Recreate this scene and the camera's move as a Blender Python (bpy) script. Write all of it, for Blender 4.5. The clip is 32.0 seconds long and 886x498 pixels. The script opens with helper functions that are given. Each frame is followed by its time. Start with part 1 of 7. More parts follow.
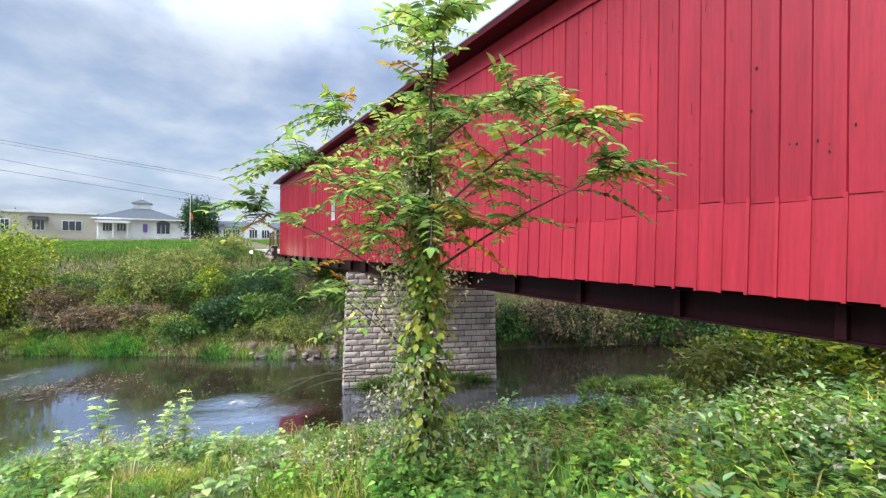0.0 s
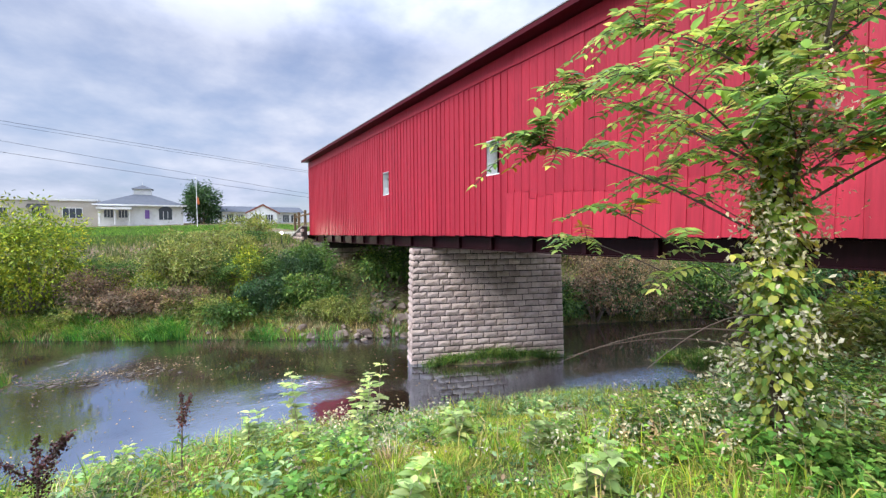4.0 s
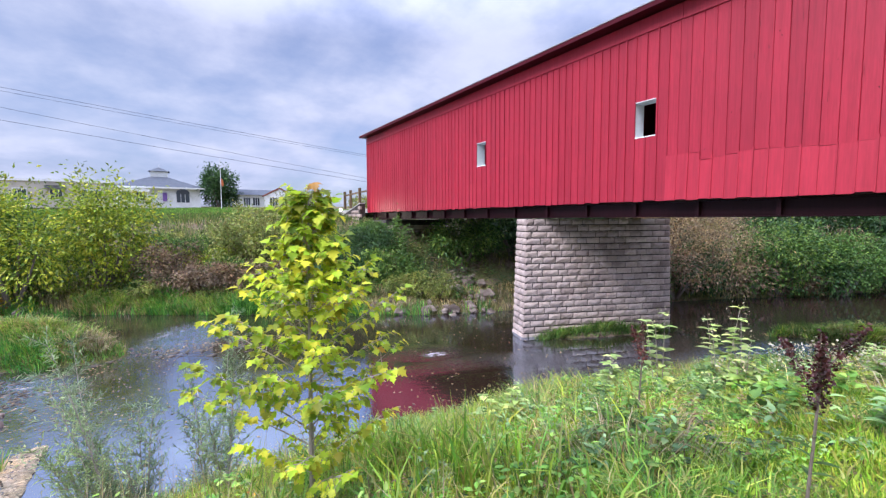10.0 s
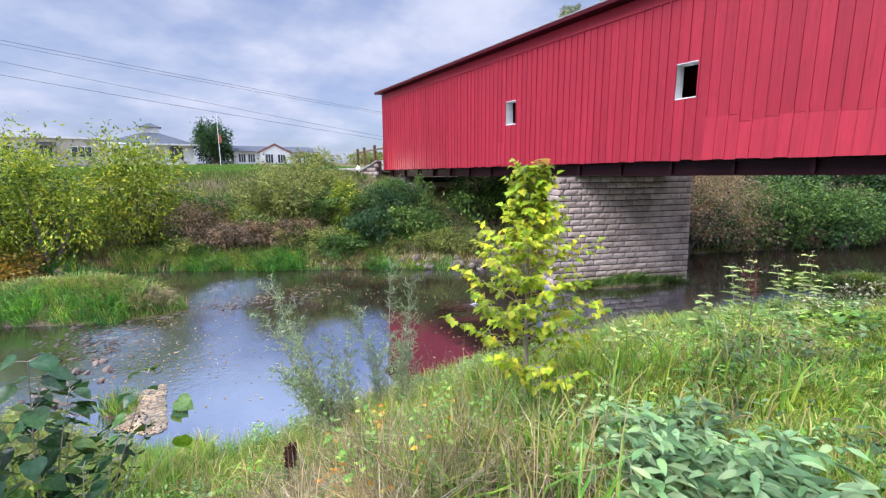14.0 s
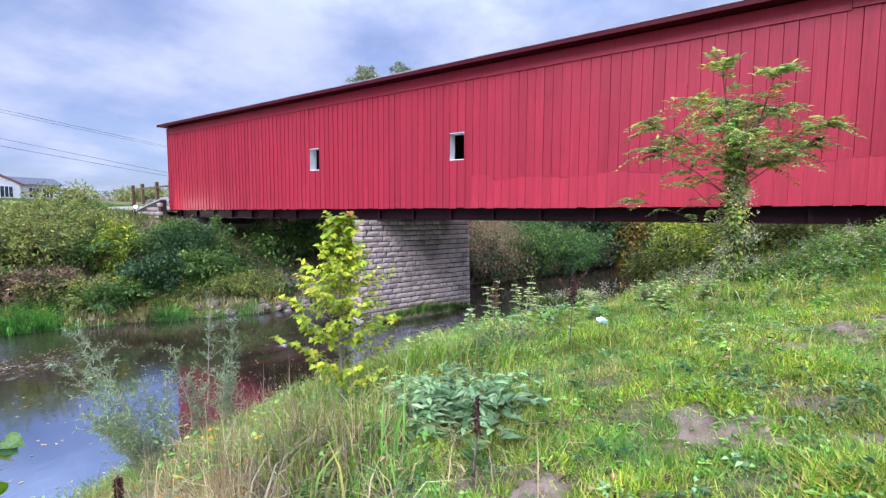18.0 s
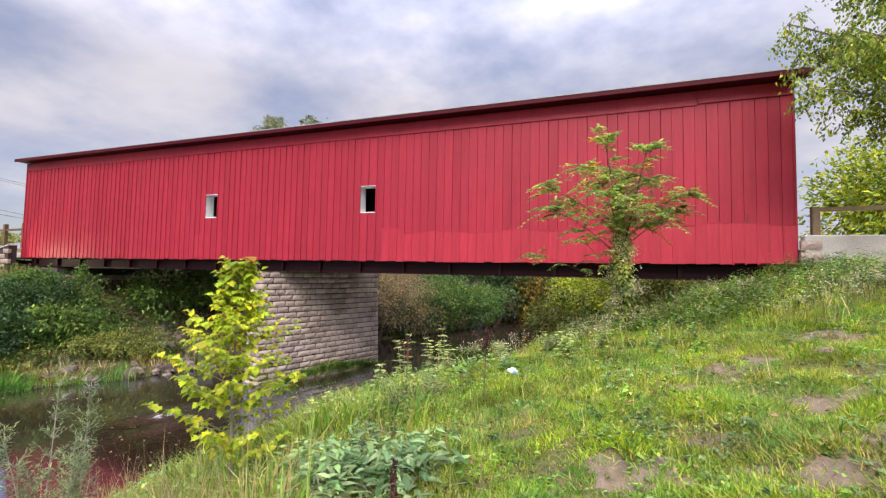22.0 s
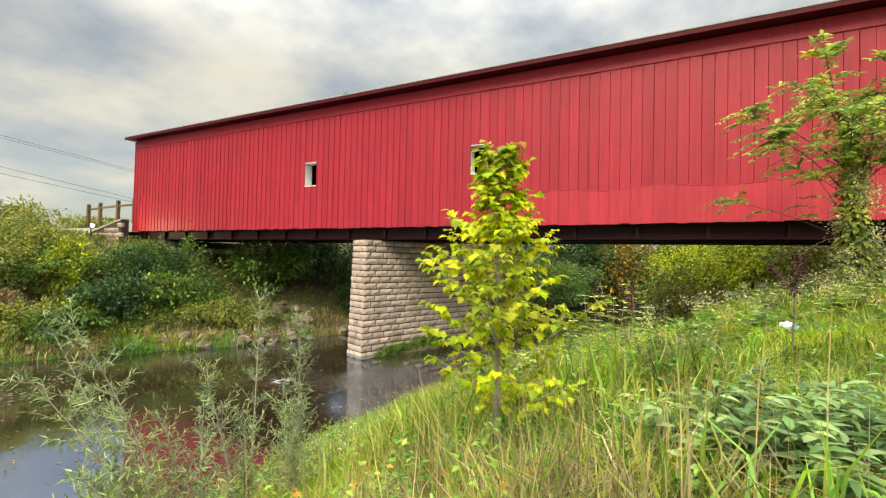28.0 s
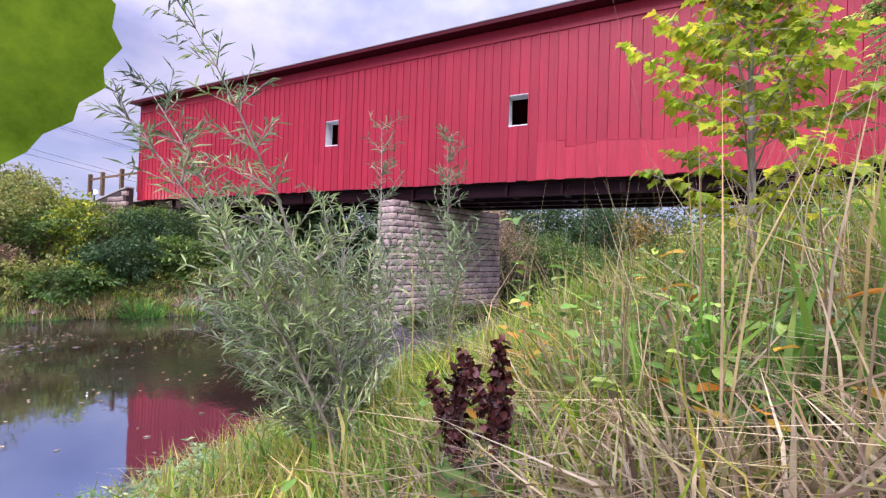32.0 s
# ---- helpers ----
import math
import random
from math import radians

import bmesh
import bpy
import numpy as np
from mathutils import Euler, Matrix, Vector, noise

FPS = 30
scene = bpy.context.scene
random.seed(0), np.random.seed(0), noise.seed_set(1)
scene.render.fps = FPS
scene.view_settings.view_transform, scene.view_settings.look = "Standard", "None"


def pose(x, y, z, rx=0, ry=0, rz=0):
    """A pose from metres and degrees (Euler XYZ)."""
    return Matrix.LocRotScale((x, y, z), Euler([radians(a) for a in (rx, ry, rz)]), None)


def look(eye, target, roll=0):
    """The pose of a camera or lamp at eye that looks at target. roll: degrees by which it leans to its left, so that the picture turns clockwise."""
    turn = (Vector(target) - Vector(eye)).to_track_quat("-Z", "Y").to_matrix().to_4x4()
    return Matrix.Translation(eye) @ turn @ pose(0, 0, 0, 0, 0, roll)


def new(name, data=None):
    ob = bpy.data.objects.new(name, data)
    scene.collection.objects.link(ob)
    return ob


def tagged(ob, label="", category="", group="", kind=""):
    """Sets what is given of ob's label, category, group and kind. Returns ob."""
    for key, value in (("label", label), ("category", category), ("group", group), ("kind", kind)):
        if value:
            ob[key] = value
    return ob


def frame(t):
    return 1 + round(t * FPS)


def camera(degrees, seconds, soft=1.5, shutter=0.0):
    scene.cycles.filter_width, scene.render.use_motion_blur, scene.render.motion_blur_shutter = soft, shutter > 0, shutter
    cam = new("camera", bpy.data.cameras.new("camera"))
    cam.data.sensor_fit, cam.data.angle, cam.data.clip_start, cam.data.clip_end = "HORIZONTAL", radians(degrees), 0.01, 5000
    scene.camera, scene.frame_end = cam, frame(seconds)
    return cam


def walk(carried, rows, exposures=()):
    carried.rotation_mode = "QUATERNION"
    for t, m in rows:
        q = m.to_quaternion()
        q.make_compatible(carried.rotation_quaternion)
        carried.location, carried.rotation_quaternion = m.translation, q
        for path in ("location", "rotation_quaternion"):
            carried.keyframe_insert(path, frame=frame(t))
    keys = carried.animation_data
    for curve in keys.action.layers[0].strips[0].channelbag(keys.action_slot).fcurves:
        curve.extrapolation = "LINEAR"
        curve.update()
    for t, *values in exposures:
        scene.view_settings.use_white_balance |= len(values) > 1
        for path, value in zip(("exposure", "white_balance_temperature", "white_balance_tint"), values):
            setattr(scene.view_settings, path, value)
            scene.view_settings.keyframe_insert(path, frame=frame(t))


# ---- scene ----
cam = camera(91.6, 32.0, soft=1.3)
PATH = [
    (0, (34.373, -6.072, 4.534), (32.653, -5.051, 4.532), 0.5),
    (0.5, (34.111, -6.377, 4.519), (32.399, -5.343, 4.488), 0.0),
    (1, (33.862, -6.641, 4.528), (32.154, -5.601, 4.48), -0.3),
    (1.5, (33.555, -6.879, 4.627), (31.848, -5.84, 4.547), -1.2),
    (2, (33.277, -7.18, 4.477), (31.57, -6.141, 4.4), -0.7),
    (2.5, (32.939, -7.382, 4.473), (31.231, -6.344, 4.383), -1.1),
    (3, (32.581, -7.622, 4.33), (30.874, -6.582, 4.247), -0.8),
    (3.5, (32.329, -7.914, 4.203), (30.622, -6.873, 4.131), -0.4),
    (4, (32.248, -8.255, 4.143), (30.543, -7.213, 4.063), -0.5),
    (4.5, (32.121, -8.594, 4.016), (30.418, -7.549, 3.934), -0.3),
    (6.5, (31.336, -9.911, 3.583), (29.638, -8.858, 3.484), -0.0),
    (7, (31.079, -10.249, 3.557), (29.381, -9.198, 3.453), -0.1),
    (7.5, (30.76, -10.521, 3.477), (29.064, -9.466, 3.374), -0.0),
    (8, (30.446, -10.709, 3.526), (28.747, -9.661, 3.417), -0.3),
    (8.5, (30.188, -11.015, 3.537), (28.487, -9.97, 3.426), -0.2),
    (9, (29.957, -11.214, 3.583), (28.254, -10.174, 3.457), -0.5),
    (9.5, (29.75, -11.423, 3.537), (28.048, -10.381, 3.404), -0.3),
    (10, (29.584, -11.763, 3.492), (27.883, -10.721, 3.354), -0.2),
    (10.5, (29.392, -11.959, 3.475), (27.692, -10.917, 3.318), -0.1),
    (11, (29.304, -12.235, 3.537), (27.605, -11.193, 3.362), -0.4),
    (11.5, (29.291, -12.499, 3.602), (27.593, -11.46, 3.404), -0.6),
    (12, (29.268, -12.662, 3.6), (27.577, -11.631, 3.323), -0.6),
    (12.5, (29.173, -12.925, 3.541), (27.485, -11.894, 3.247), -0.5),
    (13, (29.163, -13.277, 3.522), (27.476, -12.244, 3.223), -0.3),
    (13.5, (29.258, -13.522, 3.593), (27.577, -12.488, 3.272), -0.5),
    (15.5, (29.762, -14.466, 3.62), (28.233, -13.228, 3.261), -0.4),
    (16, (29.965, -14.489, 3.603), (28.486, -13.19, 3.251), -0.5),
    (16.5, (30.103, -14.61, 3.627), (28.728, -13.2, 3.278), -0.3),
    (17, (30.198, -14.718, 3.662), (28.979, -13.167, 3.333), 0.0),
    (17.5, (30.256, -14.749, 3.677), (29.145, -13.105, 3.426), 0.2),
    (18, (30.279, -14.75, 3.693), (29.228, -13.056, 3.54), 0.3),
    (18.5, (30.275, -14.731, 3.688), (29.271, -13.003, 3.617), 0.4),
    (19, (30.263, -14.711, 3.679), (29.312, -12.952, 3.668), 0.6),
    (19.5, (30.257, -14.694, 3.677), (29.367, -12.903, 3.706), 0.6),
    (20, (30.261, -14.695, 3.673), (29.445, -12.87, 3.725), 0.8),
    (20.5, (30.248, -14.689, 3.666), (29.518, -12.828, 3.744), 0.9),
    (21, (30.218, -14.688, 3.652), (29.535, -12.811, 3.751), 1.0),
    (21.5, (30.192, -14.671, 3.629), (29.523, -12.789, 3.735), 1.1),
    (22, (30.155, -14.667, 3.615), (29.48, -12.787, 3.723), 1.1),
    (22.5, (30.084, -14.633, 3.595), (29.392, -12.759, 3.7), 1.2),
    (23, (29.924, -14.443, 3.556), (29.215, -12.576, 3.654), 1.2),
    (23.5, (29.697, -14.263, 3.507), (28.971, -12.401, 3.599), 1.2),
    (24, (29.358, -14.173, 3.425), (28.615, -12.318, 3.512), 1.3),
    (24.5, (29.084, -14.137, 3.368), (28.331, -12.285, 3.453), 1.4),
    (25, (28.875, -14.147, 3.322), (28.111, -12.301, 3.408), 1.3),
    (25.5, (28.693, -14.208, 3.252), (27.911, -12.37, 3.345), 1.4),
    (26, (28.429, -14.287, 3.062), (27.605, -12.467, 3.152), 1.3),
    (26.5, (28.217, -14.265, 2.97), (27.337, -12.472, 3.07), 1.2),
    (28.5, (27.424, -14.224, 2.693), (26.517, -12.441, 2.72), 1.2),
    (29, (27.219, -14.176, 2.534), (26.315, -12.392, 2.554), 1.2),
    (29.5, (27.046, -14.111, 2.437), (26.142, -12.328, 2.461), 1.3),
    (30, (26.869, -13.985, 2.5), (25.965, -12.201, 2.506), 1.2),
    (30.5, (26.681, -14.021, 2.312), (25.785, -12.233, 2.326), 1.3),
    (31, (26.568, -14.043, 2.109), (25.677, -12.252, 2.124), 1.4),
    (31.5, (26.261, -13.892, 1.785), (25.376, -12.099, 1.816), 1.7),
    (32, (26.004, -13.952, 1.432), (25.117, -12.16, 1.464), 1.8),
]
walk(cam, [(t, look(eye, target, roll)) for t, eye, target, roll in PATH], [(0, 0.63, 5850, 5), (1, 0.63, 5850, 6), (3.5, 0.64, 5850, 12), (8, 0.62, 5900, 11), (10.5, 0.57, 5500, 20), (13, 0.54, 5600, 18), (16, 0.54, 5700, 14), (17, 0.54, 5550, 17), (18.2, 0.54, 5200, 21), (19, 0.50, 4900, 38), (20, 0.48, 6250, 21), (22.4, 0.46, 6700, 15), (23.2, 0.52, 8000, 2), (30.3, 0.56, 8100, 0), (31.2, 0.54, 6050, 22), (32, 0.48, 5800, 36)])

# ---- world, sun, exposure ----
world = bpy.data.worlds.new("sky")
scene.world = world
world.use_nodes = True
wn, wl = world.node_tree.nodes, world.node_tree.links
wn.clear()
w_out = wn.new("ShaderNodeOutputWorld")
w_mix = wn.new("ShaderNodeMixShader")
w_sky = wn.new("ShaderNodeTexSky")
w_sky.sky_type = "NISHITA"
w_sky.sun_disc = False
w_sky.sun_elevation = radians(42)
w_sky.sun_rotation = radians(160)
w_sky.dust_density = 2.0
w_bg = wn.new("ShaderNodeBackground")
w_bg.inputs["Strength"].default_value = 0.10
w_cloud = wn.new("ShaderNodeBackground")
w_co = wn.new("ShaderNodeTexCoord")
w_sep = wn.new("ShaderNodeSeparateXYZ")
wl.new(w_co.outputs["Generated"], w_sep.inputs[0])


def wmath(op, a, b=None, clamp=False):
    n = wn.new("ShaderNodeMath")
    n.operation, n.use_clamp = op, clamp
    for i, v in enumerate((a, b)):
        if v is None:
            continue
        if isinstance(v, (int, float)):
            n.inputs[i].default_value = v
        else:
            wl.new(v, n.inputs[i])
    return n.outputs[0]


# cloud deck: directions laid on a plane overhead
w_z = wmath("ADD", wmath("MAXIMUM", w_sep.outputs["Z"], 0.0), 0.22)
w_vec = wn.new("ShaderNodeCombineXYZ")
wl.new(wmath("DIVIDE", w_sep.outputs["X"], w_z), w_vec.inputs[0])
wl.new(wmath("DIVIDE", w_sep.outputs["Y"], w_z), w_vec.inputs[1])
w_n1 = wn.new("ShaderNodeTexNoise")
w_n1.inputs["Scale"].default_value = 1.7
w_n1.inputs["Detail"].default_value = 7
w_n1.inputs["Roughness"].default_value = 0.55
wl.new(w_vec.outputs[0], w_n1.inputs["Vector"])
w_n2 = wn.new("ShaderNodeTexNoise")
w_n2.inputs["Scale"].default_value = 0.75
w_n2.inputs["Detail"].default_value = 5
wl.new(w_vec.outputs[0], w_n2.inputs["Vector"])
w_ramp = wn.new("ShaderNodeValToRGB")
w_ramp.color_ramp.elements[0].position = 0.38
w_ramp.color_ramp.elements[0].color = (0.40, 0.40, 0.40, 1)
w_ramp.color_ramp.elements[1].position = 0.58
w_ramp.color_ramp.elements[1].color = (1, 1, 1, 1)
wl.new(wmath("ADD", wmath("MULTIPLY", w_n1.outputs["Fac"], 0.6), wmath("MULTIPLY", w_n2.outputs["Fac"], 0.4)), w_ramp.inputs["Fac"])
w_tone = wn.new("ShaderNodeValToRGB")
w_tone.color_ramp.elements[0].position = 0.34
w_tone.color_ramp.elements[0].color = (0.50, 0.54, 0.70, 1)
w_tone.color_ramp.elements[1].position = 0.66
w_tone.color_ramp.elements[1].color = (0.80, 0.81, 0.86, 1)
wl.new(w_n1.outputs["Fac"], w_tone.inputs["Fac"])
wl.new(w_tone.outputs["Color"], w_cloud.inputs["Color"])
# an overcast sky is brightest overhead
w_up = wmath("POWER", wmath("DIVIDE", wmath("SUBTRACT", wmath("MAXIMUM", w_sep.outputs["Z"], 0.36), 0.36), 0.40), 1.3)
wl.new(wmath("ADD", 0.66, wmath("MULTIPLY", w_up, 2.1)), w_cloud.inputs["Strength"])
wl.new(w_sky.outputs["Color"], w_bg.inputs["Color"])
wl.new(w_ramp.outputs["Color"], w_mix.inputs["Fac"])
wl.new(w_bg.outputs[0], w_mix.inputs[1])
wl.new(w_cloud.outputs[0], w_mix.inputs[2])
wl.new(w_mix.outputs[0], w_out.inputs["Surface"])

sun_data = bpy.data.lights.new("sun", "SUN")
sun_data.energy, sun_data.angle, sun_data.color = 2.85, radians(30), (1.0, 0.97, 0.92)
sun = new("sun", sun_data)
sun.matrix_world = look((22, -40, 45), (18, 0, 4))

# ---- helpers of the scene ----
RNG = np.random.default_rng(7)


def mesh_of(name, verts, faces):
    me = bpy.data.meshes.new(name)
    me.from_pydata([tuple(v) for v in verts], [], faces)
    me.update()
    return me


def mesh_np(name, verts, quads=None, tris=None, smooth=False):
    """A mesh from arrays of corners, of four-sided and of three-sided faces."""
    me = bpy.data.meshes.new(name)
    verts = np.asarray(verts, np.float32)
    quads = np.zeros((0, 4), np.int32) if quads is None else np.asarray(quads, np.int32)
    tris = np.zeros((0, 3), np.int32) if tris is None else np.asarray(tris, np.int32)
    loops = np.concatenate([quads.ravel(), tris.ravel()])
    starts = np.concatenate([np.arange(len(quads)) * 4, len(quads) * 4 + np.arange(len(tris)) * 3])
    me.vertices.add(len(verts))
    me.vertices.foreach_set("co", verts.ravel())
    me.loops.add(len(loops))
    me.loops.foreach_set("vertex_index", loops.astype(np.int32))
    me.polygons.add(len(starts))
    me.polygons.foreach_set("loop_start", starts.astype(np.int32))
    me.update(calc_edges=True)
    if smooth:
        me.polygons.foreach_set("use_smooth", np.ones(len(starts), bool))
    return me


class Shape:
    """Gathers corners and faces of one part."""

    def __init__(self):
        self.v, self.f = [], []

    def add(self, verts, faces):
        n = len(self.v)
        self.v += [tuple(p) for p in verts]
        self.f += [tuple(i + n for i in f) for f in faces]
        return self

    def box(self, x0, y0, z0, x1, y1, z1, bevel=0.0):
        if bevel <= 0:
            p = [(x, y, z) for z in (z0, z1) for y in (y0, y1) for x in (x0, x1)]
            return self.add(p, [(0, 2, 3, 1), (4, 5, 7, 6), (0, 1, 5, 4), (2, 6, 7, 3), (0, 4, 6, 2), (1, 3, 7, 5)])
        b = bevel
        bm = bmesh.new()
        bmesh.ops.create_cube(bm, size=1)
        for v in bm.verts:
            v.co = ((x0 + x1) / 2 + v.co.x * (x1 - x0), (y0 + y1) / 2 + v.co.y * (y1 - y0), (z0 + z1) / 2 + v.co.z * (z1 - z0))
        bmesh.ops.bevel(bm, geom=bm.edges[:], offset=b, segments=1, affect="EDGES")
        bm.verts.index_update()
        self.add([v.co[:] for v in bm.verts], [[v.index for v in f.verts] for f in bm.faces])
        bm.free()
        return self

    def prism(self, outline, y0, y1, axis="y"):
        """An outline in two axes, carried along the third."""
        n = len(outline)
        put = {"y": lambda a, b, c: (a, c, b), "x": lambda a, b, c: (c, a, b), "z": lambda a, b, c: (a, b, c)}[axis]
        p = [put(a, b, y0) for a, b in outline] + [put(a, b, y1) for a, b in outline]
        return self.add(p, [tuple(range(n))[::-1], tuple(range(n, 2 * n))] + [(i, (i + 1) % n, n + (i + 1) % n, n + i) for i in range(n)])

    def tube(self, points, radii, sides=6):
        pts = [Vector(p) for p in points]
        base = len(self.v)
        for i, p in enumerate(pts):
            d = (pts[min(i + 1, len(pts) - 1)] - pts[max(i - 1, 0)]).normalized()
            a = d.orthogonal().normalized()
            b = d.cross(a)
            for k in range(sides):
                ang = 2 * math.pi * k / sides
                self.v.append(tuple(p + (a * math.cos(ang) + b * math.sin(ang)) * radii[i]))
        for i in range(len(pts) - 1):
            for k in range(sides):
                k2 = (k + 1) % sides
                self.f.append((base + i * sides + k, base + i * sides + k2, base + (i + 1) * sides + k2, base + (i + 1) * sides + k))
        self.f.append(tuple(range(base, base + sides))[::-1])
        self.f.append(tuple(range(base + (len(pts) - 1) * sides, base + len(pts) * sides)))
        return self

    def mesh(self, name):
        return mesh_of(name, self.v, self.f)


def part(name, shape, material, parent, label="", kind=""):
    """Links a shape or a mesh as one mesh object under a thing or a part."""
    me = shape.mesh(name) if isinstance(shape, Shape) else shape
    if material and not me.materials:
        me.materials.append(material)
    ob = new(name, me)
    ob.parent = parent
    if parent is not None:
        ob.matrix_parent_inverse = Matrix.Identity(4)
    return tagged(ob, label, "", "", kind)


def thing(name, label, category, at=(0, 0, 0), group="", kind=""):
    ob = new(name)
    ob.location = at
    ob.empty_display_size = 0.2
    return tagged(ob, label, category, group, kind)


def solid(name, shape, material, label="", category="", group="", kind=""):
    me = shape.mesh(name) if isinstance(shape, Shape) else shape
    if material:
        me.materials.append(material)
    return tagged(new(name, me), label, category, group, kind)


# ---- materials ----
class Nodes:
    def __init__(self, name):
        self.mat = bpy.data.materials.new(name)
        self.mat.use_nodes = True
        self.t = self.mat.node_tree
        self.bsdf = self.t.nodes["Principled BSDF"]

    def n(self, kind, **inputs):
        node = self.t.nodes.new(kind)
        for k, v in inputs.items():
            self.set(node.inputs[k.replace("_", " ")], v)
        return node

    def set(self, socket, v):
        if hasattr(v, "is_output"):
            self.t.links.new(v, socket)
        else:
            socket.default_value = v

    def noise(self, scale, detail=4, rough=0.55, vec=None, stretch=None):
        node = self.n("ShaderNodeTexNoise", Scale=scale, Detail=detail, Roughness=rough)
        co = vec or self.n("ShaderNodeTexCoord").outputs["Object"]
        if stretch:
            m = self.n("ShaderNodeMapping", Vector=co)
            m.inputs["Scale"].default_value = stretch
            co = m.outputs[0]
        self.t.links.new(co, node.inputs["Vector"])
        return node.outputs["Fac"]

    def world(self):
        return self.n("ShaderNodeNewGeometry").outputs["Position"]

    def ramp(self, fac, *stops):
        node = self.n("ShaderNodeValToRGB", Fac=fac)
        els = node.color_ramp.elements
        while len(els) < len(stops):
            els.new(0.5)
        for e, (p, c) in zip(els, stops):
            e.position, e.color = p, (*c, 1) if len(c) == 3 else c
        return node.outputs["Color"]

    def mix(self, fac, a, b, mode="MIX"):
        node = self.t.nodes.new("ShaderNodeMix")
        node.data_type, node.blend_type = "RGBA", mode
        for s, v in ((node.inputs[0], fac), (node.inputs[6], a), (node.inputs[7], b)):
            self.set(s, (*v, 1) if isinstance(v, tuple) and len(v) == 3 else v)
        return node.outputs[2]

    def math(self, op, a, b=0.0):
        node = self.t.nodes.new("ShaderNodeMath")
        node.operation = op
        self.set(node.inputs[0], a)
        self.set(node.inputs[1], b)
        return node.outputs[0]

    def bump(self, height, strength=0.3, distance=0.01):
        node = self.n("ShaderNodeBump", Strength=strength, Distance=distance, Height=height)
        self.t.links.new(node.outputs[0], self.bsdf.inputs["Normal"])

    def done(self, color, rough=0.7, metal=0.0, spec=0.5):
        self.set(self.bsdf.inputs["Base Color"], (*color, 1) if isinstance(color, tuple) and len(color) == 3 else color)
        self.set(self.bsdf.inputs["Roughness"], rough)
        self.set(self.bsdf.inputs["Metallic"], metal)
        self.set(self.bsdf.inputs["Specular IOR Level"], spec)
        return self.mat


def red_paint(name, a, b, dark):
    m = Nodes(name)
    rnd = m.n("ShaderNodeObjectInfo").outputs["Random"]
    w = m.world()
    grain = m.noise(6.0, 5, 0.6, w, (6.0, 6.0, 0.5))
    stain = m.noise(0.45, 4, 0.6, w)
    fine = m.noise(40.0, 3, 0.6, w, (1.0, 1.0, 0.12))
    c = m.mix(m.ramp(rnd, (0.0, (0, 0, 0)), (1.0, (1, 1, 1))), a, b)
    c = m.mix(m.ramp(grain, (0.3, (0.0, 0.0, 0.0)), (0.75, (0.55, 0.55, 0.55))), c, dark)
    c = m.mix(m.ramp(stain, (0.35, (0.0, 0.0, 0.0)), (0.75, (0.35, 0.35, 0.35))), c, dark)
    streak = m.noise(3.0, 4, 0.65, w, (5.0, 5.0, 0.16))
    c = m.mix(0.55, c, m.ramp(streak, (0.30, (0.66, 0.62, 0.64)), (0.5, (1.0, 1.0, 1.0)), (0.70, (1.22, 1.32, 1.30))), "MULTIPLY")
    speck = m.noise(9.0, 2, 0.5, w)
    c = m.mix(m.ramp(speck, (0.76, (0, 0, 0)), (0.80, (0.75, 0.75, 0.75))), c, (0.05, 0.012, 0.014))
    m.bump(m.math("ADD", grain, fine), 0.35, 0.006)
    return m.done(c, m.ramp(grain, (0.2, (0.40, 0.40, 0.40)), (0.8, (0.60, 0.60, 0.60))), spec=0.32)


RED = red_paint("red_barn_paint", (0.41, 0.021, 0.040), (0.33, 0.016, 0.032), (0.21, 0.013, 0.025))
RED_NEW = red_paint("newer_red_paint", (0.46, 0.026, 0.046), (0.38, 0.021, 0.038), (0.28, 0.016, 0.030))
RED_TRIM = red_paint("dark_red_trim_paint", (0.120, 0.012, 0.022), (0.095, 0.010, 0.018), (0.06, 0.008, 0.013))
# eave red darkened further: the shade under the roof edge is in the colour
RED_EAVE_SHADED = red_paint("shaded_eave_paint", (0.090, 0.009, 0.016), (0.075, 0.008, 0.013), (0.05, 0.006, 0.010))
RED_EAVE_SHADED.node_tree.nodes["Principled BSDF"].inputs["Specular IOR Level"].default_value = 0.1
MAROON = red_paint("maroon_steel_paint", (0.026, 0.005, 0.008), (0.020, 0.004, 0.006), (0.012, 0.004, 0.005))
MAROON.node_tree.nodes["Principled BSDF"].inputs["Specular IOR Level"].default_value = 0.12


def rough_stuff(name, a, b, scale, c=None, rough=0.9, bump=0.4, dist=0.02, rnd=True, fine=30.0):
    m = Nodes(name)
    w = m.world()
    big = m.noise(scale, 5, 0.6, w)
    small = m.noise(fine, 4, 0.6, w)
    col = m.mix(m.ramp(big, (0.3, (0, 0, 0)), (0.7, (1, 1, 1))), a, b)
    if c:
        col = m.mix(m.ramp(m.noise(scale * 0.37, 3, 0.6, w), (0.5, (0, 0, 0)), (0.68, (0.8, 0.8, 0.8))), col, c)
    if rnd:
        r = m.n("ShaderNodeObjectInfo").outputs["Random"]
        col = m.mix(1.0, col, m.ramp(r, (0.0, (0.78, 0.76, 0.76)), (0.5, (1, 1, 1)), (1.0, (1.16, 1.14, 1.1))), "MULTIPLY")
    col = m.mix(0.35, col, m.ramp(small, (0.25, (0.45, 0.45, 0.45)), (0.75, (1.3, 1.3, 1.3))), "MULTIPLY")
    m.bump(m.math("ADD", big, m.math("MULTIPLY", small, 0.5)), bump, dist)
    return m.done(col, rough, spec=0.25)


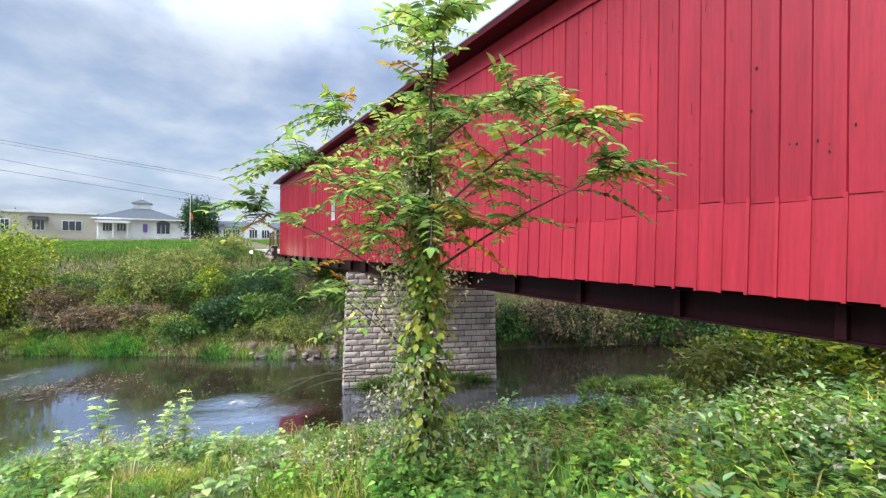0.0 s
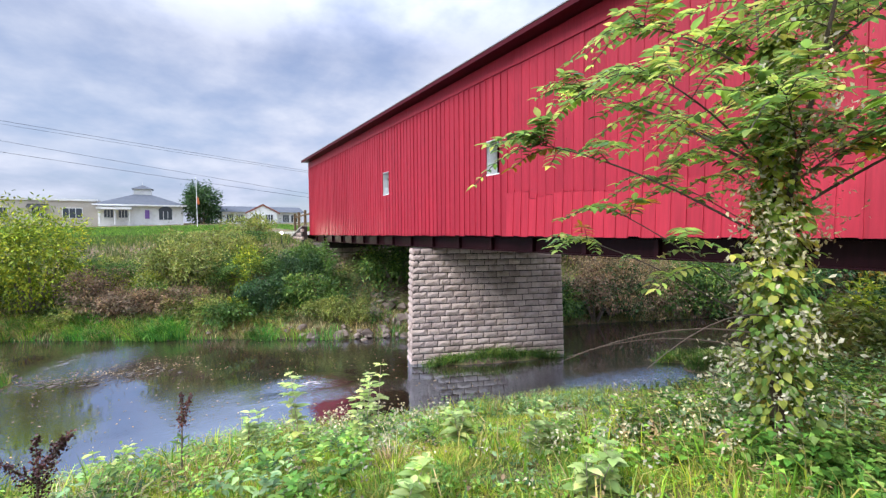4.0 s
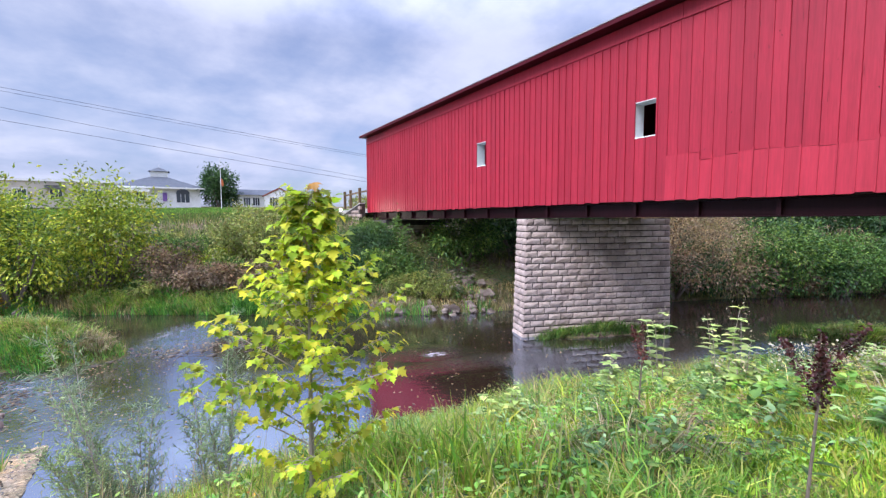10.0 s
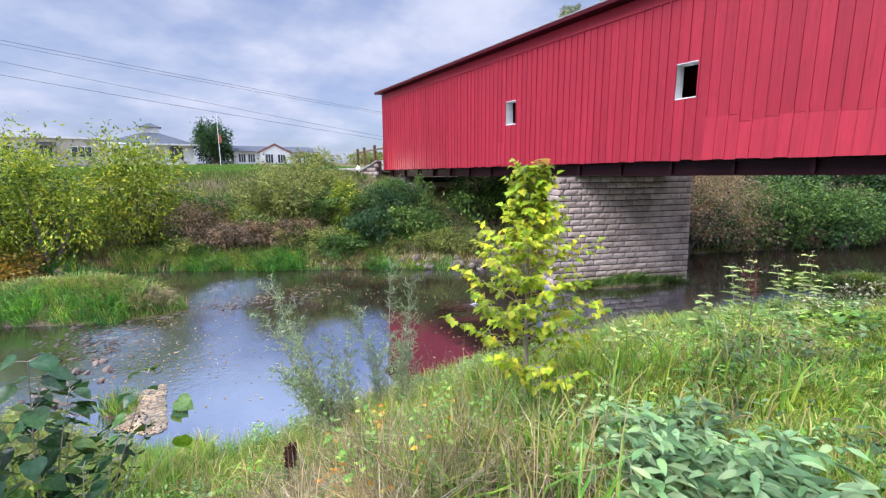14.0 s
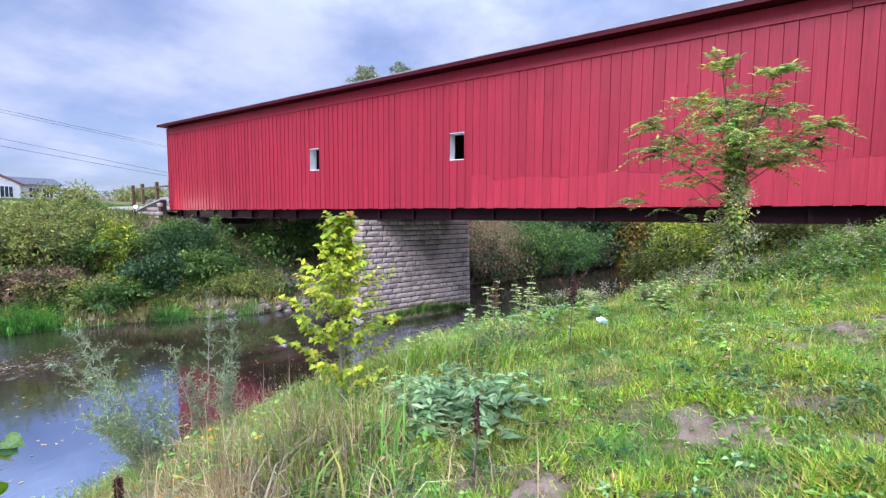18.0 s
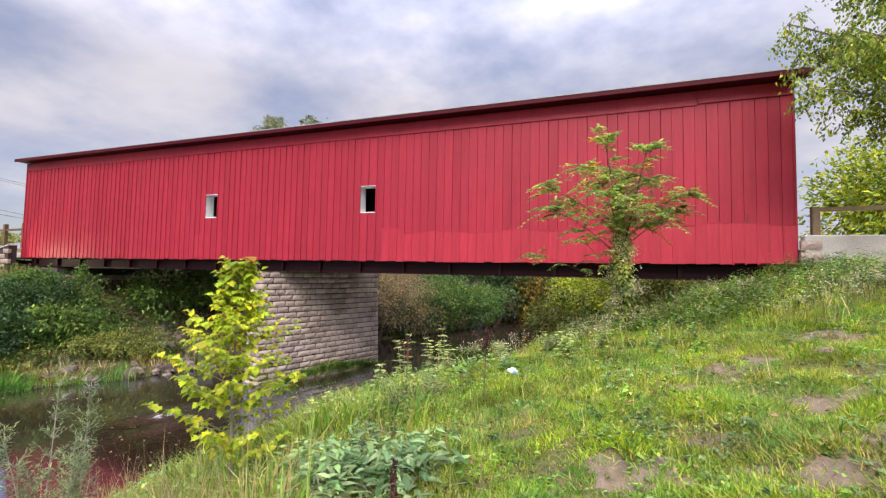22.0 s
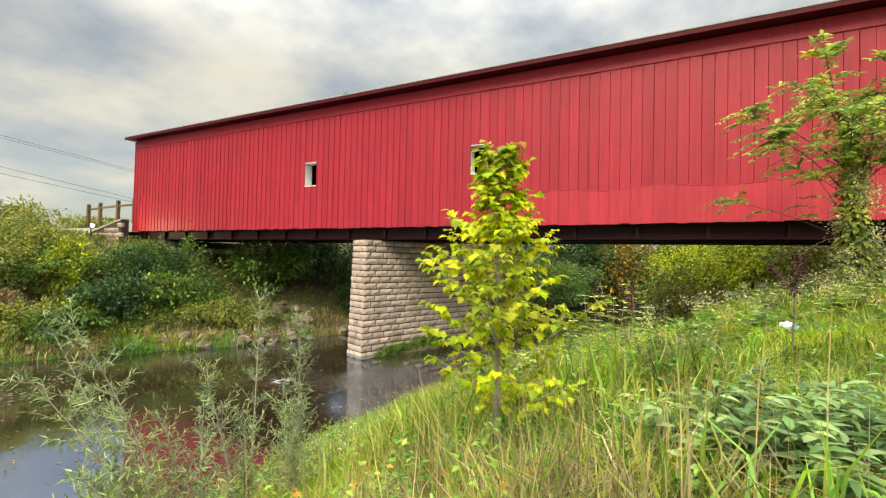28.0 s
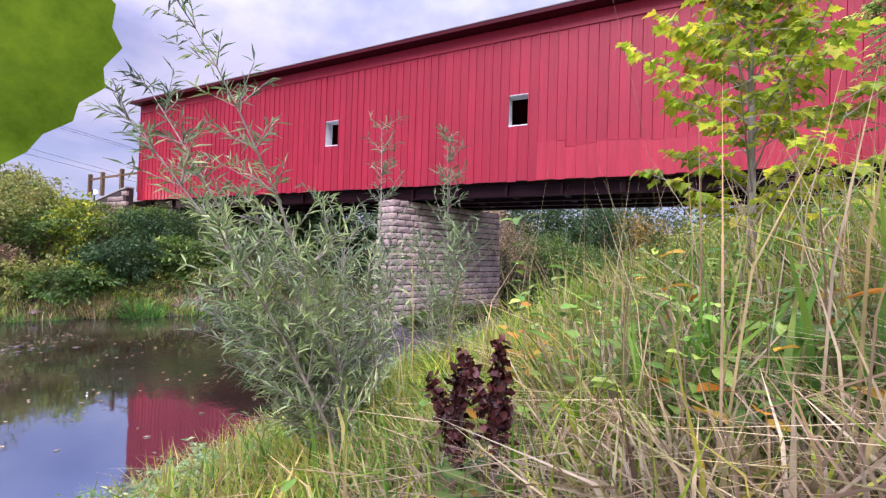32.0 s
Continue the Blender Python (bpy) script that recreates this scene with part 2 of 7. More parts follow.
STONE = rough_stuff("pier_stone", (0.39, 0.300, 0.252), (0.54, 0.428, 0.362), 2.4, (0.30, 0.230, 0.190), 0.9, 1.0, 0.04)
MORTAR = rough_stuff("old_mortar", (0.05, 0.041, 0.036), (0.09, 0.075, 0.066), 3.0, rnd=False)
ROCK = rough_stuff("bank_rock", (0.15, 0.115, 0.09), (0.32, 0.25, 0.20), 2.5, (0.08, 0.06, 0.048), 0.9, 0.8, 0.03)
CONCRETE = rough_stuff("pale_concrete", (0.46, 0.43, 0.38), (0.56, 0.53, 0.47), 1.2, (0.36, 0.33, 0.29), 0.9, 0.4, 0.01, False)
WOOD_GREY = rough_stuff("weathered_wood", (0.28, 0.20, 0.12), (0.38, 0.28, 0.17), 5.0, None, 0.85, 0.4, 0.01)
BARK = rough_stuff("bark", (0.13, 0.10, 0.075), (0.22, 0.18, 0.14), 12.0, None, 0.9, 0.6, 0.01, fine=60.0)
BARK_DARK = rough_stuff("dark_twig_bark", (0.060, 0.046, 0.036), (0.11, 0.085, 0.065), 12.0, None, 0.9, 0.5, 0.01, fine=60.0)
BARK_PALE = rough_stuff("pale_twig_bark", (0.30, 0.26, 0.21), (0.40, 0.36, 0.30), 12.0, None, 0.9, 0.4, 0.01, fine=60.0)
DARK_TIMBER = rough_stuff("dark_bridge_timber", (0.06, 0.045, 0.035), (0.10, 0.075, 0.055), 4.0, None, 0.9, 0.4, 0.01)
SHINGLE = rough_stuff("grey_roofing", (0.24, 0.24, 0.25), (0.33, 0.33, 0.34), 3.0, None, 0.85, 0.4, 0.01)
WHITE = rough_stuff("white_paint", (0.76, 0.77, 0.75), (0.83, 0.83, 0.81), 2.0, (0.62, 0.62, 0.58), 0.6, 0.15, 0.004, False)
TAN_WALL = rough_stuff("tan_stucco", (0.44, 0.40, 0.34), (0.50, 0.46, 0.39), 0.6, None, 0.9, 0.2, 0.01, False)
SLATE = rough_stuff("blue_grey_shingles", (0.075, 0.085, 0.10), (0.11, 0.12, 0.14), 1.5, None, 0.85, 0.4, 0.02, False)
BRICK_RED = rough_stuff("brownish_red_brick", (0.22, 0.09, 0.07), (0.28, 0.12, 0.09), 1.5, None, 0.9, 0.2, 0.01, False)


def leaf_mat(name, *colors, rough=0.45, trans=0.35, drift=None, veins=0.0):
    """Leaves: each one takes its own tone out of the given ones."""
    m = Nodes(name)
    isl = m.n("ShaderNodeNewGeometry").outputs["Random Per Island"]
    k = len(colors)
    col = m.ramp(isl, *[(i / max(1, k - 1), c) for i, c in enumerate(colors)])
    w = m.world()
    mottle = m.noise(0.9, 4, 0.65, w)
    col = m.mix(0.75, col, m.ramp(mottle, (0.34, (0.36, 0.44, 0.36)), (0.5, (1.0, 1.0, 1.0)), (0.66, (1.55, 1.40, 1.0))), "MULTIPLY")
    col = m.mix(0.8, col, m.ramp(m.noise(3.4, 3, 0.6, w), (0.36, (0.60, 0.64, 0.60)), (0.5, (1.0, 1.0, 1.0)), (0.66, (1.36, 1.30, 1.08))), "MULTIPLY")
    if drift:
        col = m.mix(m.ramp(m.noise(1.25, 3, 0.6, w), (0.48, (0, 0, 0)), (0.62, (0.65, 0.65, 0.65))), col, (0.14, 0.36, 0.075))
        fade = m.math("ADD", m.math("MULTIPLY", m.noise(0.55, 4, 0.65, w), 0.6), m.math("MULTIPLY", m.math("FRACT", m.math("MULTIPLY", isl, 91.0)), 0.4))
        col = m.mix(m.ramp(fade, (0.52, (0, 0, 0)), (0.67, (0.85, 0.85, 0.85))), col, drift)
    tone = m.math("FRACT", m.math("MULTIPLY", isl, 37.0))
    col = m.mix(1.0, col, m.ramp(tone, (0.0, (0.55, 0.55, 0.55)), (0.6, (1.0, 1.0, 1.0)), (1.0, (1.35, 1.35, 1.3))), "MULTIPLY")
    if veins:
        fine = m.noise(veins, 5, 0.7, w)
        col = m.mix(0.8, col, m.ramp(fine, (0.35, (0.62, 0.66, 0.5)), (0.5, (1.0, 1.0, 1.0)), (0.68, (1.45, 1.35, 1.3))), "MULTIPLY")
        m.bump(fine, 0.35, 0.006)
    mat = m.done(col, rough, spec=0.3)
    out = m.t.nodes["Material Output"]
    tr = m.n("ShaderNodeBsdfTranslucent", Color=col)
    mx = m.n("ShaderNodeMixShader", Fac=trans)
    m.t.links.new(m.bsdf.outputs[0], mx.inputs[1])
    m.t.links.new(tr.outputs[0], mx.inputs[2])
    m.t.links.new(mx.outputs[0], out.inputs["Surface"])
    return mat


G_MID = leaf_mat("green_leaves", (0.063, 0.140, 0.031), (0.098, 0.196, 0.042), (0.140, 0.252, 0.049), (0.182, 0.266, 0.070))
G_DARK = leaf_mat("dark_green_leaves", (0.030, 0.074, 0.024), (0.047, 0.108, 0.038), (0.068, 0.142, 0.043), (0.101, 0.176, 0.054))
G_BUSH = leaf_mat("mixed_bush_leaves", (0.045, 0.105, 0.026), (0.080, 0.170, 0.036), (0.110, 0.210, 0.040), (0.190, 0.290, 0.055), (0.260, 0.340, 0.070))
G_YEL = leaf_mat("yellow_green_leaves", (0.110, 0.190, 0.018), (0.240, 0.340, 0.026), (0.400, 0.480, 0.036), (0.560, 0.520, 0.046))
G_OLIVE = leaf_mat("olive_leaves", (0.140, 0.190, 0.040), (0.240, 0.300, 0.062), (0.350, 0.385, 0.090), (0.280, 0.220, 0.085))
G_BROWN = leaf_mat("dry_brown_leaves", (0.120, 0.075, 0.048), (0.220, 0.140, 0.090), (0.330, 0.225, 0.145), (0.200, 0.180, 0.080))
G_TAN = leaf_mat("tan_autumn_leaves", (0.200, 0.130, 0.075), (0.340, 0.235, 0.135), (0.440, 0.320, 0.190), (0.290, 0.250, 0.110))
G_GOLD = leaf_mat("golden_leaves", (0.30, 0.21, 0.03), (0.42, 0.27, 0.035), (0.22, 0.20, 0.04), (0.45, 0.24, 0.03))
G_WILLOW = leaf_mat("grey_green_willow_leaves", (0.16, 0.25, 0.12), (0.25, 0.36, 0.18), (0.38, 0.48, 0.28), (0.22, 0.31, 0.11))
G_WEED = leaf_mat("blue_green_weed_leaves", (0.120, 0.240, 0.090), (0.190, 0.330, 0.135), (0.285, 0.425, 0.195), (0.340, 0.450, 0.215))
GRASS = leaf_mat("meadow_grass", (0.090, 0.225, 0.014), (0.160, 0.340, 0.020), (0.260, 0.450, 0.028), (0.400, 0.520, 0.040), (0.560, 0.540, 0.070), drift=(0.56, 0.44, 0.13))
GRASS_FAR = leaf_mat("far_slope_grass", (0.055, 0.115, 0.022), (0.105, 0.180, 0.032), (0.190, 0.240, 0.055), (0.300, 0.270, 0.100))
GRASS_DRY = leaf_mat("dry_straw_grass", (0.36, 0.25, 0.12), (0.50, 0.39, 0.20), (0.64, 0.54, 0.33), (0.32, 0.28, 0.09), (0.24, 0.14, 0.08))
GRASS_LUSH = leaf_mat("lush_reed_grass", (0.060, 0.220, 0.036), (0.100, 0.310, 0.048), (0.170, 0.400, 0.056), (0.330, 0.470, 0.080))
GRASS_PIER = leaf_mat("dark_island_grass", (0.050, 0.130, 0.026), (0.085, 0.190, 0.034), (0.150, 0.250, 0.044), (0.270, 0.280, 0.080))
GRASS_ISLE = leaf_mat("bright_island_grass", (0.110, 0.260, 0.030), (0.200, 0.380, 0.040), (0.320, 0.460, 0.050), (0.440, 0.480, 0.080), drift=(0.50, 0.33, 0.15))
GRASS_DEAD = leaf_mat("dead_brown_stems", (0.26, 0.17, 0.10), (0.44, 0.33, 0.20), (0.62, 0.52, 0.35), (0.36, 0.27, 0.14), (0.40, 0.42, 0.16))
SEED_RED = leaf_mat("dark_red_seed_heads", (0.045, 0.012, 0.012), (0.075, 0.02, 0.018), (0.11, 0.035, 0.028), trans=0.05)
FLUFF = leaf_mat("cream_seed_fluff", (0.52, 0.47, 0.35), (0.60, 0.56, 0.42), (0.45, 0.42, 0.27))


def soil():
    m = Nodes("soil_and_thatch")
    w = m.world()
    a = m.noise(0.6, 5, 0.6, w)
    b = m.noise(7.0, 5, 0.65, w)
    c = m.noise(45.0, 3, 0.6, w)
    col = m.mix(m.ramp(b, (0.35, (0, 0, 0)), (0.65, (1, 1, 1))), (0.10, 0.07, 0.045), (0.30, 0.215, 0.155))
    thatch = m.mix(m.ramp(m.noise(14.0, 4, 0.6, w), (0.35, (0, 0, 0)), (0.65, (1, 1, 1))), (0.05, 0.08, 0.018), (0.19, 0.17, 0.055))
    col = m.mix(m.ramp(a, (0.40, (0, 0, 0)), (0.52, (0.85, 0.85, 0.85))), col, thatch)
    col = m.mix(0.5, col, m.ramp(c, (0.3, (0.5, 0.5, 0.5)), (0.7, (1.3, 1.3, 1.3))), "MULTIPLY")
    m.bump(m.math("ADD", b, c), 0.9, 0.05)
    return m.done(col, 0.95, spec=0.2)


SOIL = soil()
EARTH = rough_stuff("bare_trodden_earth", (0.115, 0.085, 0.058), (0.27, 0.20, 0.145), 7.0, (0.17, 0.13, 0.07), 0.95, 0.9, 0.03, False, 55.0)


def river():
    m = Nodes("brown_river_water")
    w = m.world()
    xyz = m.n("ShaderNodeSeparateXYZ", Vector=w)

    def reach(cx, cy, a, b, turn):
        """One inside an ellipse of the stream, falling to none at its rim."""
        c, s = math.cos(radians(turn)), math.sin(radians(turn))
        dx, dy = m.math("ADD", xyz.outputs["X"], -cx), m.math("ADD", xyz.outputs["Y"], -cy)
        p = m.math("MULTIPLY", m.math("ADD", m.math("MULTIPLY", dx, c), m.math("MULTIPLY", dy, s)), 1 / a)
        q = m.math("MULTIPLY", m.math("SUBTRACT", m.math("MULTIPLY", dy, c), m.math("MULTIPLY", dx, s)), 1 / b)
        inside = m.math("MAXIMUM", m.math("SUBTRACT", 1.0, m.math("ADD", m.math("MULTIPLY", p, p), m.math("MULTIPLY", q, q))), 0.0)
        return m.math("MULTIPLY", inside, inside)

    calm = m.noise(1.1, 3, 0.5, w, (1.0, 0.6, 1.0))
    fine = m.noise(8.0, 4, 0.6, w, (1.0, 0.5, 1.0))
    chop = m.noise(4.2, 5, 0.72, w, (1.0, 0.55, 1.0))
    rapid = m.ramp(m.noise(0.22, 3, 0.6, w), (0.44, (0.05, 0.05, 0.05)), (0.62, (0.6, 0.6, 0.6)))
    rough = reach(9.0, -11.2, 6.4, 2.6, -35)
    for zone in ((13.2, -15.4, 3.6, 1.5, 15), (23.4, 6.6, 6.5, 1.7, 72), (17.15, -4.4, 1.9, 1.2, 60), (18.6, -3.6, 3.4, 1.0, 75), (15.0, 9.0, 8.0, 2.2, 70)):
        rough = m.math("MAXIMUM", rough, reach(*zone))
    h = m.math("ADD", m.math("MULTIPLY", calm, 0.20), m.math("MULTIPLY", fine, m.math("MULTIPLY", rapid, 0.60)))
    h = m.math("ADD", h, m.math("MULTIPLY", chop, m.math("MULTIPLY", rough, 2.8)))
    h = m.math("ADD", h, m.math("MULTIPLY", fine, m.math("MULTIPLY", rough, 0.9)))
    m.bump(h, 0.30, 0.07)
    col = m.mix(m.ramp(m.noise(0.8, 4, 0.6, w), (0.35, (0, 0, 0)), (0.7, (1, 1, 1))), (0.040, 0.024, 0.013), (0.072, 0.045, 0.027))
    foam = m.math("MULTIPLY", reach(17.15, -4.45, 1.0, 0.55, 60), 1.0)
    for zone in ((23.2, 5.2, 3.6, 0.8, 74), (12.2, -10.4, 3.4, 0.5, 60), (9.2, -12.4, 4.6, 1.3, -30), (14.0, -15.4, 3.0, 1.1, 20)):
        foam = m.math("MAXIMUM", foam, m.math("MULTIPLY", reach(*zone), 0.62))
    lace = m.noise(6.0, 6, 0.75, w, (1.3, 0.40, 1.0))
    foam = m.ramp(m.math("ADD", m.math("MULTIPLY", foam, 0.30), lace), (0.70, (0, 0, 0)), (0.86, (0.85, 0.85, 0.85)))
    col = m.mix(foam, col, (0.62, 0.62, 0.64))
    m.done(col, 0.5, spec=0.0)
    face = m.n("ShaderNodeLayerWeight", Blend=0.5)
    m.t.links.new(m.bsdf.inputs["Normal"].links[0].from_socket, face.inputs["Normal"])
    gloss = m.n("ShaderNodeBsdfGlossy", Roughness=0.03, Color=(0.58, 0.72, 0.92, 1))
    m.t.links.new(m.bsdf.inputs["Normal"].links[0].from_socket, gloss.inputs["Normal"])
    mx = m.n("ShaderNodeMixShader", Fac=m.math("MULTIPLY", m.math("SUBTRACT", 1.0, foam), m.ramp(face.outputs["Facing"], (0.20, (0.10, 0.10, 0.10)), (0.42, (0.48, 0.48, 0.48)), (0.58, (0.70, 0.70, 0.70)), (0.80, (0.66, 0.66, 0.66)), (0.97, (0.85, 0.85, 0.85)))))
    m.t.links.new(m.bsdf.outputs[0], mx.inputs[1])
    m.t.links.new(gloss.outputs[0], mx.inputs[2])
    m.t.links.new(mx.outputs[0], m.t.nodes["Material Output"].inputs["Surface"])
    return m.mat


WATER = river()

# ---- ground and water ----
WATER_Z = -1.1


def lin(x, *stops):
    return np.interp(x, [s[0] for s in stops], [s[1] for s in stops])


def near_edge(y):
    return lin(y, (-60, -10), (-25, 14.5), (-17, 18.6), (-16, 19.4), (-15.0, 20.9), (-14, 21.6), (-8, 21.3), (0, 22.0), (9, 25), (30, 31), (80, 40))


def far_edge(y):
    return lin(y, (-60, -28), (-19, 1.0), (-14, 3.8), (-10, 6.4), (-5.3, 9.1), (-1.9, 11.7), (6, 14.4), (15, 17.4), (21.5, 20.2), (30, 22), (80, 12))


def mound(x, y, cx, cy, a, b, turn, peak):
    """A low island: an ellipse turned by some degrees."""
    c, s = math.cos(radians(turn)), math.sin(radians(turn))
    p, q = ((x - cx) * c + (y - cy) * s) / a, ((y - cy) * c - (x - cx) * s) / b
    return np.exp(-((p * p + q * q) ** 1.5)) * peak


ISLANDS = ((9.8, -17.1, 4.4, 1.5, 60, 1.55), (24.2, 9.4, 2.6, 1.0, 65, 0.98), (22.6, 9.0, 2.0, 0.7, 70, 0.86), (18.62, 2.4, 3.6, 0.42, 70.5, 0.86), (18.9, -15.0, 0.9, 0.7, 40, 0.75))


def height(x, y):
    """The ground's height: the near bank, the river's bed and the far bank."""
    x, y = np.asarray(x, float), np.asarray(y, float)
    u, v = x - near_edge(y), (far_edge(y) - x) * 0.86
    south = lin(u, (-2, -1.75), (0, -1.15), (1.4, -0.45), (2.4, -0.05), (3.4, 0.35), (4.4, 0.75), (5.4, 1.15), (6.8, 1.55), (8.6, 2.05), (12.4, 2.7), (18.4, 3.5), (300, 5))
    middle = lin(u, (-2, -1.75), (0, -1.15), (1.7, -0.3), (2.7, 0.2), (3.7, 0.7), (4.7, 1.15), (5.7, 1.55), (6.7, 1.85), (7.7, 2.05), (9.7, 2.3), (12.7, 2.85), (15.7, 3.4), (21, 4.0), (300, 5))
    north = lin(u, (-2, -1.75), (0, -1.15), (2, -0.6), (4, 0.3), (6, 0.95), (7.2, 1.5), (8.8, 2.2), (11, 3.0), (13, 3.8), (15, 4.0), (300, 5))
    k, j = lin(y, (-14, 1), (-9, 0)), lin(y, (-7, 0), (-0.5, 1))
    near = k * south + j * north + (1 - k - j) * middle
    far = lin(v, (-2, -1.75), (0, -1.15), (0.8, -0.6), (4, 0.5), (7, 2.0), (10, 3.3), (14, 3.7), (30, 4.3), (95, 7.1), (300, 9))
    out = np.where(x > (near_edge(y) + far_edge(y)) / 2, near, far)
    for one in ISLANDS:
        out = np.maximum(out, -1.75 + mound(x, y, *one))
    bumps = 0.07 * np.sin(x * 1.7 + 0.6 * np.sin(y * 0.9)) * np.sin(y * 1.3 + 1.0) + 0.035 * np.sin(x * 4.1 + y * 2.7) + 0.02 * np.sin(x * 9.0 - y * 7.0)
    return out + bumps * np.clip((out + 1.1) / 1.2, 0, 1)


def grid_axis(*stops):
    out = []
    for (a, step), (b, _) in zip(stops[:-1], stops[1:]):
        out += list(np.arange(a, b - 1e-6, step))
    return np.array(out + [stops[-1][0]])


gx = grid_axis((-1500, 150), (-150, 10), (-30, 1.0), (-4, 0.4), (44, 4), (80, 60), (500, 250), (1500, 0))
gy = grid_axis((-1500, 150), (-150, 10), (-40, 1.0), (-22, 0.4), (14, 1.0), (40, 10), (150, 150), (1500, 0))
GX, GY = np.meshgrid(gx, gy, indexing="ij")
gv = np.stack([GX, GY, height(GX, GY)], -1).reshape(-1, 3)
ii = (np.arange(len(gx) - 1)[:, None] * len(gy) + np.arange(len(gy) - 1)[None]).ravel()
ground = solid("ground", mesh_np("ground", gv, np.stack([ii, ii + len(gy), ii + len(gy) + 1, ii + 1], 1), smooth=True), SOIL, "sloping river bank of soil and thatch under grass", "ground", "", "structure")
wq = Shape()
wq.add([(x, y, WATER_Z) for x in (-80, 60) for y in (-90, 90)], [(0, 2, 3, 1)])
solid("water", wq, WATER, "dark brown shallow river with ripples mirroring the sky", "river", "", "structure")

# ---- leaves, blades and twigs ----


def unit(a):
    return a / np.maximum(np.linalg.norm(a, axis=-1, keepdims=True), 1e-9)


def leaf_mesh(name, p, d, n, length, width, fold=0.15, droop=0.15):
    """Folded pointed leaves: p where they start, d along them, n their upper side."""
    d, n = unit(d), unit(n)
    s = unit(np.cross(d, n))
    n = np.cross(s, d)
    length, width = np.broadcast_to(length, len(p))[:, None], np.broadcast_to(width, len(p))[:, None]
    mid = p + d * length * 0.42
    tip = p + d * length - n * length * droop
    a, b = mid + s * width / 2 + n * width * fold, mid - s * width / 2 + n * width * fold
    verts = np.stack([p, a, tip, b], 1).reshape(-1, 3)
    i = np.arange(len(p))[:, None] * 4
    return mesh_np(name, verts, None, np.concatenate([i + [0, 1, 2], i + [0, 2, 3]]))


def broad_mesh(name, p, d, n, length, width, fold=0.12, droop=0.2):
    """Rounder leaves with a midrib, for plants that stand near."""
    d, n = unit(d), unit(n)
    s = unit(np.cross(d, n))
    n = np.cross(s, d)
    length, width = np.broadcast_to(length, len(p))[:, None], np.broadcast_to(width, len(p))[:, None]
    at = lambda along, side, lift: p + d * length * along + s * width * side + n * (width * lift - length * droop * along * along)
    rows = [p, at(0.22, 0.40, fold), at(0.5, 0.5, fold), at(0.78, 0.27, fold * 0.6), at(1.0, 0, 0), at(0.78, -0.27, fold * 0.6), at(0.5, -0.5, fold), at(0.22, -0.40, fold), at(0.5, 0, 0)]
    i = np.arange(len(p))[:, None] * 9
    return mesh_np(name, np.stack(rows, 1).reshape(-1, 3), np.concatenate([i + [0, 1, 2, 8], i + [8, 2, 3, 4], i + [8, 4, 5, 6], i + [0, 8, 6, 7]]))


def blade_mesh(name, p, lean, tall, wide, rng):
    """Grass blades: p their feet, lean how far the tips hang over (two numbers each)."""
    n = len(p)
    ang = rng.uniform(0, 2 * np.pi, n)
    s = np.stack([np.cos(ang), np.sin(ang), 0 * ang], 1) * np.asarray(wide).reshape(-1, 1) / 2
    tall = np.asarray(tall).reshape(-1, 1)
    up = np.array([[0, 0, 1.0]])
    off = np.concatenate([lean, np.zeros((n, 1))], 1)
    mid = p + up * tall * 0.55 + off * tall * 0.3
    tip = p + up * tall * (1 - 0.35 * np.linalg.norm(lean, axis=1, keepdims=True)) + off * tall
    verts = np.stack([p - s, p + s, mid + s * 0.75, mid - s * 0.75, tip], 1).reshape(-1, 3)
    i = np.arange(n)[:, None] * 5
    return mesh_np(name, verts, i + [0, 1, 2, 3], i + [3, 2, 4])


def sprig_mesh(name, p, lean, tall, wide, rng):
    """Short blades of one face each."""
    n = len(p)
    ang = rng.uniform(0, 2 * np.pi, n)
    s = np.stack([np.cos(ang), np.sin(ang), 0 * ang], 1) * np.asarray(wide).reshape(-1, 1) / 2
    tall = np.asarray(tall).reshape(-1, 1)
    tip = p + np.concatenate([lean * tall, tall * (1 - 0.3 * np.linalg.norm(lean, axis=1, keepdims=True))], 1)
    return mesh_np(name, np.stack([p - s, p + s, tip], 1).reshape(-1, 3), None, np.arange(n * 3).reshape(-1, 3))


def ball(rng, n):
    return unit(rng.normal(size=(n, 3)))


def cloud(rng, n, center, radii, tufts=34):
    """Points in an uneven mass made of many small tufts of leaves round twig ends."""
    radii = np.asarray(radii)
    d = ball(rng, tufts)
    r = rng.uniform(0.35, 1.12, tufts) ** 0.8
    hub = d * r[:, None]
    pick = rng.integers(0, tufts, n)
    size = rng.uniform(0.14, 0.30, tufts)
    off = rng.normal(0, 1, (n, 3)) * size[pick][:, None] * np.array([1, 1, 0.75])
    p = hub[pick] + off
    return np.asarray(center) + p * radii, unit(p)


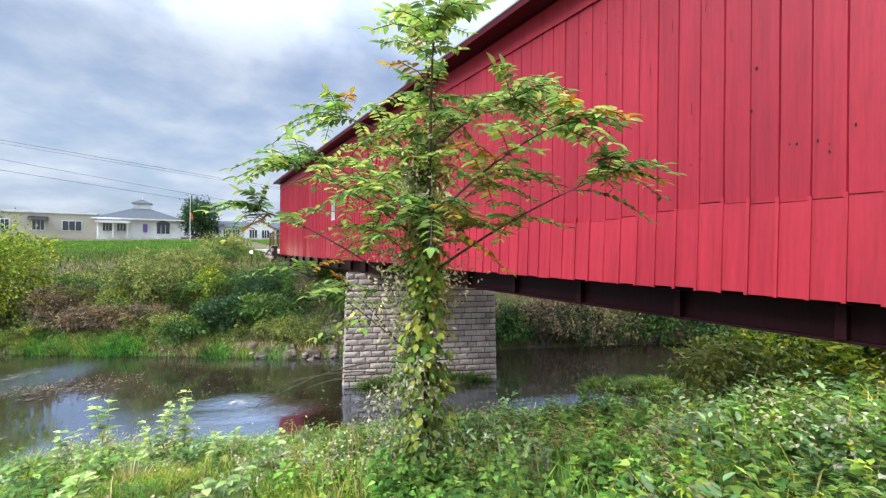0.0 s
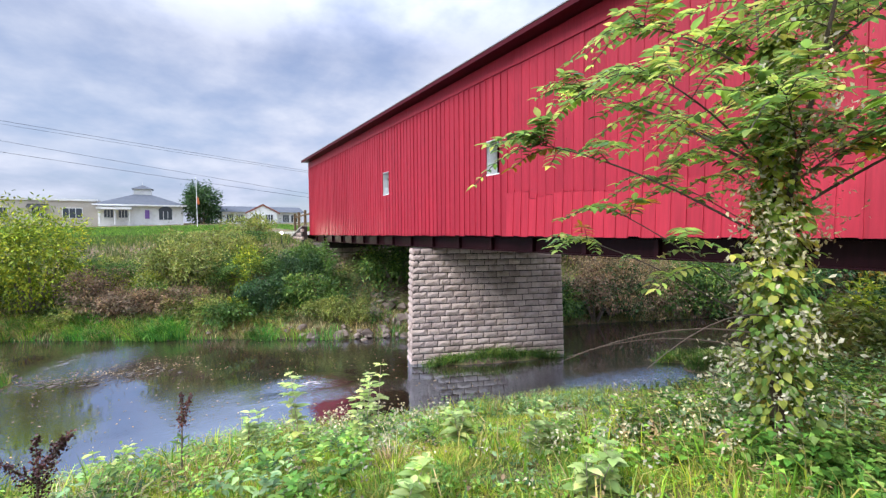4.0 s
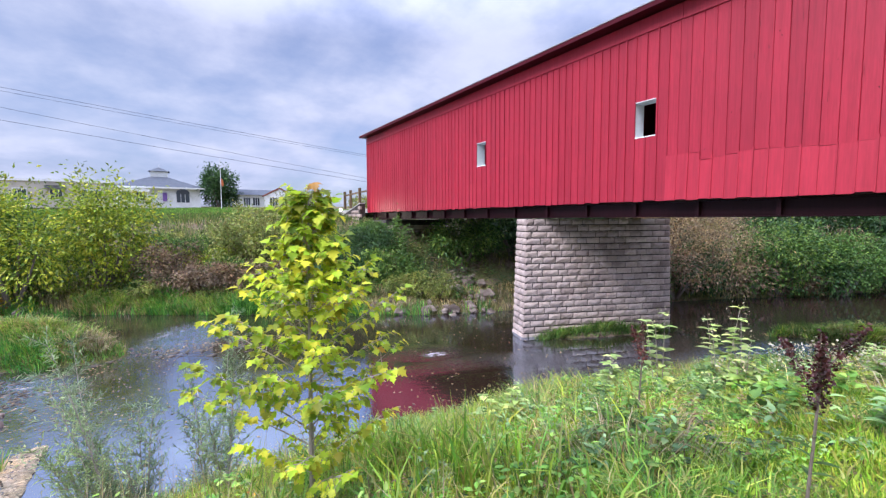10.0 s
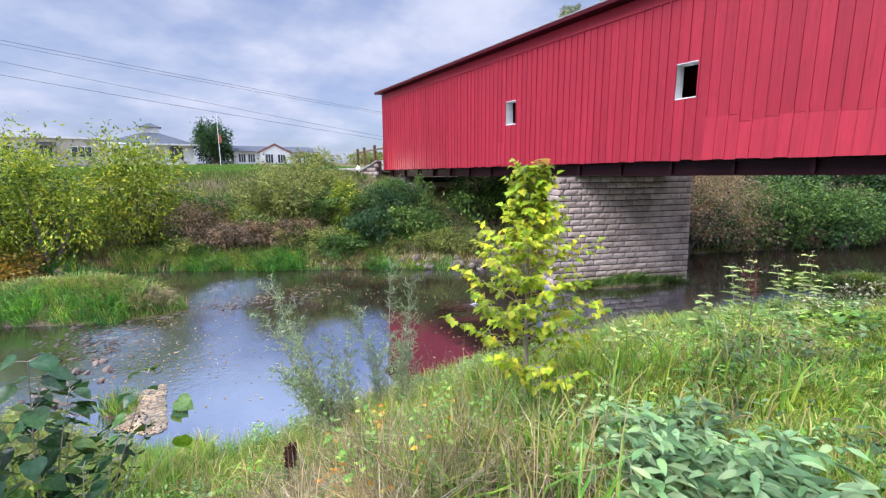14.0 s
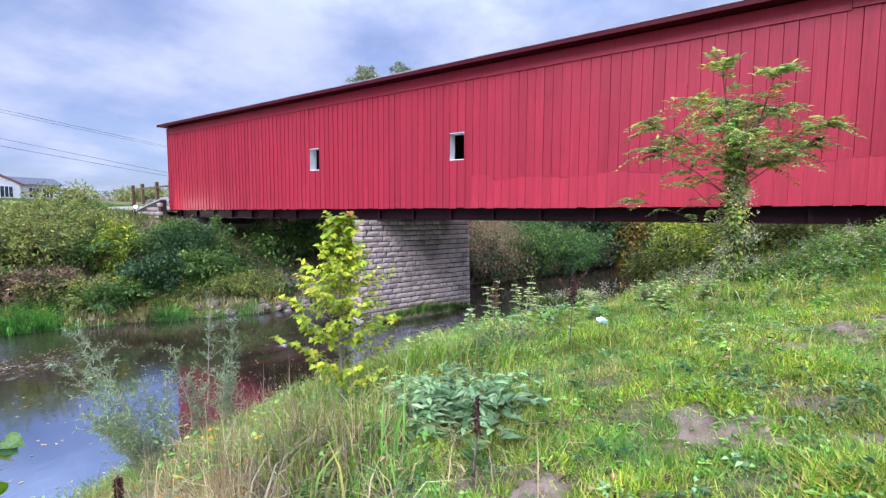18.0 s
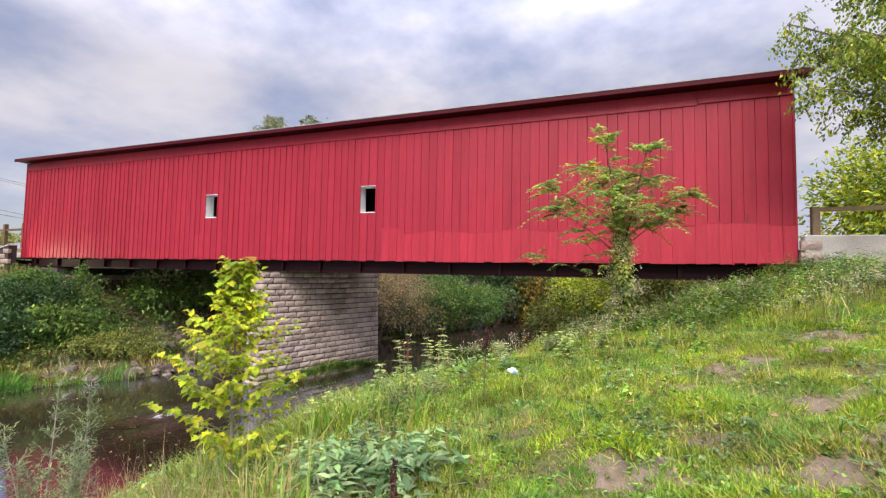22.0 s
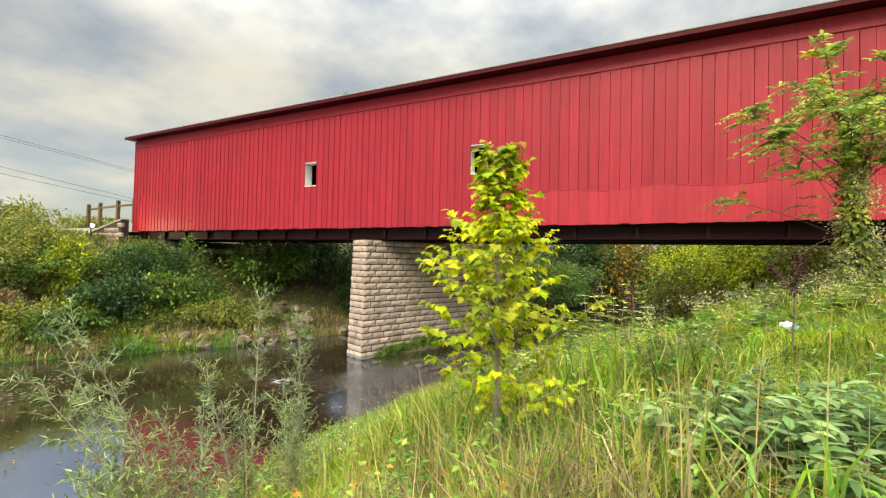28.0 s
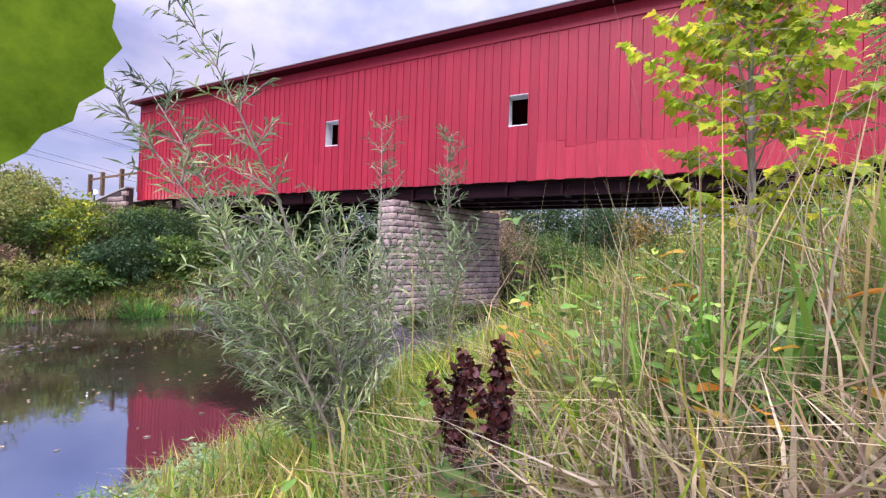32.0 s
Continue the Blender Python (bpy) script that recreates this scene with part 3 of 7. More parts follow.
def shrub(rng, at, wide, tall, mat, n, size, name="shrub", label="", lobes=5, kind="", slim=0.5, tufts=34):
    """A bush or a tree far off: stems and a crown of leaves in several uneven lobes."""
    x, y = at
    z = float(height(x, y)) - 0.05
    root = thing(name, label, "tree" if "tree" in name else "shrub", (x, y, z), "", kind)
    stems = Shape()
    ps, ds = [], []
    for i in range(lobes):
        a = 2 * math.pi * (i + rng.uniform(-0.3, 0.3)) / lobes
        rr = wide * rng.uniform(0.18, 0.34)
        h = tall * rng.uniform(0.36, 0.72)
        c = np.array([math.cos(a) * rr, math.sin(a) * rr, h])
        r = (wide * rng.uniform(0.24, 0.34), wide * rng.uniform(0.24, 0.34), min(h * 0.98, tall - h) * rng.uniform(0.9, 1.1))
        p, d = cloud(rng, int(n * 0.75) // lobes, c, r, tufts)
        ps.append(p)
        ds.append(d)
        stems.tube([(0.1 * c[0], 0.1 * c[1], 0), (0.6 * c[0], 0.6 * c[1], 0.5 * h), tuple(c)], [0.02 * wide + 0.01, 0.012 * wide + 0.006, 0.008], 5)
    p, d = np.concatenate(ps), np.concatenate(ds)
    keep = p[:, 2] > 0.02
    p, d = p[keep], d[keep]
    dirs = d + 0.8 * ball(rng, len(p)) - np.array([0, 0, 0.25])
    part("trunk", stems, BARK, root)
    part("foliage", leaf_mesh("foliage", p, dirs, ball(rng, len(p)) + np.array([0, 0, 1.0]), rng.uniform(0.7, 1.5, len(p)) * size * 1.45, rng.uniform(0.7, 1.3, len(p)) * size * 1.45 * slim), mat, root)
    return root


def meadow(name, rng, n, inside, tall, wide, mat, label, lean=0.5, category="grass", simple=False):
    """Blades scattered over the ground where inside(x, y) allows, n tries in all."""
    x0, x1, y0, y1, test = inside
    x, y = rng.uniform(x0, x1, n), rng.uniform(y0, y1, n)
    ok = rng.uniform(0, 1, n) < test(x, y)
    x, y = x[ok], y[ok]
    p = np.stack([x, y, height(x, y) - 0.02], 1)
    k = len(p)
    ang, amt = rng.uniform(0, 6.28, k), rng.uniform(0.1, 1.0, k) * lean
    ln = np.stack([np.cos(ang) * amt, np.sin(ang) * amt], 1)
    t = tall(x, y) * rng.uniform(0.55, 1.25, k)
    return solid(name, (sprig_mesh if simple else blade_mesh)(name, p, ln, t, wide * rng.uniform(0.6, 1.4, k), rng), mat, label, category, "", "stuff")


# ---- the covered bridge ----
LEN = 35.4
BOT, TOP, BACK = 4.0, 8.83, 4.6
bridge = thing("covered_bridge", "long red wooden covered bridge on a stone pier", "bridge", (LEN / 2, BACK / 2, BOT))
INV = Matrix.Translation((-LEN / 2, -BACK / 2, -BOT))


def bpart(name, shape, mat, label="", parent=None):
    """A part of the bridge, given in world metres."""
    ob = part(name, shape, mat, parent or bridge, label)
    if parent is None:
        ob.matrix_parent_inverse = INV
    return ob


def opening_walls(y0, y1, name):
    s = Shape()
    for a, b in ((0.04, 13.40), (14.14, 21.40), (22.12, LEN - 0.04)):
        s.box(a, y0, BOT + 0.03, b, y1, 9.30)
    for a, b in ((13.40, 14.14), (21.40, 22.12)):
        s.box(a, y0, BOT + 0.03, b, y1, 5.87)
        s.box(a, y0, 6.92, b, y1, 9.30)
    return bpart(name, s, RED_TRIM)


opening_walls(0.035, 0.10, "sheathing")
bpart("back_wall", Shape().box(0.04, BACK - 0.08, BOT + 0.03, LEN - 0.04, BACK, 9.3), RED)
bpart("deck", Shape().box(0.02, 0.12, 4.02, LEN - 0.02, BACK - 0.1, 4.16), DARK_TIMBER)
roof = Shape()
X0, X1 = -0.28, LEN + 0.33
roof.prism([(-0.46, 9.34), (-0.46, 9.44), (BACK / 2, 10.46), (BACK + 0.46, 9.44), (BACK + 0.46, 9.34), (BACK / 2, 10.34)], X0, X1, "x")
bpart("roof", roof, SHINGLE, "grey shingled gable roof")
bpart("fascia", Shape().box(X0, -0.50, 9.27, X1, -0.464, 9.405, 0.006), RED_EAVE_SHADED, "dark red eave board")
bpart("drip_edge", Shape().box(X0, -0.515, 9.408, X1, -0.462, 9.446, 0.004), SHINGLE, "pale grey metal drip edge")
bpart("soffit", Shape().box(X0 + 0.01, -0.46, 9.30, X1 - 0.01, 0.03, 9.335), RED_EAVE_SHADED)
for gx0, gx1 in ((0.02, 0.10), (LEN - 0.10, LEN - 0.02)):
    bpart("gable", Shape().prism([(0.0, 9.3), (BACK / 2, 10.3), (BACK, 9.3)], gx0, gx1, "x"), RED)
    bpart("portal_jamb", Shape().box(gx0, 0.1, BOT + 0.03, gx1, 0.5, 9.3), RED)
    bpart("portal_jamb", Shape().box(gx0, BACK - 0.5, BOT + 0.03, gx1, BACK - 0.09, 9.3), RED)
    bpart("portal_lintel", Shape().box(gx0, 0.5, 7.9, gx1, BACK - 0.5, 9.3), RED)
# trim boards under the eave, butted in lengths
tx = [-0.02, 10.7, 22.8, 33.0, LEN + 0.02]
for a, b, lift in zip(tx[:-1], tx[1:], (0.0, 0.0, -0.015, 0.03)):
    bpart("trim_board", Shape().box(a + 0.004, -0.060, TOP + lift, b - 0.004, -0.028, 9.255, 0.004), RED, "broad red frieze board")
for cx in (-0.03, LEN - 0.03):
    bpart("corner_board", Shape().box(cx, -0.05, BOT, cx + 0.06, 0.06, 9.25, 0.004), RED)
# windows with deep white reveals
for a, b in ((13.40, 14.14), (21.40, 22.12)):
    win = bpart("window_opening", Shape().box(a - 0.005, -0.034, 5.862, b + 0.005, 0.39, 5.895), WHITE, "small unglazed window with deep white reveals")
    for q in (Shape().box(a, -0.040, 5.895, a + 0.018, 0.41, 6.90), Shape().box(b - 0.018, -0.040, 5.895, b, 0.41, 6.90), Shape().box(a, -0.042, 6.90, b, 0.41, 6.92)):
        part("reveal", q, WHITE, win).matrix_parent_inverse = Matrix.Identity(4)
# steel floor beams and girders under the siding
for gy0 in (0.30, 1.6, 2.9, BACK - 0.45):
    g = Shape()
    g.box(0.3, gy0 - 0.012, 3.56, LEN - 0.3, gy0 + 0.012, 3.94)
    g.box(0.3, gy0 - 0.13, 3.53, LEN - 0.3, gy0 + 0.13, 3.556, 0.005)
    g.box(0.3, gy0 - 0.13, 3.944, LEN - 0.3, gy0 + 0.13, 3.968, 0.005)
    bpart("girder", g, MAROON, "maroon steel girder")
for i in range(19):
    x = 0.9 + i * 1.86
    bpart("stiffener", Shape().box(x - 0.05, 0.16, 3.56, x + 0.05, 0.286, 3.94), MAROON)
    bpart("floor_beam", Shape().box(x - 0.09, 0.33, 3.62, x + 0.09, BACK - 0.5, 3.93), DARK_TIMBER)

# ---- the stone pier, skewed along the stream ----
pier = thing("bridge_pier", "tapering pier of pale rock-faced stone blocks standing in the river", "pier", (18.0, 2.4, -1.6))
PA, PB, PC = Vector((16.33, -0.14, 0)), Vector((17.21, -0.45, 0)), Vector((19.32, 5.5, 0))
PD = PA + (PC - PB)
PTOP, PBOT, COURSES = 3.50, -1.45, 20
pcen = (PA + PC) / 2


def pier_corner(c, z):
    k = 1 + 0.028 * (PTOP - z) / 2
    return Vector((pcen.x + (c.x - pcen.x) * k, pcen.y + (c.y - pcen.y) * (1 + (k - 1) * 0.5), z))


core = Shape()
low, high = [pier_corner(c, PBOT) for c in (PA, PB, PC, PD)], [pier_corner(c, PTOP) for c in (PA, PB, PC, PD)]
shrink = lambda v: (pcen.x + (v.x - pcen.x) * 0.975, pcen.y + (v.y - pcen.y) * 0.99, v.z)
core.add([shrink(v) for v in low + high], [(0, 3, 2, 1), (4, 5, 6, 7), (0, 1, 5, 4), (1, 2, 6, 5), (2, 3, 7, 6), (3, 0, 4, 7)])
PINV = Matrix.Translation((-18.0, -2.4, 1.6))
part("core", core, MORTAR, pier).matrix_parent_inverse = PINV


def rock_face(rng):
    """A stone block one unit wide and high, with a rough pillowed face towards -y."""
    nx, nz = 5, 3
    v, f = [], []
    for j in range(nz + 1):
        for i in range(nx + 1):
            edge = i in (0, nx) or j in (0, nz)
            a, b = (i / nx - 0.5), (j / nz - 0.5)
            v.append((a * 0.945 + (rng.uniform(-0.012, 0.012) if edge else rng.uniform(-0.03, 0.03)), (rng.uniform(-0.008, 0.002) if edge else rng.uniform(-0.048, -0.022)), b * 0.84 + (rng.uniform(-0.03, 0.03) if edge else rng.uniform(-0.06, 0.06))))
    w = nx + 1
    for j in range(nz):
        for i in range(nx):
            f.append((j * w + i, j * w + i + 1, (j + 1) * w + i + 1, (j + 1) * w + i))
    n = len(v)
    v += [(-0.4725, 0.12, -0.42), (0.4725, 0.12, -0.42), (0.4725, 0.12, 0.42), (-0.4725, 0.12, 0.42)]
    f += [tuple(list(range(nx, -1, -1)) + [n, n + 1]), tuple(list(range(nz * w, nz * w + nx + 1)) + [n + 2, n + 3])]
    f += [tuple([j * w for j in range(nz + 1)] + [n + 3, n])]
    f += [tuple([j * w + nx for j in range(nz, -1, -1)] + [n + 1, n + 2])]
    return mesh_of("stone_block", v, f)


blocks = [rock_face(RNG) for _ in range(7)]
for me in blocks:
    me.materials.append(STONE)
course = (PTOP - PBOT) / COURSES
for a, b, n in ((PA, PB, 3), (PB, PC, 12)):
    for k in range(COURSES):
        z = PBOT + (k + 0.5) * course
        p, q = pier_corner(a, z), pier_corner(b, z)
        span = (q - p).length
        d = (q - p).normalized()
        cuts = [0.0] + [((i + (0.5 if k % 2 else 0.0)) / n + RNG.uniform(-0.16, 0.16) / n) for i in range(1 if k % 2 == 0 else 0, n)] + [1.0]
        for c0, c1 in zip(cuts[:-1], cuts[1:]):
            ob = new("stone_block", blocks[RNG.integers(7)])
            m = p + d * span * (c0 + c1) / 2
            rot = Matrix((d, Vector((0, 0, 1)).cross(d), (0, 0, 1))).transposed().to_4x4()
            ob.parent = pier
            ob.matrix_parent_inverse = PINV
            ob.matrix_basis = Matrix.Translation(m) @ rot @ Matrix.Diagonal((span * (c1 - c0), 1.0, course, 1))

# ---- siding boards of the bridge ----
board_rng = np.random.default_rng(3)


def board_mesh(rng):
    """A plank, one unit wide and high, with worn edges and a slightly uneven face."""
    x, z = [-0.49, -0.455, 0.455, 0.49], [0.0, 0.25, 0.5, 0.75, 1.0]
    v, f = [], []
    for zz in z:
        w = rng.uniform(-0.01, 0.01)
        v += [(x[0] + w, 0.0, zz), (x[1] + w, -0.024, zz), (x[2] + w, -0.027, zz), (x[3] + w, -0.004, zz), (x[3] + w, 0.006, zz), (x[0] + w, 0.006, zz)]
    for j in range(len(z) - 1):
        for i in range(6):
            f.append((j * 6 + i, j * 6 + (i + 1) % 6, (j + 1) * 6 + (i + 1) % 6, (j + 1) * 6 + i))
    f += [tuple(range(6))[::-1], tuple(range(24, 30))]
    return mesh_of("board", v, f)


planks = [board_mesh(board_rng) for _ in range(6)]
for me in planks:
    me.materials.append(RED)
new_planks = [me.copy() for me in planks]
for me in new_planks:
    me.materials[0] = RED_NEW
KNOT = rough_stuff("dark_knot_wood", (0.030, 0.012, 0.012), (0.05, 0.02, 0.018), 20.0, None, 0.9, 0.2, 0.004, False)
edges = list(np.linspace(0.0, 13.40, 45)) + list(np.linspace(13.40, 14.14, 3))[1:] + list(np.linspace(14.14, 21.40, 25))[1:] + list(np.linspace(21.40, 22.12, 3))[1:] + list(np.linspace(22.12, LEN, 44))[1:]


def board(x0, x1, z0, z1, y=0.0, tilt=0.0, name="board"):
    ob = new(name, (planks if name == "board" else new_planks)[board_rng.integers(6)])
    ob.parent = bridge
    ob.matrix_parent_inverse = INV
    ob.matrix_basis = Matrix.Translation(((x0 + x1) / 2, y + board_rng.uniform(-0.004, 0.008), z0)) @ Matrix.Rotation(tilt, 4, "X") @ Matrix.Rotation(board_rng.uniform(-0.0012, 0.0012), 4, "Y") @ Matrix.Diagonal((x1 - x0, 1.0, z1 - z0, 1))
    if x0 > 22.2 and name == "board":
        ob.scale.x *= 1.032
    return ob


for x0, x1 in zip(edges[:-1], edges[1:]):
    mid = (x0 + x1) / 2
    low = BOT + board_rng.uniform(-0.03, 0.012) + 0.06 * (mid / LEN) ** 3
    if 13.40 < mid < 14.14 or 21.40 < mid < 22.12:
        board(x0, x1, low, 5.86)
        board(x0, x1, 6.925, TOP + 0.02)
    elif mid > 22.3:
        step = 5.23 if mid < 23.3 else 5.06 + 0.05 * math.sin(mid * 2.1) + (0.1 if mid > 31.2 else 0.0)
        board(x0, x1, step - 0.03, TOP + 0.02)
        board(x0 + 0.004, x1 + 0.004, low - 0.02, step + board_rng.uniform(-0.012, 0.012), -0.075, -0.036, "lower_board")
        bpart("joint_strip", Shape().box(x0 + 0.002, -0.062, step + 0.004, x1 - 0.002, -0.029, step + 0.018), RED)
    else:
        board(x0, x1, low, TOP + 0.02)
batten = Shape().add([(-0.5, 0, 0), (-0.38, -1, 0), (0.38, -1, 0), (0.5, 0, 0), (-0.5, 0, 1), (-0.38, -1, 1), (0.38, -1, 1), (0.5, 0, 1)], [(0, 1, 5, 4), (1, 2, 6, 5), (2, 3, 7, 6), (3, 0, 4, 7), (3, 2, 1, 0), (4, 5, 6, 7)]).mesh("batten")
batten.materials.append(RED)
for x in edges[1:74]:
    runs = [(BOT + 0.012, TOP + 0.01)] if min(abs(x - 13.77), abs(x - 21.76)) > 0.2 else [(BOT + 0.012, 5.855), (6.93, TOP + 0.01)]
    for z0, z1 in runs:
        ob = new("batten", batten)
        ob.parent = bridge
        ob.matrix_parent_inverse = INV
        ob.matrix_basis = Matrix.Translation((x + board_rng.uniform(-0.008, 0.008), -0.021, z0 + board_rng.uniform(-0.02, 0.0))) @ Matrix.Diagonal((board_rng.uniform(0.045, 0.06), board_rng.uniform(0.026, 0.034), z1 - z0, 1))
for x in edges[74:-1:1]:
    s = 5.23 if x < 23.3 else 5.06 + 0.05 * math.sin(x * 2.1) + (0.1 if x > 31.2 else 0.0)
    st = board(x - 0.022, x + 0.022, BOT - 0.01, s + board_rng.uniform(-0.01, 0.09), -0.095, -0.042, "cover_strip")


# bolts, knots and a slit in the boards
marks = np.random.default_rng(19)
for i in range(70):
    x, z = (marks.uniform(26.5, 35.2), marks.uniform(5.3, 8.7)) if i > 12 else (marks.uniform(12, 27), marks.uniform(5.0, 8.6))
    if i % 3 == 1:
        x, z = x0_ + marks.normal(0, 0.05), z0_ + marks.normal(0, 0.16)
    x0_, z0_ = x, z
    r = marks.uniform(0.005, 0.013)
    rim = [(x + r * math.cos(a) * marks.uniform(0.6, 1.2), z + r * marks.uniform(1.2, 2.4) * math.sin(a)) for a in np.linspace(0, 2 * math.pi, 9)[:-1]]
    bpart("knot_hole", Shape().prism(rim, -0.030, -0.0325), KNOT, "dark knot hole")
for i in range(46):
    x, z, h = marks.uniform(24.0, 35.2), marks.uniform(4.4, 8.6), marks.uniform(0.05, 0.34)
    k = marks.uniform(-0.012, 0.012)
    y = -0.0315 if z > 5.4 else -0.1
    if z > 5.4:
        bpart("crack", Shape().prism([(x - 0.002, z), (x + 0.002, z), (x + k + 0.0035, z + h * 0.5), (x + k, z + h), (x + k - 0.003, z + h * 0.5)], y, y + 0.002), KNOT, "dark drying crack")
bpart("slit", Shape().box(34.225, -0.0325, 5.12, 34.25, -0.029, 5.46), DARK_TIMBER, "dark slit between boards")
bpart("patch_panel", Shape().box(12.86, -0.040, 4.06, 13.34, -0.030, 5.12, 0.003), RED_NEW, "newer patch panel")

# ---- abutments, walls and fences at both ends ----
for name, label, x0, x1, y0, y1, z0, z1 in (
    ("abutment", "dark old stone abutment under the far end of the bridge", -0.4, 3.3, -0.1, 4.9, 0.6, 3.46),
    ("abutment", "grey stone abutment under the near end of the bridge", 34.2, 36.0, -0.25, 4.9, 2.0, 3.5),
):
    ab = thing(name, label, "abutment", ((x0 + x1) / 2, (y0 + y1) / 2, z0))
    cx, cy = (x0 + x1) / 2, (y0 + y1) / 2
    part("core", Shape().box(x0 - cx + 0.05, y0 - cy + 0.05, 0, x1 - cx - 0.05, y1 - cy - 0.05, z1 - z0), MORTAR, ab)
    for k in range(int((z1 - z0) / 0.36)):
        for face in ("front", "end"):
            run = (x1 - x0) if face == "front" else (y1 - y0)
            m = max(2, round(run / 0.7))
            for i in range(m):
                a = run * i / m
                ob = new("stone_block", blocks[(i * 3 + k) % 7])
                ob.parent = ab
                z = 0.36 * (k + 0.5)
                if face == "front":
                    mat = Matrix.Translation((x0 - cx + a + run / m / 2, y0 - cy, z))
                else:
                    mat = Matrix.Translation(((x1 if x0 < 10 else x0) - cx, y0 - cy + a + run / m / 2, z)) @ Matrix.Rotation(radians(90 if x0 < 10 else -90), 4, "Z")
                ob.matrix_basis = mat @ Matrix.Diagonal((run / m, 1.0, 0.36, 1))

# stone wing wall with a sloping cap beside the far portal
wing = thing("wing_wall", "low sloping stone wing wall beside the far bridge end", "wall", (-1.2, -0.4, 3.4))
part("core", Shape().prism([(-2.6, -0.6), (1.12, -0.6), (1.12, 1.22), (-2.6, 0.44)], -0.18, 0.2), MORTAR, wing)
part("cap", Shape().prism([(-2.7, 0.43), (1.14, 1.23), (1.14, 1.29), (-2.7, 0.49)], -0.22, 0.22), CONCRETE, wing, "pale sloping capstone")
for k in range(5):
    for i in range(8):
        x = -2.45 + i * 0.53 + (0.2 if k % 2 else 0)
        if 0.28 * k - 0.06 < 0.40 + (x + 2.6) * 0.21 and x < 0.75:
            ob = new("stone_block", blocks[(i + 2 * k) % 7])
            ob.parent = wing
            ob.matrix_basis = Matrix.Translation((x + 0.2, -0.19, 0.0 + 0.28 * (k - 0.7))) @ Matrix.Diagonal((0.52, 1.0, 0.27, 1))


def post_fence(name, label, pts, tall, rails, size, mat, group=""):
    x0, y0, z0 = pts[0]
    fence = thing(name, label, "fence", pts[0], group)
    for p, q in zip(pts, pts[1:] + [None]):
        px, py, pz = p[0] - x0, p[1] - y0, p[2] - z0
        part("post", Shape().box(px - size, py - size, pz - 0.2, px + size, py + size, pz + tall, 0.012), mat, fence)
        if q:
            d = Vector((q[0] - p[0], q[1] - p[1], q[2] - p[2]))
            for r in rails:
                a = Vector((px, py, pz + tall * r))
                s = d.normalized().cross(Vector((0, 0, 1))) * 0.025
                u = Vector((0, 0, 0.06))
                b = a + d
                part("rail", Shape().add([a - s - u, a + s - u, a + s + u, a - s + u, b - s - u, b + s - u, b + s + u, b - s + u], [(0, 1, 2, 3), (7, 6, 5, 4), (0, 4, 5, 1), (1, 5, 6, 2), (2, 6, 7, 3), (3, 7, 4, 0)]), mat, fence)
    return fence


POST_DARK = rough_stuff("dark_brown_posts", (0.13, 0.085, 0.045), (0.19, 0.13, 0.07), 5.0, None, 0.85, 0.4, 0.01)
post_fence("post_and_rail_fence", "weathered wooden post and rail fence along the far approach", [(-0.2, 0.12, 4.7), (-1.95, 0.12, 4.68), (-4.0, 0.12, 4.62), (-5.4, 0.12, 4.56)], 1.22, (0.72,), 0.09, POST_DARK)
post_fence("wooden_fence", "pale wooden rail fence beside the near approach", [(35.9, 0.15, 4.5), (37.8, 0.05, 4.5), (39.8, -0.1, 4.5), (42.0, -0.2, 4.6)], 1.15, (0.93,), 0.09, WOOD_GREY)
# near approach: concrete slab and curb wall
slab = thing("approach_slab", "pale concrete approach slab and curb at the near bridge end", "pavement", (38.5, 2.3, 4.2))
part("slab", Shape().box(-3.05, -2.25, -0.6, 10.0, 2.3, 0.24, 0.02), CONCRETE, slab)
part("curb", Shape().box(-3.0, -2.55, -0.4, 9.0, -2.26, 0.62, 0.03), CONCRETE, slab, "pale concrete curb wall")
for k in range(3):
    ob = new("stone_block", blocks[k])
    ob.parent = slab
    ob.matrix_basis = Matrix.Translation((-2.85, -2.56, -0.3 + 0.32 * k)) @ Matrix.Diagonal((0.5, 1.0, 0.31, 1))
road = Shape().box(-60, 0.4, 4.0, -0.35, 4.2, 4.28)
solid("road", road, CONCRETE, "pale road leading off the far bridge end", "road", "", "structure")

# floodlight at the far bank, lit
lampm = Nodes("floodlight_glow")
lampm.bsdf.inputs["Emission Color"].default_value = (1.0, 0.90, 0.50, 1)
lampm.bsdf.inputs["Emission Strength"].default_value = 14.0
LAMP_ON = lampm.done((0.9, 0.85, 0.6), 0.4)
BLACK = rough_stuff("black_metal", (0.02, 0.02, 0.02), (0.035, 0.035, 0.035), 5.0, None, 0.5, 0.1, 0.003, False)
flood = thing("floodlight", "small lit floodlight on a post by the far bridge end", "lamp", (-0.06, -2.02, float(height(-0.06, -2.02))))
fz = 4.17 - flood.location.z
part("post", Shape().tube([(-0.1, 0, -0.1), (-0.1, 0, fz - 0.02)], [0.03, 0.03], 8), BLACK, flood)
part("housing", Shape().box(-0.14, -0.10, fz - 0.1, 0.0, 0.10, fz + 0.1, 0.03), BLACK, flood)
part("lens", Shape().tube([(0.001, 0, fz), (0.018, 0, fz), (0.03, 0, fz)], [0.095, 0.09, 0.06], 20), LAMP_ON, flood, "glowing warm white lens")
spot_data = bpy.data.lights.new("floodlight_beam", "SPOT")
spot_data.energy, spot_data.spot_size, spot_data.color, spot_data.shadow_soft_size = 160, radians(95), (1.0, 0.85, 0.6), 0.08
spot = new("floodlight_beam", spot_data)
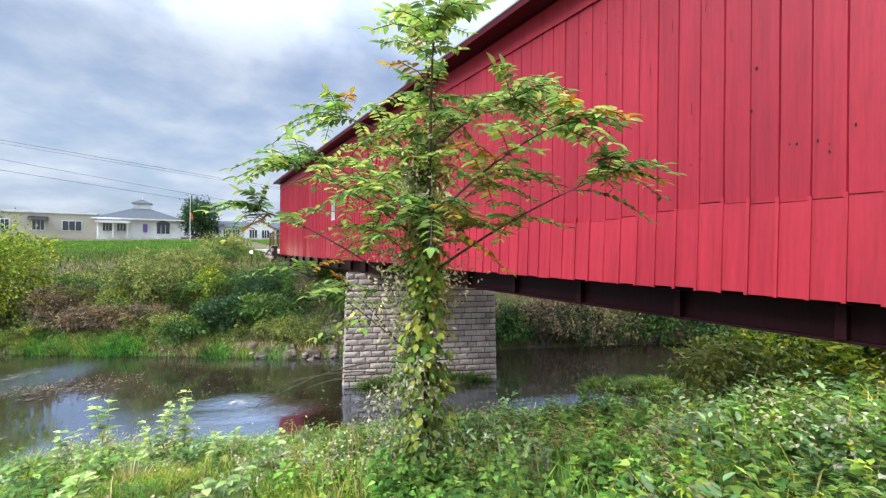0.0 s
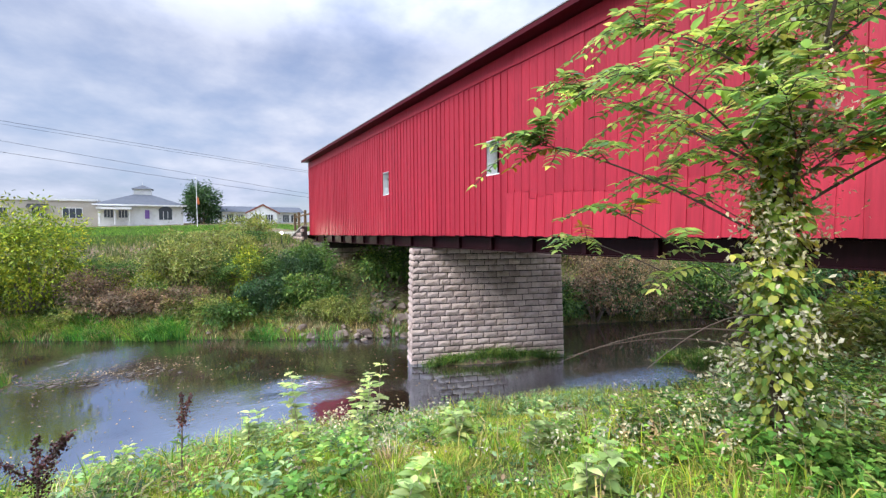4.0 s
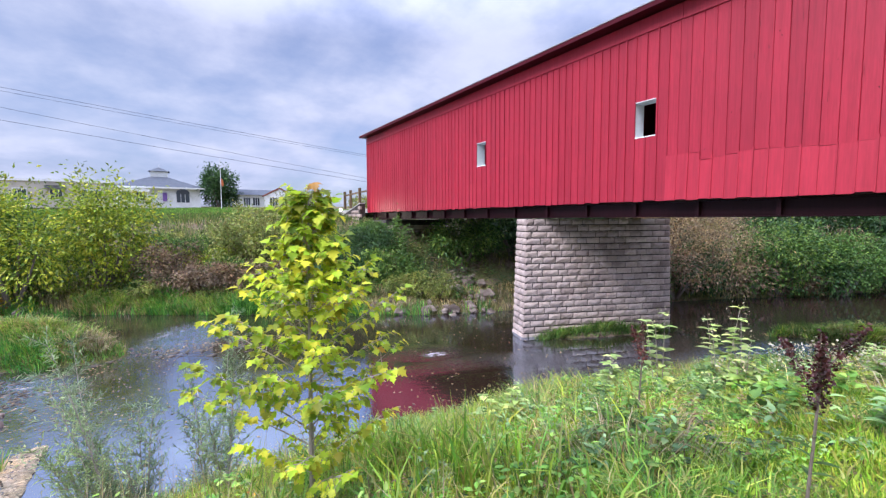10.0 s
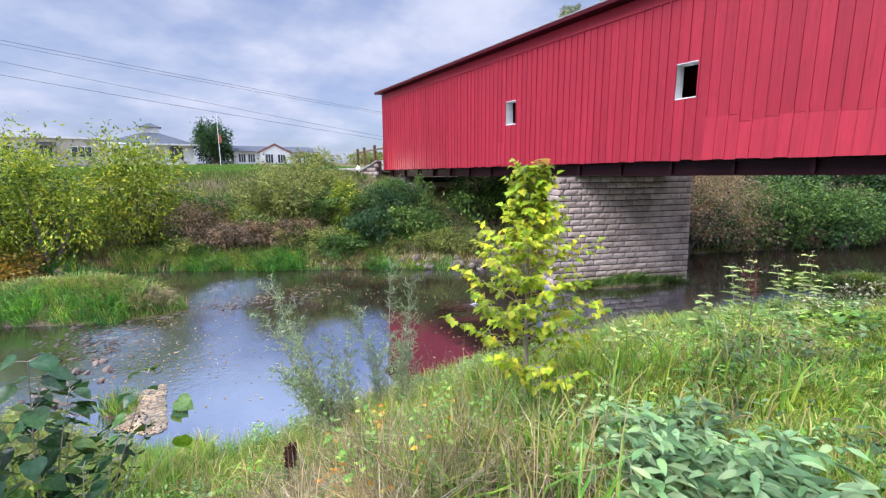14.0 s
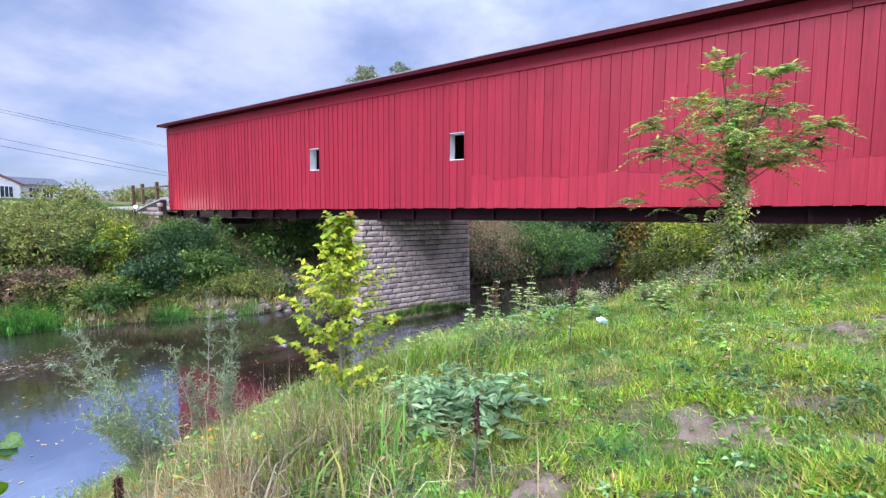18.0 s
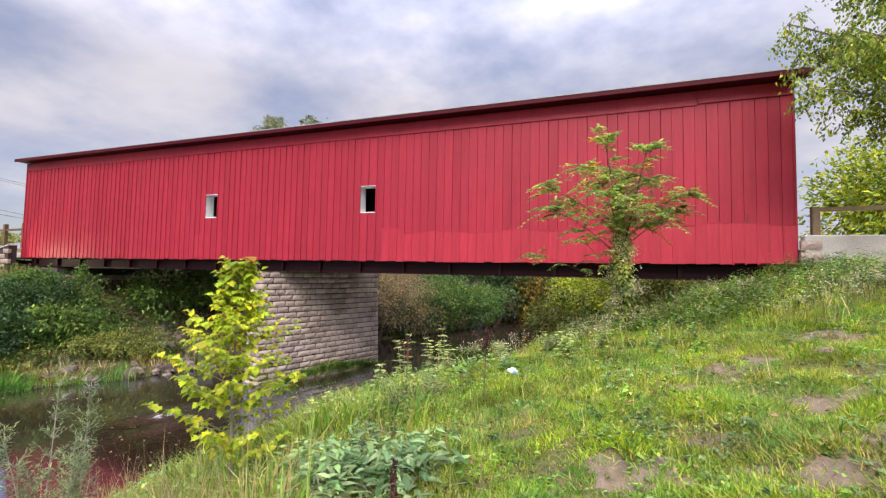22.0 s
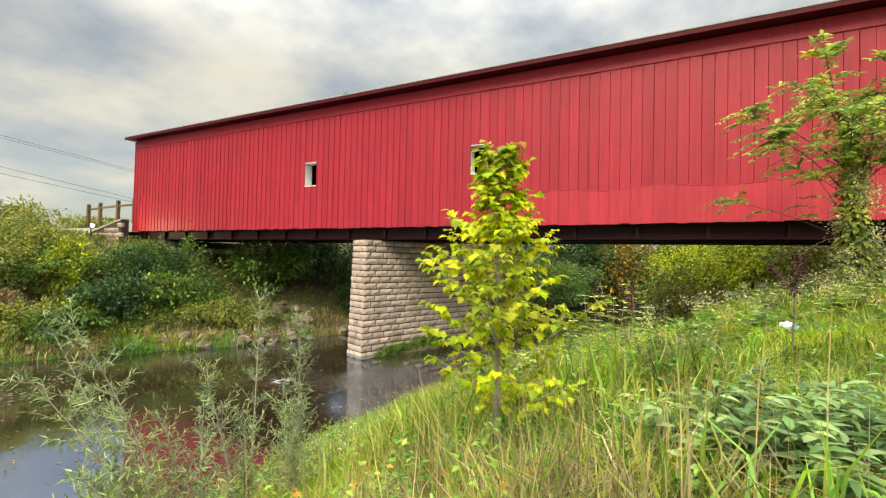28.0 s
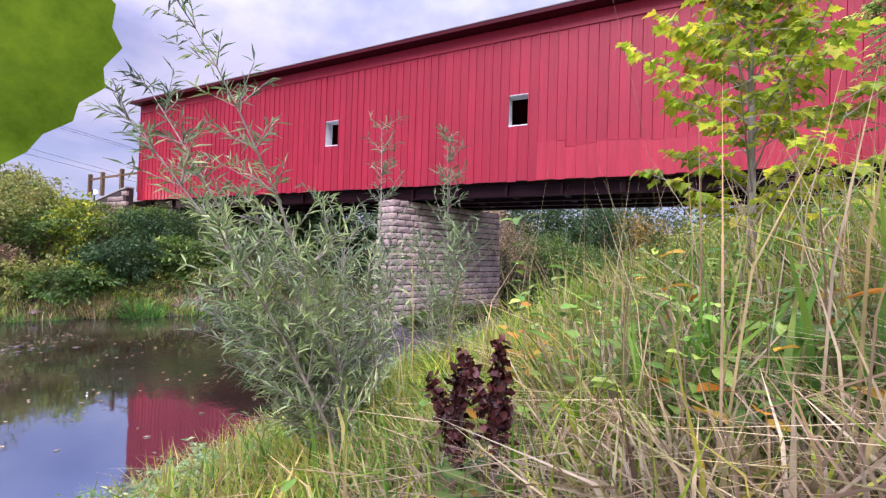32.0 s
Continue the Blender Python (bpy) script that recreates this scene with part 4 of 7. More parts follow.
spot.matrix_world = look((0.05, -2.02, 4.17), (3.5, 0.0, 4.6))

# ---- far buildings ----


def house_window(parent, x, y, z, w, h, mat_glass, arch=False):
    fr = part("window", Shape().box(x, y - w / 2 - 0.12, z - 0.12, x + 0.06, y + w / 2 + 0.12, z + h + 0.12), WHITE, parent)
    part("pane", Shape().box(x + 0.04, y - w / 2, z, x + 0.09, y + w / 2, z + h), mat_glass, fr)
    for q in (-0.17, 0.17):
        part("muntin", Shape().box(x + 0.091, y + q * w - 0.04, z, x + 0.12, y + q * w + 0.04, z + h), WHITE, fr)
    return fr


gm = Nodes("dark_window_glass")
GLASS = gm.done((0.03, 0.04, 0.05), 0.05, spec=0.8)
ORANGE = rough_stuff("orange_banner", (0.5, 0.14, 0.05), (0.55, 0.18, 0.06), 1.0, None, 0.8, 0.1, 0.01, False)
PURPLE = rough_stuff("violet_banner", (0.18, 0.10, 0.32), (0.22, 0.13, 0.36), 1.0, None, 0.8, 0.1, 0.01, False)
BX, BY, BZ = -80.0, -15.0, 6.9
hall = thing("community_hall", "white hall with grey hipped roof, cupola and long tan wing", "building", (BX, BY, BZ))
part("wall", Shape().box(-12, -7.4, -1, 0, 7.6, 3.6), WHITE, hall)
rf = Shape()
rf.add([(-13, -8.2, 3.5), (0.9, -8.2, 3.5), (0.9, 8.4, 3.5), (-13, 8.4, 3.5), (-7.2, -1.2, 6.2), (-4.8, -1.2, 6.2), (-4.8, 1.2, 6.2), (-7.2, 1.2, 6.2)], [(0, 3, 2, 1), (4, 5, 6, 7), (0, 1, 5, 4), (1, 2, 6, 5), (2, 3, 7, 6), (3, 0, 4, 7)])
part("roof", rf, SLATE, hall, "blue-grey hipped roof")
cup = part("cupola", Shape().box(-7.5, -1.6, 6.0, -4.5, 1.6, 7.3), WHITE, hall, "white louvred cupola")
part("cupola_roof", Shape().add([(-7.9, -2.0, 7.3), (-4.1, -2.0, 7.3), (-4.1, 2.0, 7.3), (-7.9, 2.0, 7.3), (-6, 0, 8.3)], [(3, 2, 1, 0), (0, 1, 4), (1, 2, 4), (2, 3, 4), (3, 0, 4)]), SLATE, cup)
part("finial", Shape().tube([(-6, 0, 8.2), (-6, 0, 8.9)], [0.06, 0.02], 6), WHITE, cup)
part("fascia", Shape().box(0.9, -8.2, 3.25, 1.0, 8.4, 3.55), WHITE, hall)
for yy in (-5.6, -3.2):
    house_window(hall, 0.0, yy, 0.8, 1.5, 1.7, GLASS)
for yy, ww in ((4.3, 2.4),):
    fr = house_window(hall, 0.0, yy, 0.4, ww, 1.9, GLASS)
    part("arch", Shape().prism([(yy + 1.3 * math.cos(a), 2.3 + 1.0 * math.sin(a)) for a in np.linspace(0, math.pi, 9)], 0.0, 0.1, "x"), GLASS, fr)
for yy in (-6.9, -4.4, -2.0):
    part("porch_column", Shape().tube([(1.6, yy, -0.5), (1.6, yy, 2.4)], [0.18, 0.15], 8), WHITE, hall)
part("porch_roof", Shape().box(0.0, -7.4, 2.4, 2.2, -1.6, 2.9), WHITE, hall)
part("banner", Shape().box(0.3, 0.6, 0.6, 0.34, 1.4, 2.4), PURPLE, hall, "violet banner")
part("wing_wall", Shape().box(-14, -60, -1, -1, -7.4, 4.4), TAN_WALL, hall, "tan stucco wing")
part("wing_upper", Shape().box(-16, -60, 4.4, -5, -27, 5.6), BRICK_RED, hall, "brownish red parapet")
part("wing_fascia", Shape().box(-1.0, -60, 4.1, -0.8, -7.4, 4.5), WHITE, hall)
for i in range(9):
    house_window(hall, -1.0, -11.5 - i * 5.2, 0.7, 3.0 if i % 3 == 0 else 1.8, 1.9, GLASS)
    if i % 2:
        part("awning", Shape().prism([(-1.0, 3.4), (0.2, 2.7), (-1.0, 2.7)], -13.0 - i * 5.2, -10.0 - i * 5.2), BLACK, hall)

villa = thing("white_house", "white house with a grey roof and a red-trimmed gable", "house", (-80, 9.0, 6.5))
part("wall", Shape().box(-10, -7.0, -1, 0, 7.4, 2.3), WHITE, villa)
part("roof", Shape().prism([(-10.6, 2.2), (0.7, 2.2), (-5, 3.5)], -7.6, 8.0), SLATE, villa, "grey gable roof")
part("gable_wall", Shape().prism([(-2.6, -0.6), (2.6, -0.6), (2.6, 2.2), (0, 3.6), (-2.6, 2.2)], 0.0, 1.2, "x"), WHITE, villa)
for s0 in (-1, 1):
    part("gable_trim", Shape().prism([(0, 3.75), (s0 * 3.1, 2.1), (s0 * 3.1, 1.8), (0, 3.4)], 1.2, 1.3, "x"), BRICK_RED, villa, "red-brown gable trim")
house_window(villa, 1.2, -1.1, 0.2, 1.3, 1.5, GLASS)
house_window(villa, 1.2, 1.1, 0.2, 1.3, 1.5, GLASS)
for yy in (-5.6, -4.0, 4.4, 6.0):
    house_window(villa, 0.0, yy, 0.3, 1.1, 1.4, GLASS)

villa.scale = (1.1, 1.25, 1.25)
pole = thing("flagpole", "slim white flagpole with a hanging flag", "flagpole", (-49.0, -5.7, float(height(-49.0, -5.7))))
part("pole", Shape().tube([(0, 0, -0.2), (0, 0, 8.0)], [0.055, 0.035], 8), WHITE, pole)
part("flag", Shape().prism([(0.05, 5.1), (0.32, 4.8), (0.44, 4.0), (0.30, 3.7), (0.05, 4.0)], -0.05, 0.05, "x"), ORANGE, pole, "drooping orange and white flag")
part("ball", Shape().tube([(0, 0, 8.0), (0, 0, 8.08), (0, 0, 8.16)], [0.05, 0.1, 0.02], 8), WHITE, pole)

# power lines across the valley behind the far bank
def wire(z0, z1, x, sag, r=0.02):
    pts, rr = [], []
    for i in range(41):
        k = i / 40
        y = -75 + 140 * k
        pts.append((x, y, z0 + (z1 - z0) * k - sag * 4 * k * (1 - k)))
        rr.append(r)
    solid("power_line", Shape().tube(pts, rr, 5), BLACK, "thin dark overhead power line", "cable", "power lines")


for at24, at5, r in ((14.35, 11.45, 0.015), (14.05, 11.25, 0.012), (12.72, 8.75, 0.014), (11.68, 8.3, 0.016)):
    slope = (at5 - at24) / 29.5
    wire(at24 + slope * -51 + 1.2, at5 + slope * 60 + 1.2, -20.0, 1.2, r)

# rocks along the far bank
RR = np.random.default_rng(31)


def rock_mesh(rng):
    """A broken block: the hull of a few scattered corners, flat below."""
    bm = bmesh.new()
    for i in range(15):
        d = Vector((rng.normal(), rng.normal(), rng.normal())).normalized() * rng.uniform(0.40, 0.58)
        bm.verts.new((d.x, d.y * 0.78, max(-0.22, d.z * 0.62)))
    hull = bmesh.ops.convex_hull(bm, input=bm.verts[:])
    bmesh.ops.delete(bm, geom=[v for v in bm.verts if not v.link_faces], context="VERTS")
    bmesh.ops.bevel(bm, geom=bm.edges[:], offset=0.018, segments=1, affect="EDGES")
    me = bpy.data.meshes.new("rock")
    bm.to_mesh(me)
    bm.free()
    me.materials.append(ROCK)
    return me


rocks = [rock_mesh(RR) for _ in range(9)]


def rock(x, y, size, label="grey angular rock at the water's edge", z=None):
    ob = tagged(new("rock", rocks[RR.integers(9)]), label, "rock", "rocks on the river bank")
    s = size * RR.uniform(0.75, 1.3)
    ob.matrix_world = Matrix.Translation((x, y, (float(height(x, y)) if z is None else z) + s * 0.12)) @ Matrix.Rotation(RR.uniform(0, 6.3), 4, "Z") @ Matrix.Rotation(RR.uniform(-0.4, 0.4), 4, "X") @ Matrix.Diagonal((s, s, s, 1))


for i in range(26):
    y = RR.uniform(-4.2, 3.6)
    x = float(far_edge(y)) - RR.uniform(-0.3, 0.9)
    rock(x, y, RR.choice([0.22, 0.3, 0.4, 0.7]), z=float(height(x, y)) - 0.09)
for i in range(9):
    y = RR.uniform(-13, -5)
    rock(float(far_edge(y)) - RR.uniform(-0.1, 0.5), y, RR.choice([0.2, 0.3, 0.5]))
for i in range(44):
    k = RR.uniform(0, 1)
    rock(12.4 - 3.4 * k + RR.uniform(-0.6, 0.6), 0.9 + RR.uniform(-0.8, 0.9) + 0.9 * k, RR.choice([0.3, 0.4, 0.55, 0.8]), "broken grey riprap rock below the bridge")
for i in range(34):
    y = (RR.normal(-3.1, 0.45), RR.normal(-0.5, 0.4), RR.normal(-0.7, 0.6), RR.normal(0.6, 0.4))[i % 4]
    x = float(far_edge(y)) + RR.uniform(-0.7, 0.15)
    rock(x, y, RR.choice([0.2, 0.28, 0.4, 0.55]), "brownish broken rock at the water's edge", max(float(height(x, y)), WATER_Z) + RR.uniform(0.0, 0.1))
for i in range(42):
    k = RR.uniform(0, 1)
    rock(11.9 - 1.4 * k + RR.normal(0, 0.25), -16.9 + 3.2 * k + RR.normal(0, 0.3), RR.choice([0.10, 0.14, 0.2]), "small dark stone in the riffle", WATER_Z - 0.02)
for i in range(24):
    rock(RR.normal(17.0, 0.8), RR.normal(-16.2, 0.5), RR.choice([0.10, 0.16, 0.24]), "small wet stone by the near shore", WATER_Z - 0.01)
for x, y in ((-2.6, -20.6), (1.2, -18.4), (0.4, -19.6)):
    rock(x, y, 1.1, "large pale boulder at the far bank")

# gravel bars in the riffle: pebbles just out of the water
n = 800
k = RR.uniform(0, 1, n)
gxs = np.where(k < 0.55, 11.6 + 2.0 * k + RR.normal(0, 0.45, n), 12.4 + 6.5 * (k - 0.55) + RR.normal(0, 0.5, n))
gys = np.where(k < 0.55, -15.2 + 11.5 * k + RR.normal(0, 0.5, n), -16.6 + 2.2 * (k - 0.55) + RR.normal(0, 0.5, n))
octa = np.array([(1, 0, 0), (0, 1, 0), (-1, 0, 0), (0, -1, 0), (0, 0, 0.5), (0, 0, -0.5)], float)
size = RR.uniform(0.015, 0.06, n) * np.where(RR.uniform(0, 1, n) < 0.06, 2.2, 1.0)
pv = np.stack([gxs, gys, np.full(n, WATER_Z) + RR.uniform(-0.02, 0.012, n)], 1)[:, None] + octa[None] * np.array([1.5, 1.5, 0.55]) * size[:, None, None] * RR.uniform(0.6, 1.4, (n, 6, 1))
it = np.arange(n)[:, None] * 6
solid("gravel", mesh_np("gravel", pv.reshape(-1, 3), None, np.concatenate([it + f for f in ([0, 1, 4], [1, 2, 4], [2, 3, 4], [3, 0, 4], [1, 0, 5], [2, 1, 5], [3, 2, 5], [0, 3, 5])])), rough_stuff("wet_gravel", (0.06, 0.05, 0.04), (0.15, 0.12, 0.09), 6.0, None, 0.35, 0.3, 0.01, False), "brown pebbles and drifted leaves in the shallow riffle", "gravel", "", "stuff")
# leaves floating on the stream, thick along the riffle
n = 1500
fk = RR.uniform(0, 1, n)
fx_ = np.where(fk < 0.30, RR.normal(11.7, 0.35, n) + 0.5 * np.sin(fk * 40), np.where(fk < 0.62, RR.normal(15.2, 2.2, n), RR.uniform(10.0, 21.0, n)))
fy_ = np.where(fk < 0.30, RR.uniform(-13.8, -7.6, n), np.where(fk < 0.62, RR.normal(-14.6, 0.9, n), RR.uniform(-13.0, 2.0, n)))
on = (fx_ > far_edge(fy_) + 0.2) & (fx_ < near_edge(fy_) - 0.1)
fx_, fy_ = fx_[on], fy_[on]
n = len(fx_)
a = RR.uniform(0, 6.28, n)
solid("floating_leaves", leaf_mesh("floating_leaves", np.stack([fx_, fy_, np.full(n, WATER_Z + 0.008)], 1), np.stack([np.cos(a), np.sin(a), 0 * a], 1), np.tile([[0.0, 0.05, 1.0]], (n, 1)) + 0.1 * ball(RR, n), RR.uniform(0.04, 0.11, n), RR.uniform(0.03, 0.07, n), 0.06, -0.02), leaf_mat("floating_pale_leaves", (0.30, 0.22, 0.13), (0.46, 0.37, 0.24), (0.36, 0.24, 0.12), (0.24, 0.22, 0.09)), "pale fallen leaves floating on the brown water", "leaves", "", "stuff")
# raft of pale drifted leaves
n = 3200
a, r = RR.uniform(0, 6.28, n), np.sqrt(RR.uniform(0, 1, n))
lp = np.stack([19.2 + r * np.cos(a) * (0.95 + 0.3 * np.sin(a * 3)), -14.6 + r * np.sin(a) * (0.62 + 0.25 * np.cos(a * 2)), WATER_Z + 0.015 + 0.06 * (1 - r)], 1)
solid("leaf_raft", leaf_mesh("leaf_raft", lp, np.stack([np.cos(a * 7), np.sin(a * 5), 0 * a], 1), np.tile([[0.0, 0.1, 1.0]], (n, 1)), 0.07, 0.045, 0.1, 0.0), leaf_mat("drifted_leaves", (0.46, 0.35, 0.25), (0.60, 0.49, 0.36), (0.38, 0.27, 0.17)), "pale beige raft of drifted foam and leaves on the water", "debris", "", "stuff")

# driftwood on the near bank
for x, y, ln, turn in ((17.9, -16.2, 1.3, 35), (18.2, -16.5, 0.9, 80), (17.5, -16.4, 1.0, 10)):
    log = Shape().tube([(-ln / 2, 0, 0), (-ln * 0.1, 0.05, 0.04), (ln * 0.3, 0.02, 0.02), (ln / 2, 0.1, 0.1)], [0.045, 0.05, 0.04, 0.015], 7)
    ob = solid("driftwood", log, BARK, "pale bare driftwood log at the water's edge", "driftwood", "driftwood logs")
    ob.matrix_world = Matrix.Translation((x, y, max(WATER_Z, float(height(x, y))) + 0.06)) @ Matrix.Rotation(radians(turn), 4, "Z")

# ---- plants of the far bank ----
FR = np.random.default_rng(21)
for x, y, w, t, mat, n, size, lab in (
    (0.8, -15.2, 4.6, 6.0, G_YEL, 9500, 0.135, "large yellow-green leafy tree on the far bank"),
    (0.6, -18.9, 6.0, 6.3, G_YEL, 9500, 0.135, "yellow-green tree by the water"),
    (-2.5, -20.8, 7.0, 5.2, G_MID, 8000, 0.17, "green leafy tree on the far bank"),
    (-1.0, -25.0, 7.5, 5.6, G_YEL, 7000, 0.18, "yellow-green tree farther along the far bank"),
    (1.4, -20.6, 3.0, 1.8, G_GOLD, 2600, 0.13, "low golden bush by the water"),
    (1.6, -12.4, 3.6, 2.2, G_BROWN, 4600, 0.10, "brown withered bush on the far bank"),
    (3.6, -11.6, 2.6, 1.5, G_BROWN, 2600, 0.10, "reddish-brown dry brush on the bank"),
    (2.1, -7.9, 5.2, 3.5, G_OLIVE, 12000, 0.115, "tall rounded olive bush with feathery sprays on the far bank"),
    (-0.6, -8.0, 4.2, 1.3, G_OLIVE, 4600, 0.12, "olive bush at the top of the bank"),
    (1.0, -5.2, 3.0, 2.4, G_OLIVE, 5200, 0.09, "olive bush on the far bank"),
    (4.6, -9.4, 2.8, 1.5, G_BROWN, 4200, 0.085, "reddish-brown dry brush on the far bank"),
    (5.4, -7.7, 2.6, 1.5, G_BROWN, 3600, 0.085, "reddish-brown dry brush on the far bank"),
    (3.9, -10.6, 2.6, 1.5, G_BROWN, 3600, 0.085, "reddish-brown dry brush on the far bank"),
    (4.0, -4.8, 3.6, 2.0, G_BUSH, 10000, 0.085, "dense green bush on the far bank"),
    (6.9, -4.3, 3.0, 1.9, G_DARK, 9000, 0.095, "green bush on the far bank"),
    (5.6, -2.2, 3.4, 2.0, G_DARK, 10000, 0.085, "green bush beside the bridge"),
    (3.2, -1.2, 2.4, 1.1, G_MID, 4200, 0.11, "green bush beside the bridge end"),
    (7.3, -5.6, 1.2, 1.3, G_YEL, 900, 0.10, "small bright yellow-green bush"),
    (8.0, -2.2, 3.0, 1.7, G_BUSH, 4200, 0.12, "low green bush above the rocks"),
    (7.6, -6.2, 2.6, 1.3, G_MID, 3400, 0.11, "low green bush near the water"),
    (1.2, -5.0, 3.2, 1.2, G_MID, 4200, 0.12, "green bush at the top of the bank"),
    (-2.2, -4.2, 2.6, 1.0, G_MID, 2600, 0.11, "green bush beside the wing wall"),
    (-3.6, -6.0, 3.6, 1.0, G_OLIVE, 3200, 0.12, "olive bush at the top of the bank"),
    (-6.5, -3.2, 4.0, 2.0, G_OLIVE, 3200, 0.13, "olive bush beside the far road"),
    (7.8, 3.2, 4.2, 2.6, G_BUSH, 6000, 0.14, "green bush under the bridge's far span"),
    (8.4, 6.4, 5.0, 3.2, G_DARK, 7000, 0.15, "dark green bush behind the pier"),
    (10.6, 9.0, 5.0, 3.4, G_DARK, 7000, 0.15, "dark green bush behind the pier"),
    (3.0, 8.0, 5.0, 3.6, G_MID, 5000, 0.16, "green bush behind the far span"),
):
    shrub(FR, (x, y), w, t, mat, n, size, "shrub" if t < 4.2 else "tree", lab, 6, tufts=24)

# smaller bushes crowding the far bank
SB = np.random.default_rng(88)
kinds = ((G_MID, "fresh green"), (G_OLIVE, "olive green"), (G_BUSH, "green"), (G_BROWN, "brown withered"), (G_BUSH, "green"), (G_OLIVE, "olive green"), (G_MID, "fresh green"), (G_YEL, "yellow-green"))
for i in range(40):
    y = -13.5 + 13.2 * ((i * 0.618) % 1.0)
    x = float(far_edge(y)) - 0.9 - 6.8 * ((i * 0.7548 + 0.2) % 1.0)
    mat, tone = kinds[i % 8]
    shrub(SB, (x, y), SB.uniform(1.1, 2.0), SB.uniform(0.9, 1.6), mat, 2200, 0.075, "shrub", tone + " bush crowding the far bank", 4)
for x, y, t in ((5.4, -1.6, 2.1), (6.5, -0.95, 2.7), (7.4, -0.7, 2.3), (4.4, -1.2, 1.5)):
    shrub(SB, (x, y), 0.9, t + 0.2, G_MID, 1300, 0.085, "young_tree", "slender young green tree growing beside the girders", 5)
shrub(SB, (4.9, -5.0), 1.5, 2.9, G_YEL, 2200, 0.11, "shrub", "bright yellow-green bush on the far bank", 5)

# woods behind the bridge
for x, y, w, t, mat, n, size, lab in (
    (12.6, 17.0, 6.5, 5.5, G_TAN, 12000, 0.14, "brownish autumn bush hanging over the water"),
    (16.4, 14.2, 4.8, 5.0, G_TAN, 11000, 0.085, "tan weeping bush hanging over the water behind the pier"),
    (18.4, 18.2, 4.2, 4.2, G_BUSH, 7000, 0.12, "green bush hanging over the stream"),
    (20.4, 21.6, 4.4, 3.8, G_MID, 7000, 0.12, "fresh green bush hanging over the stream"),
    (17.2, 24.0, 6.0, 7.0, G_DARK, 9000, 0.18, "dark green tree behind the bridge"),
    (20.6, 27.5, 6.5, 7.5, G_DARK, 9000, 0.20, "dark green tree behind the bridge"),
    (24.4, 30.0, 6.0, 8.0, G_GOLD, 7000, 0.20, "golden autumn tree behind the bridge"),
    (28.0, 30.0, 7.0, 8.0, G_DARK, 8000, 0.20, "dark green tree behind the bridge"),
    (29.4, 21.0, 5.0, 5.4, G_YEL, 7000, 0.16, "yellow-green bush behind the bridge"),
    (28.6, 14.0, 4.4, 3.2, G_OLIVE, 6500, 0.14, "olive bush on the near bank behind the bridge"),
    (31.4, 10.5, 4.6, 3.0, G_YEL, 6500, 0.14, "yellow-green bush on the near bank behind the bridge"),
    (33.6, 8.6, 4.0, 2.4, G_OLIVE, 5200, 0.13, "olive bush on the near bank behind the bridge"),
    (33.0, 15.5, 6.0, 6.0, G_OLIVE, 7000, 0.17, "olive green tree behind the bridge"),
    (37.5, 17.0, 6.0, 7.0, G_MID, 7000, 0.18, "green tree beyond the road"),
    (8.5, 15.5, 6.0, 6.0, G_DARK, 8000, 0.18, "dark green tree behind the bridge"),
    (22.0, 36.0, 9.0, 9.5, G_DARK, 7000, 0.25, "dark green tree in the far wood"),
    (33.0, 34.0, 9.0, 10.0, G_DARK, 7000, 0.25, "dark green tree in the far wood"),
    (20.8, 32.5, 6.0, 4.0, G_BUSH, 6000, 0.18, "dark bush closing the bend of the stream"),
    (23.6, 31.5, 6.0, 4.0, G_DARK, 6000, 0.18, "dark bush closing the bend of the stream"),
    (12.0, 30.0, 9.0, 9.0, G_DARK, 7000, 0.25, "dark green tree in the far wood"),
    (-81.0, -3.6, 7.5, 8.6, G_DARK, 9000, 0.34, "round dark green tree beside the hall"),
    (-60.0, 24.0, 9.0, 2.6, G_OLIVE, 3000, 0.30, "low olive hedge far beyond the road"),
    (43.0, 10.5, 6.0, 6.0, G_YEL, 13000, 0.17, "yellow-green tree beside the near road"),
    (47.0, 3.0, 6.5, 7.0, G_YEL, 13000, 0.17, "yellow-green tree beside the near road"),
):
    shrub(FR, (x, y), w, t, mat, n, size, "shrub" if t < 4.2 else "tree", lab, 8)

# leaf greens paled and greyed, so the distance haze sits in the colour
G_HAZED = leaf_mat("hazed_distant_leaves", (0.20, 0.24, 0.15), (0.28, 0.32, 0.20), (0.35, 0.38, 0.25), (0.42, 0.42, 0.28))
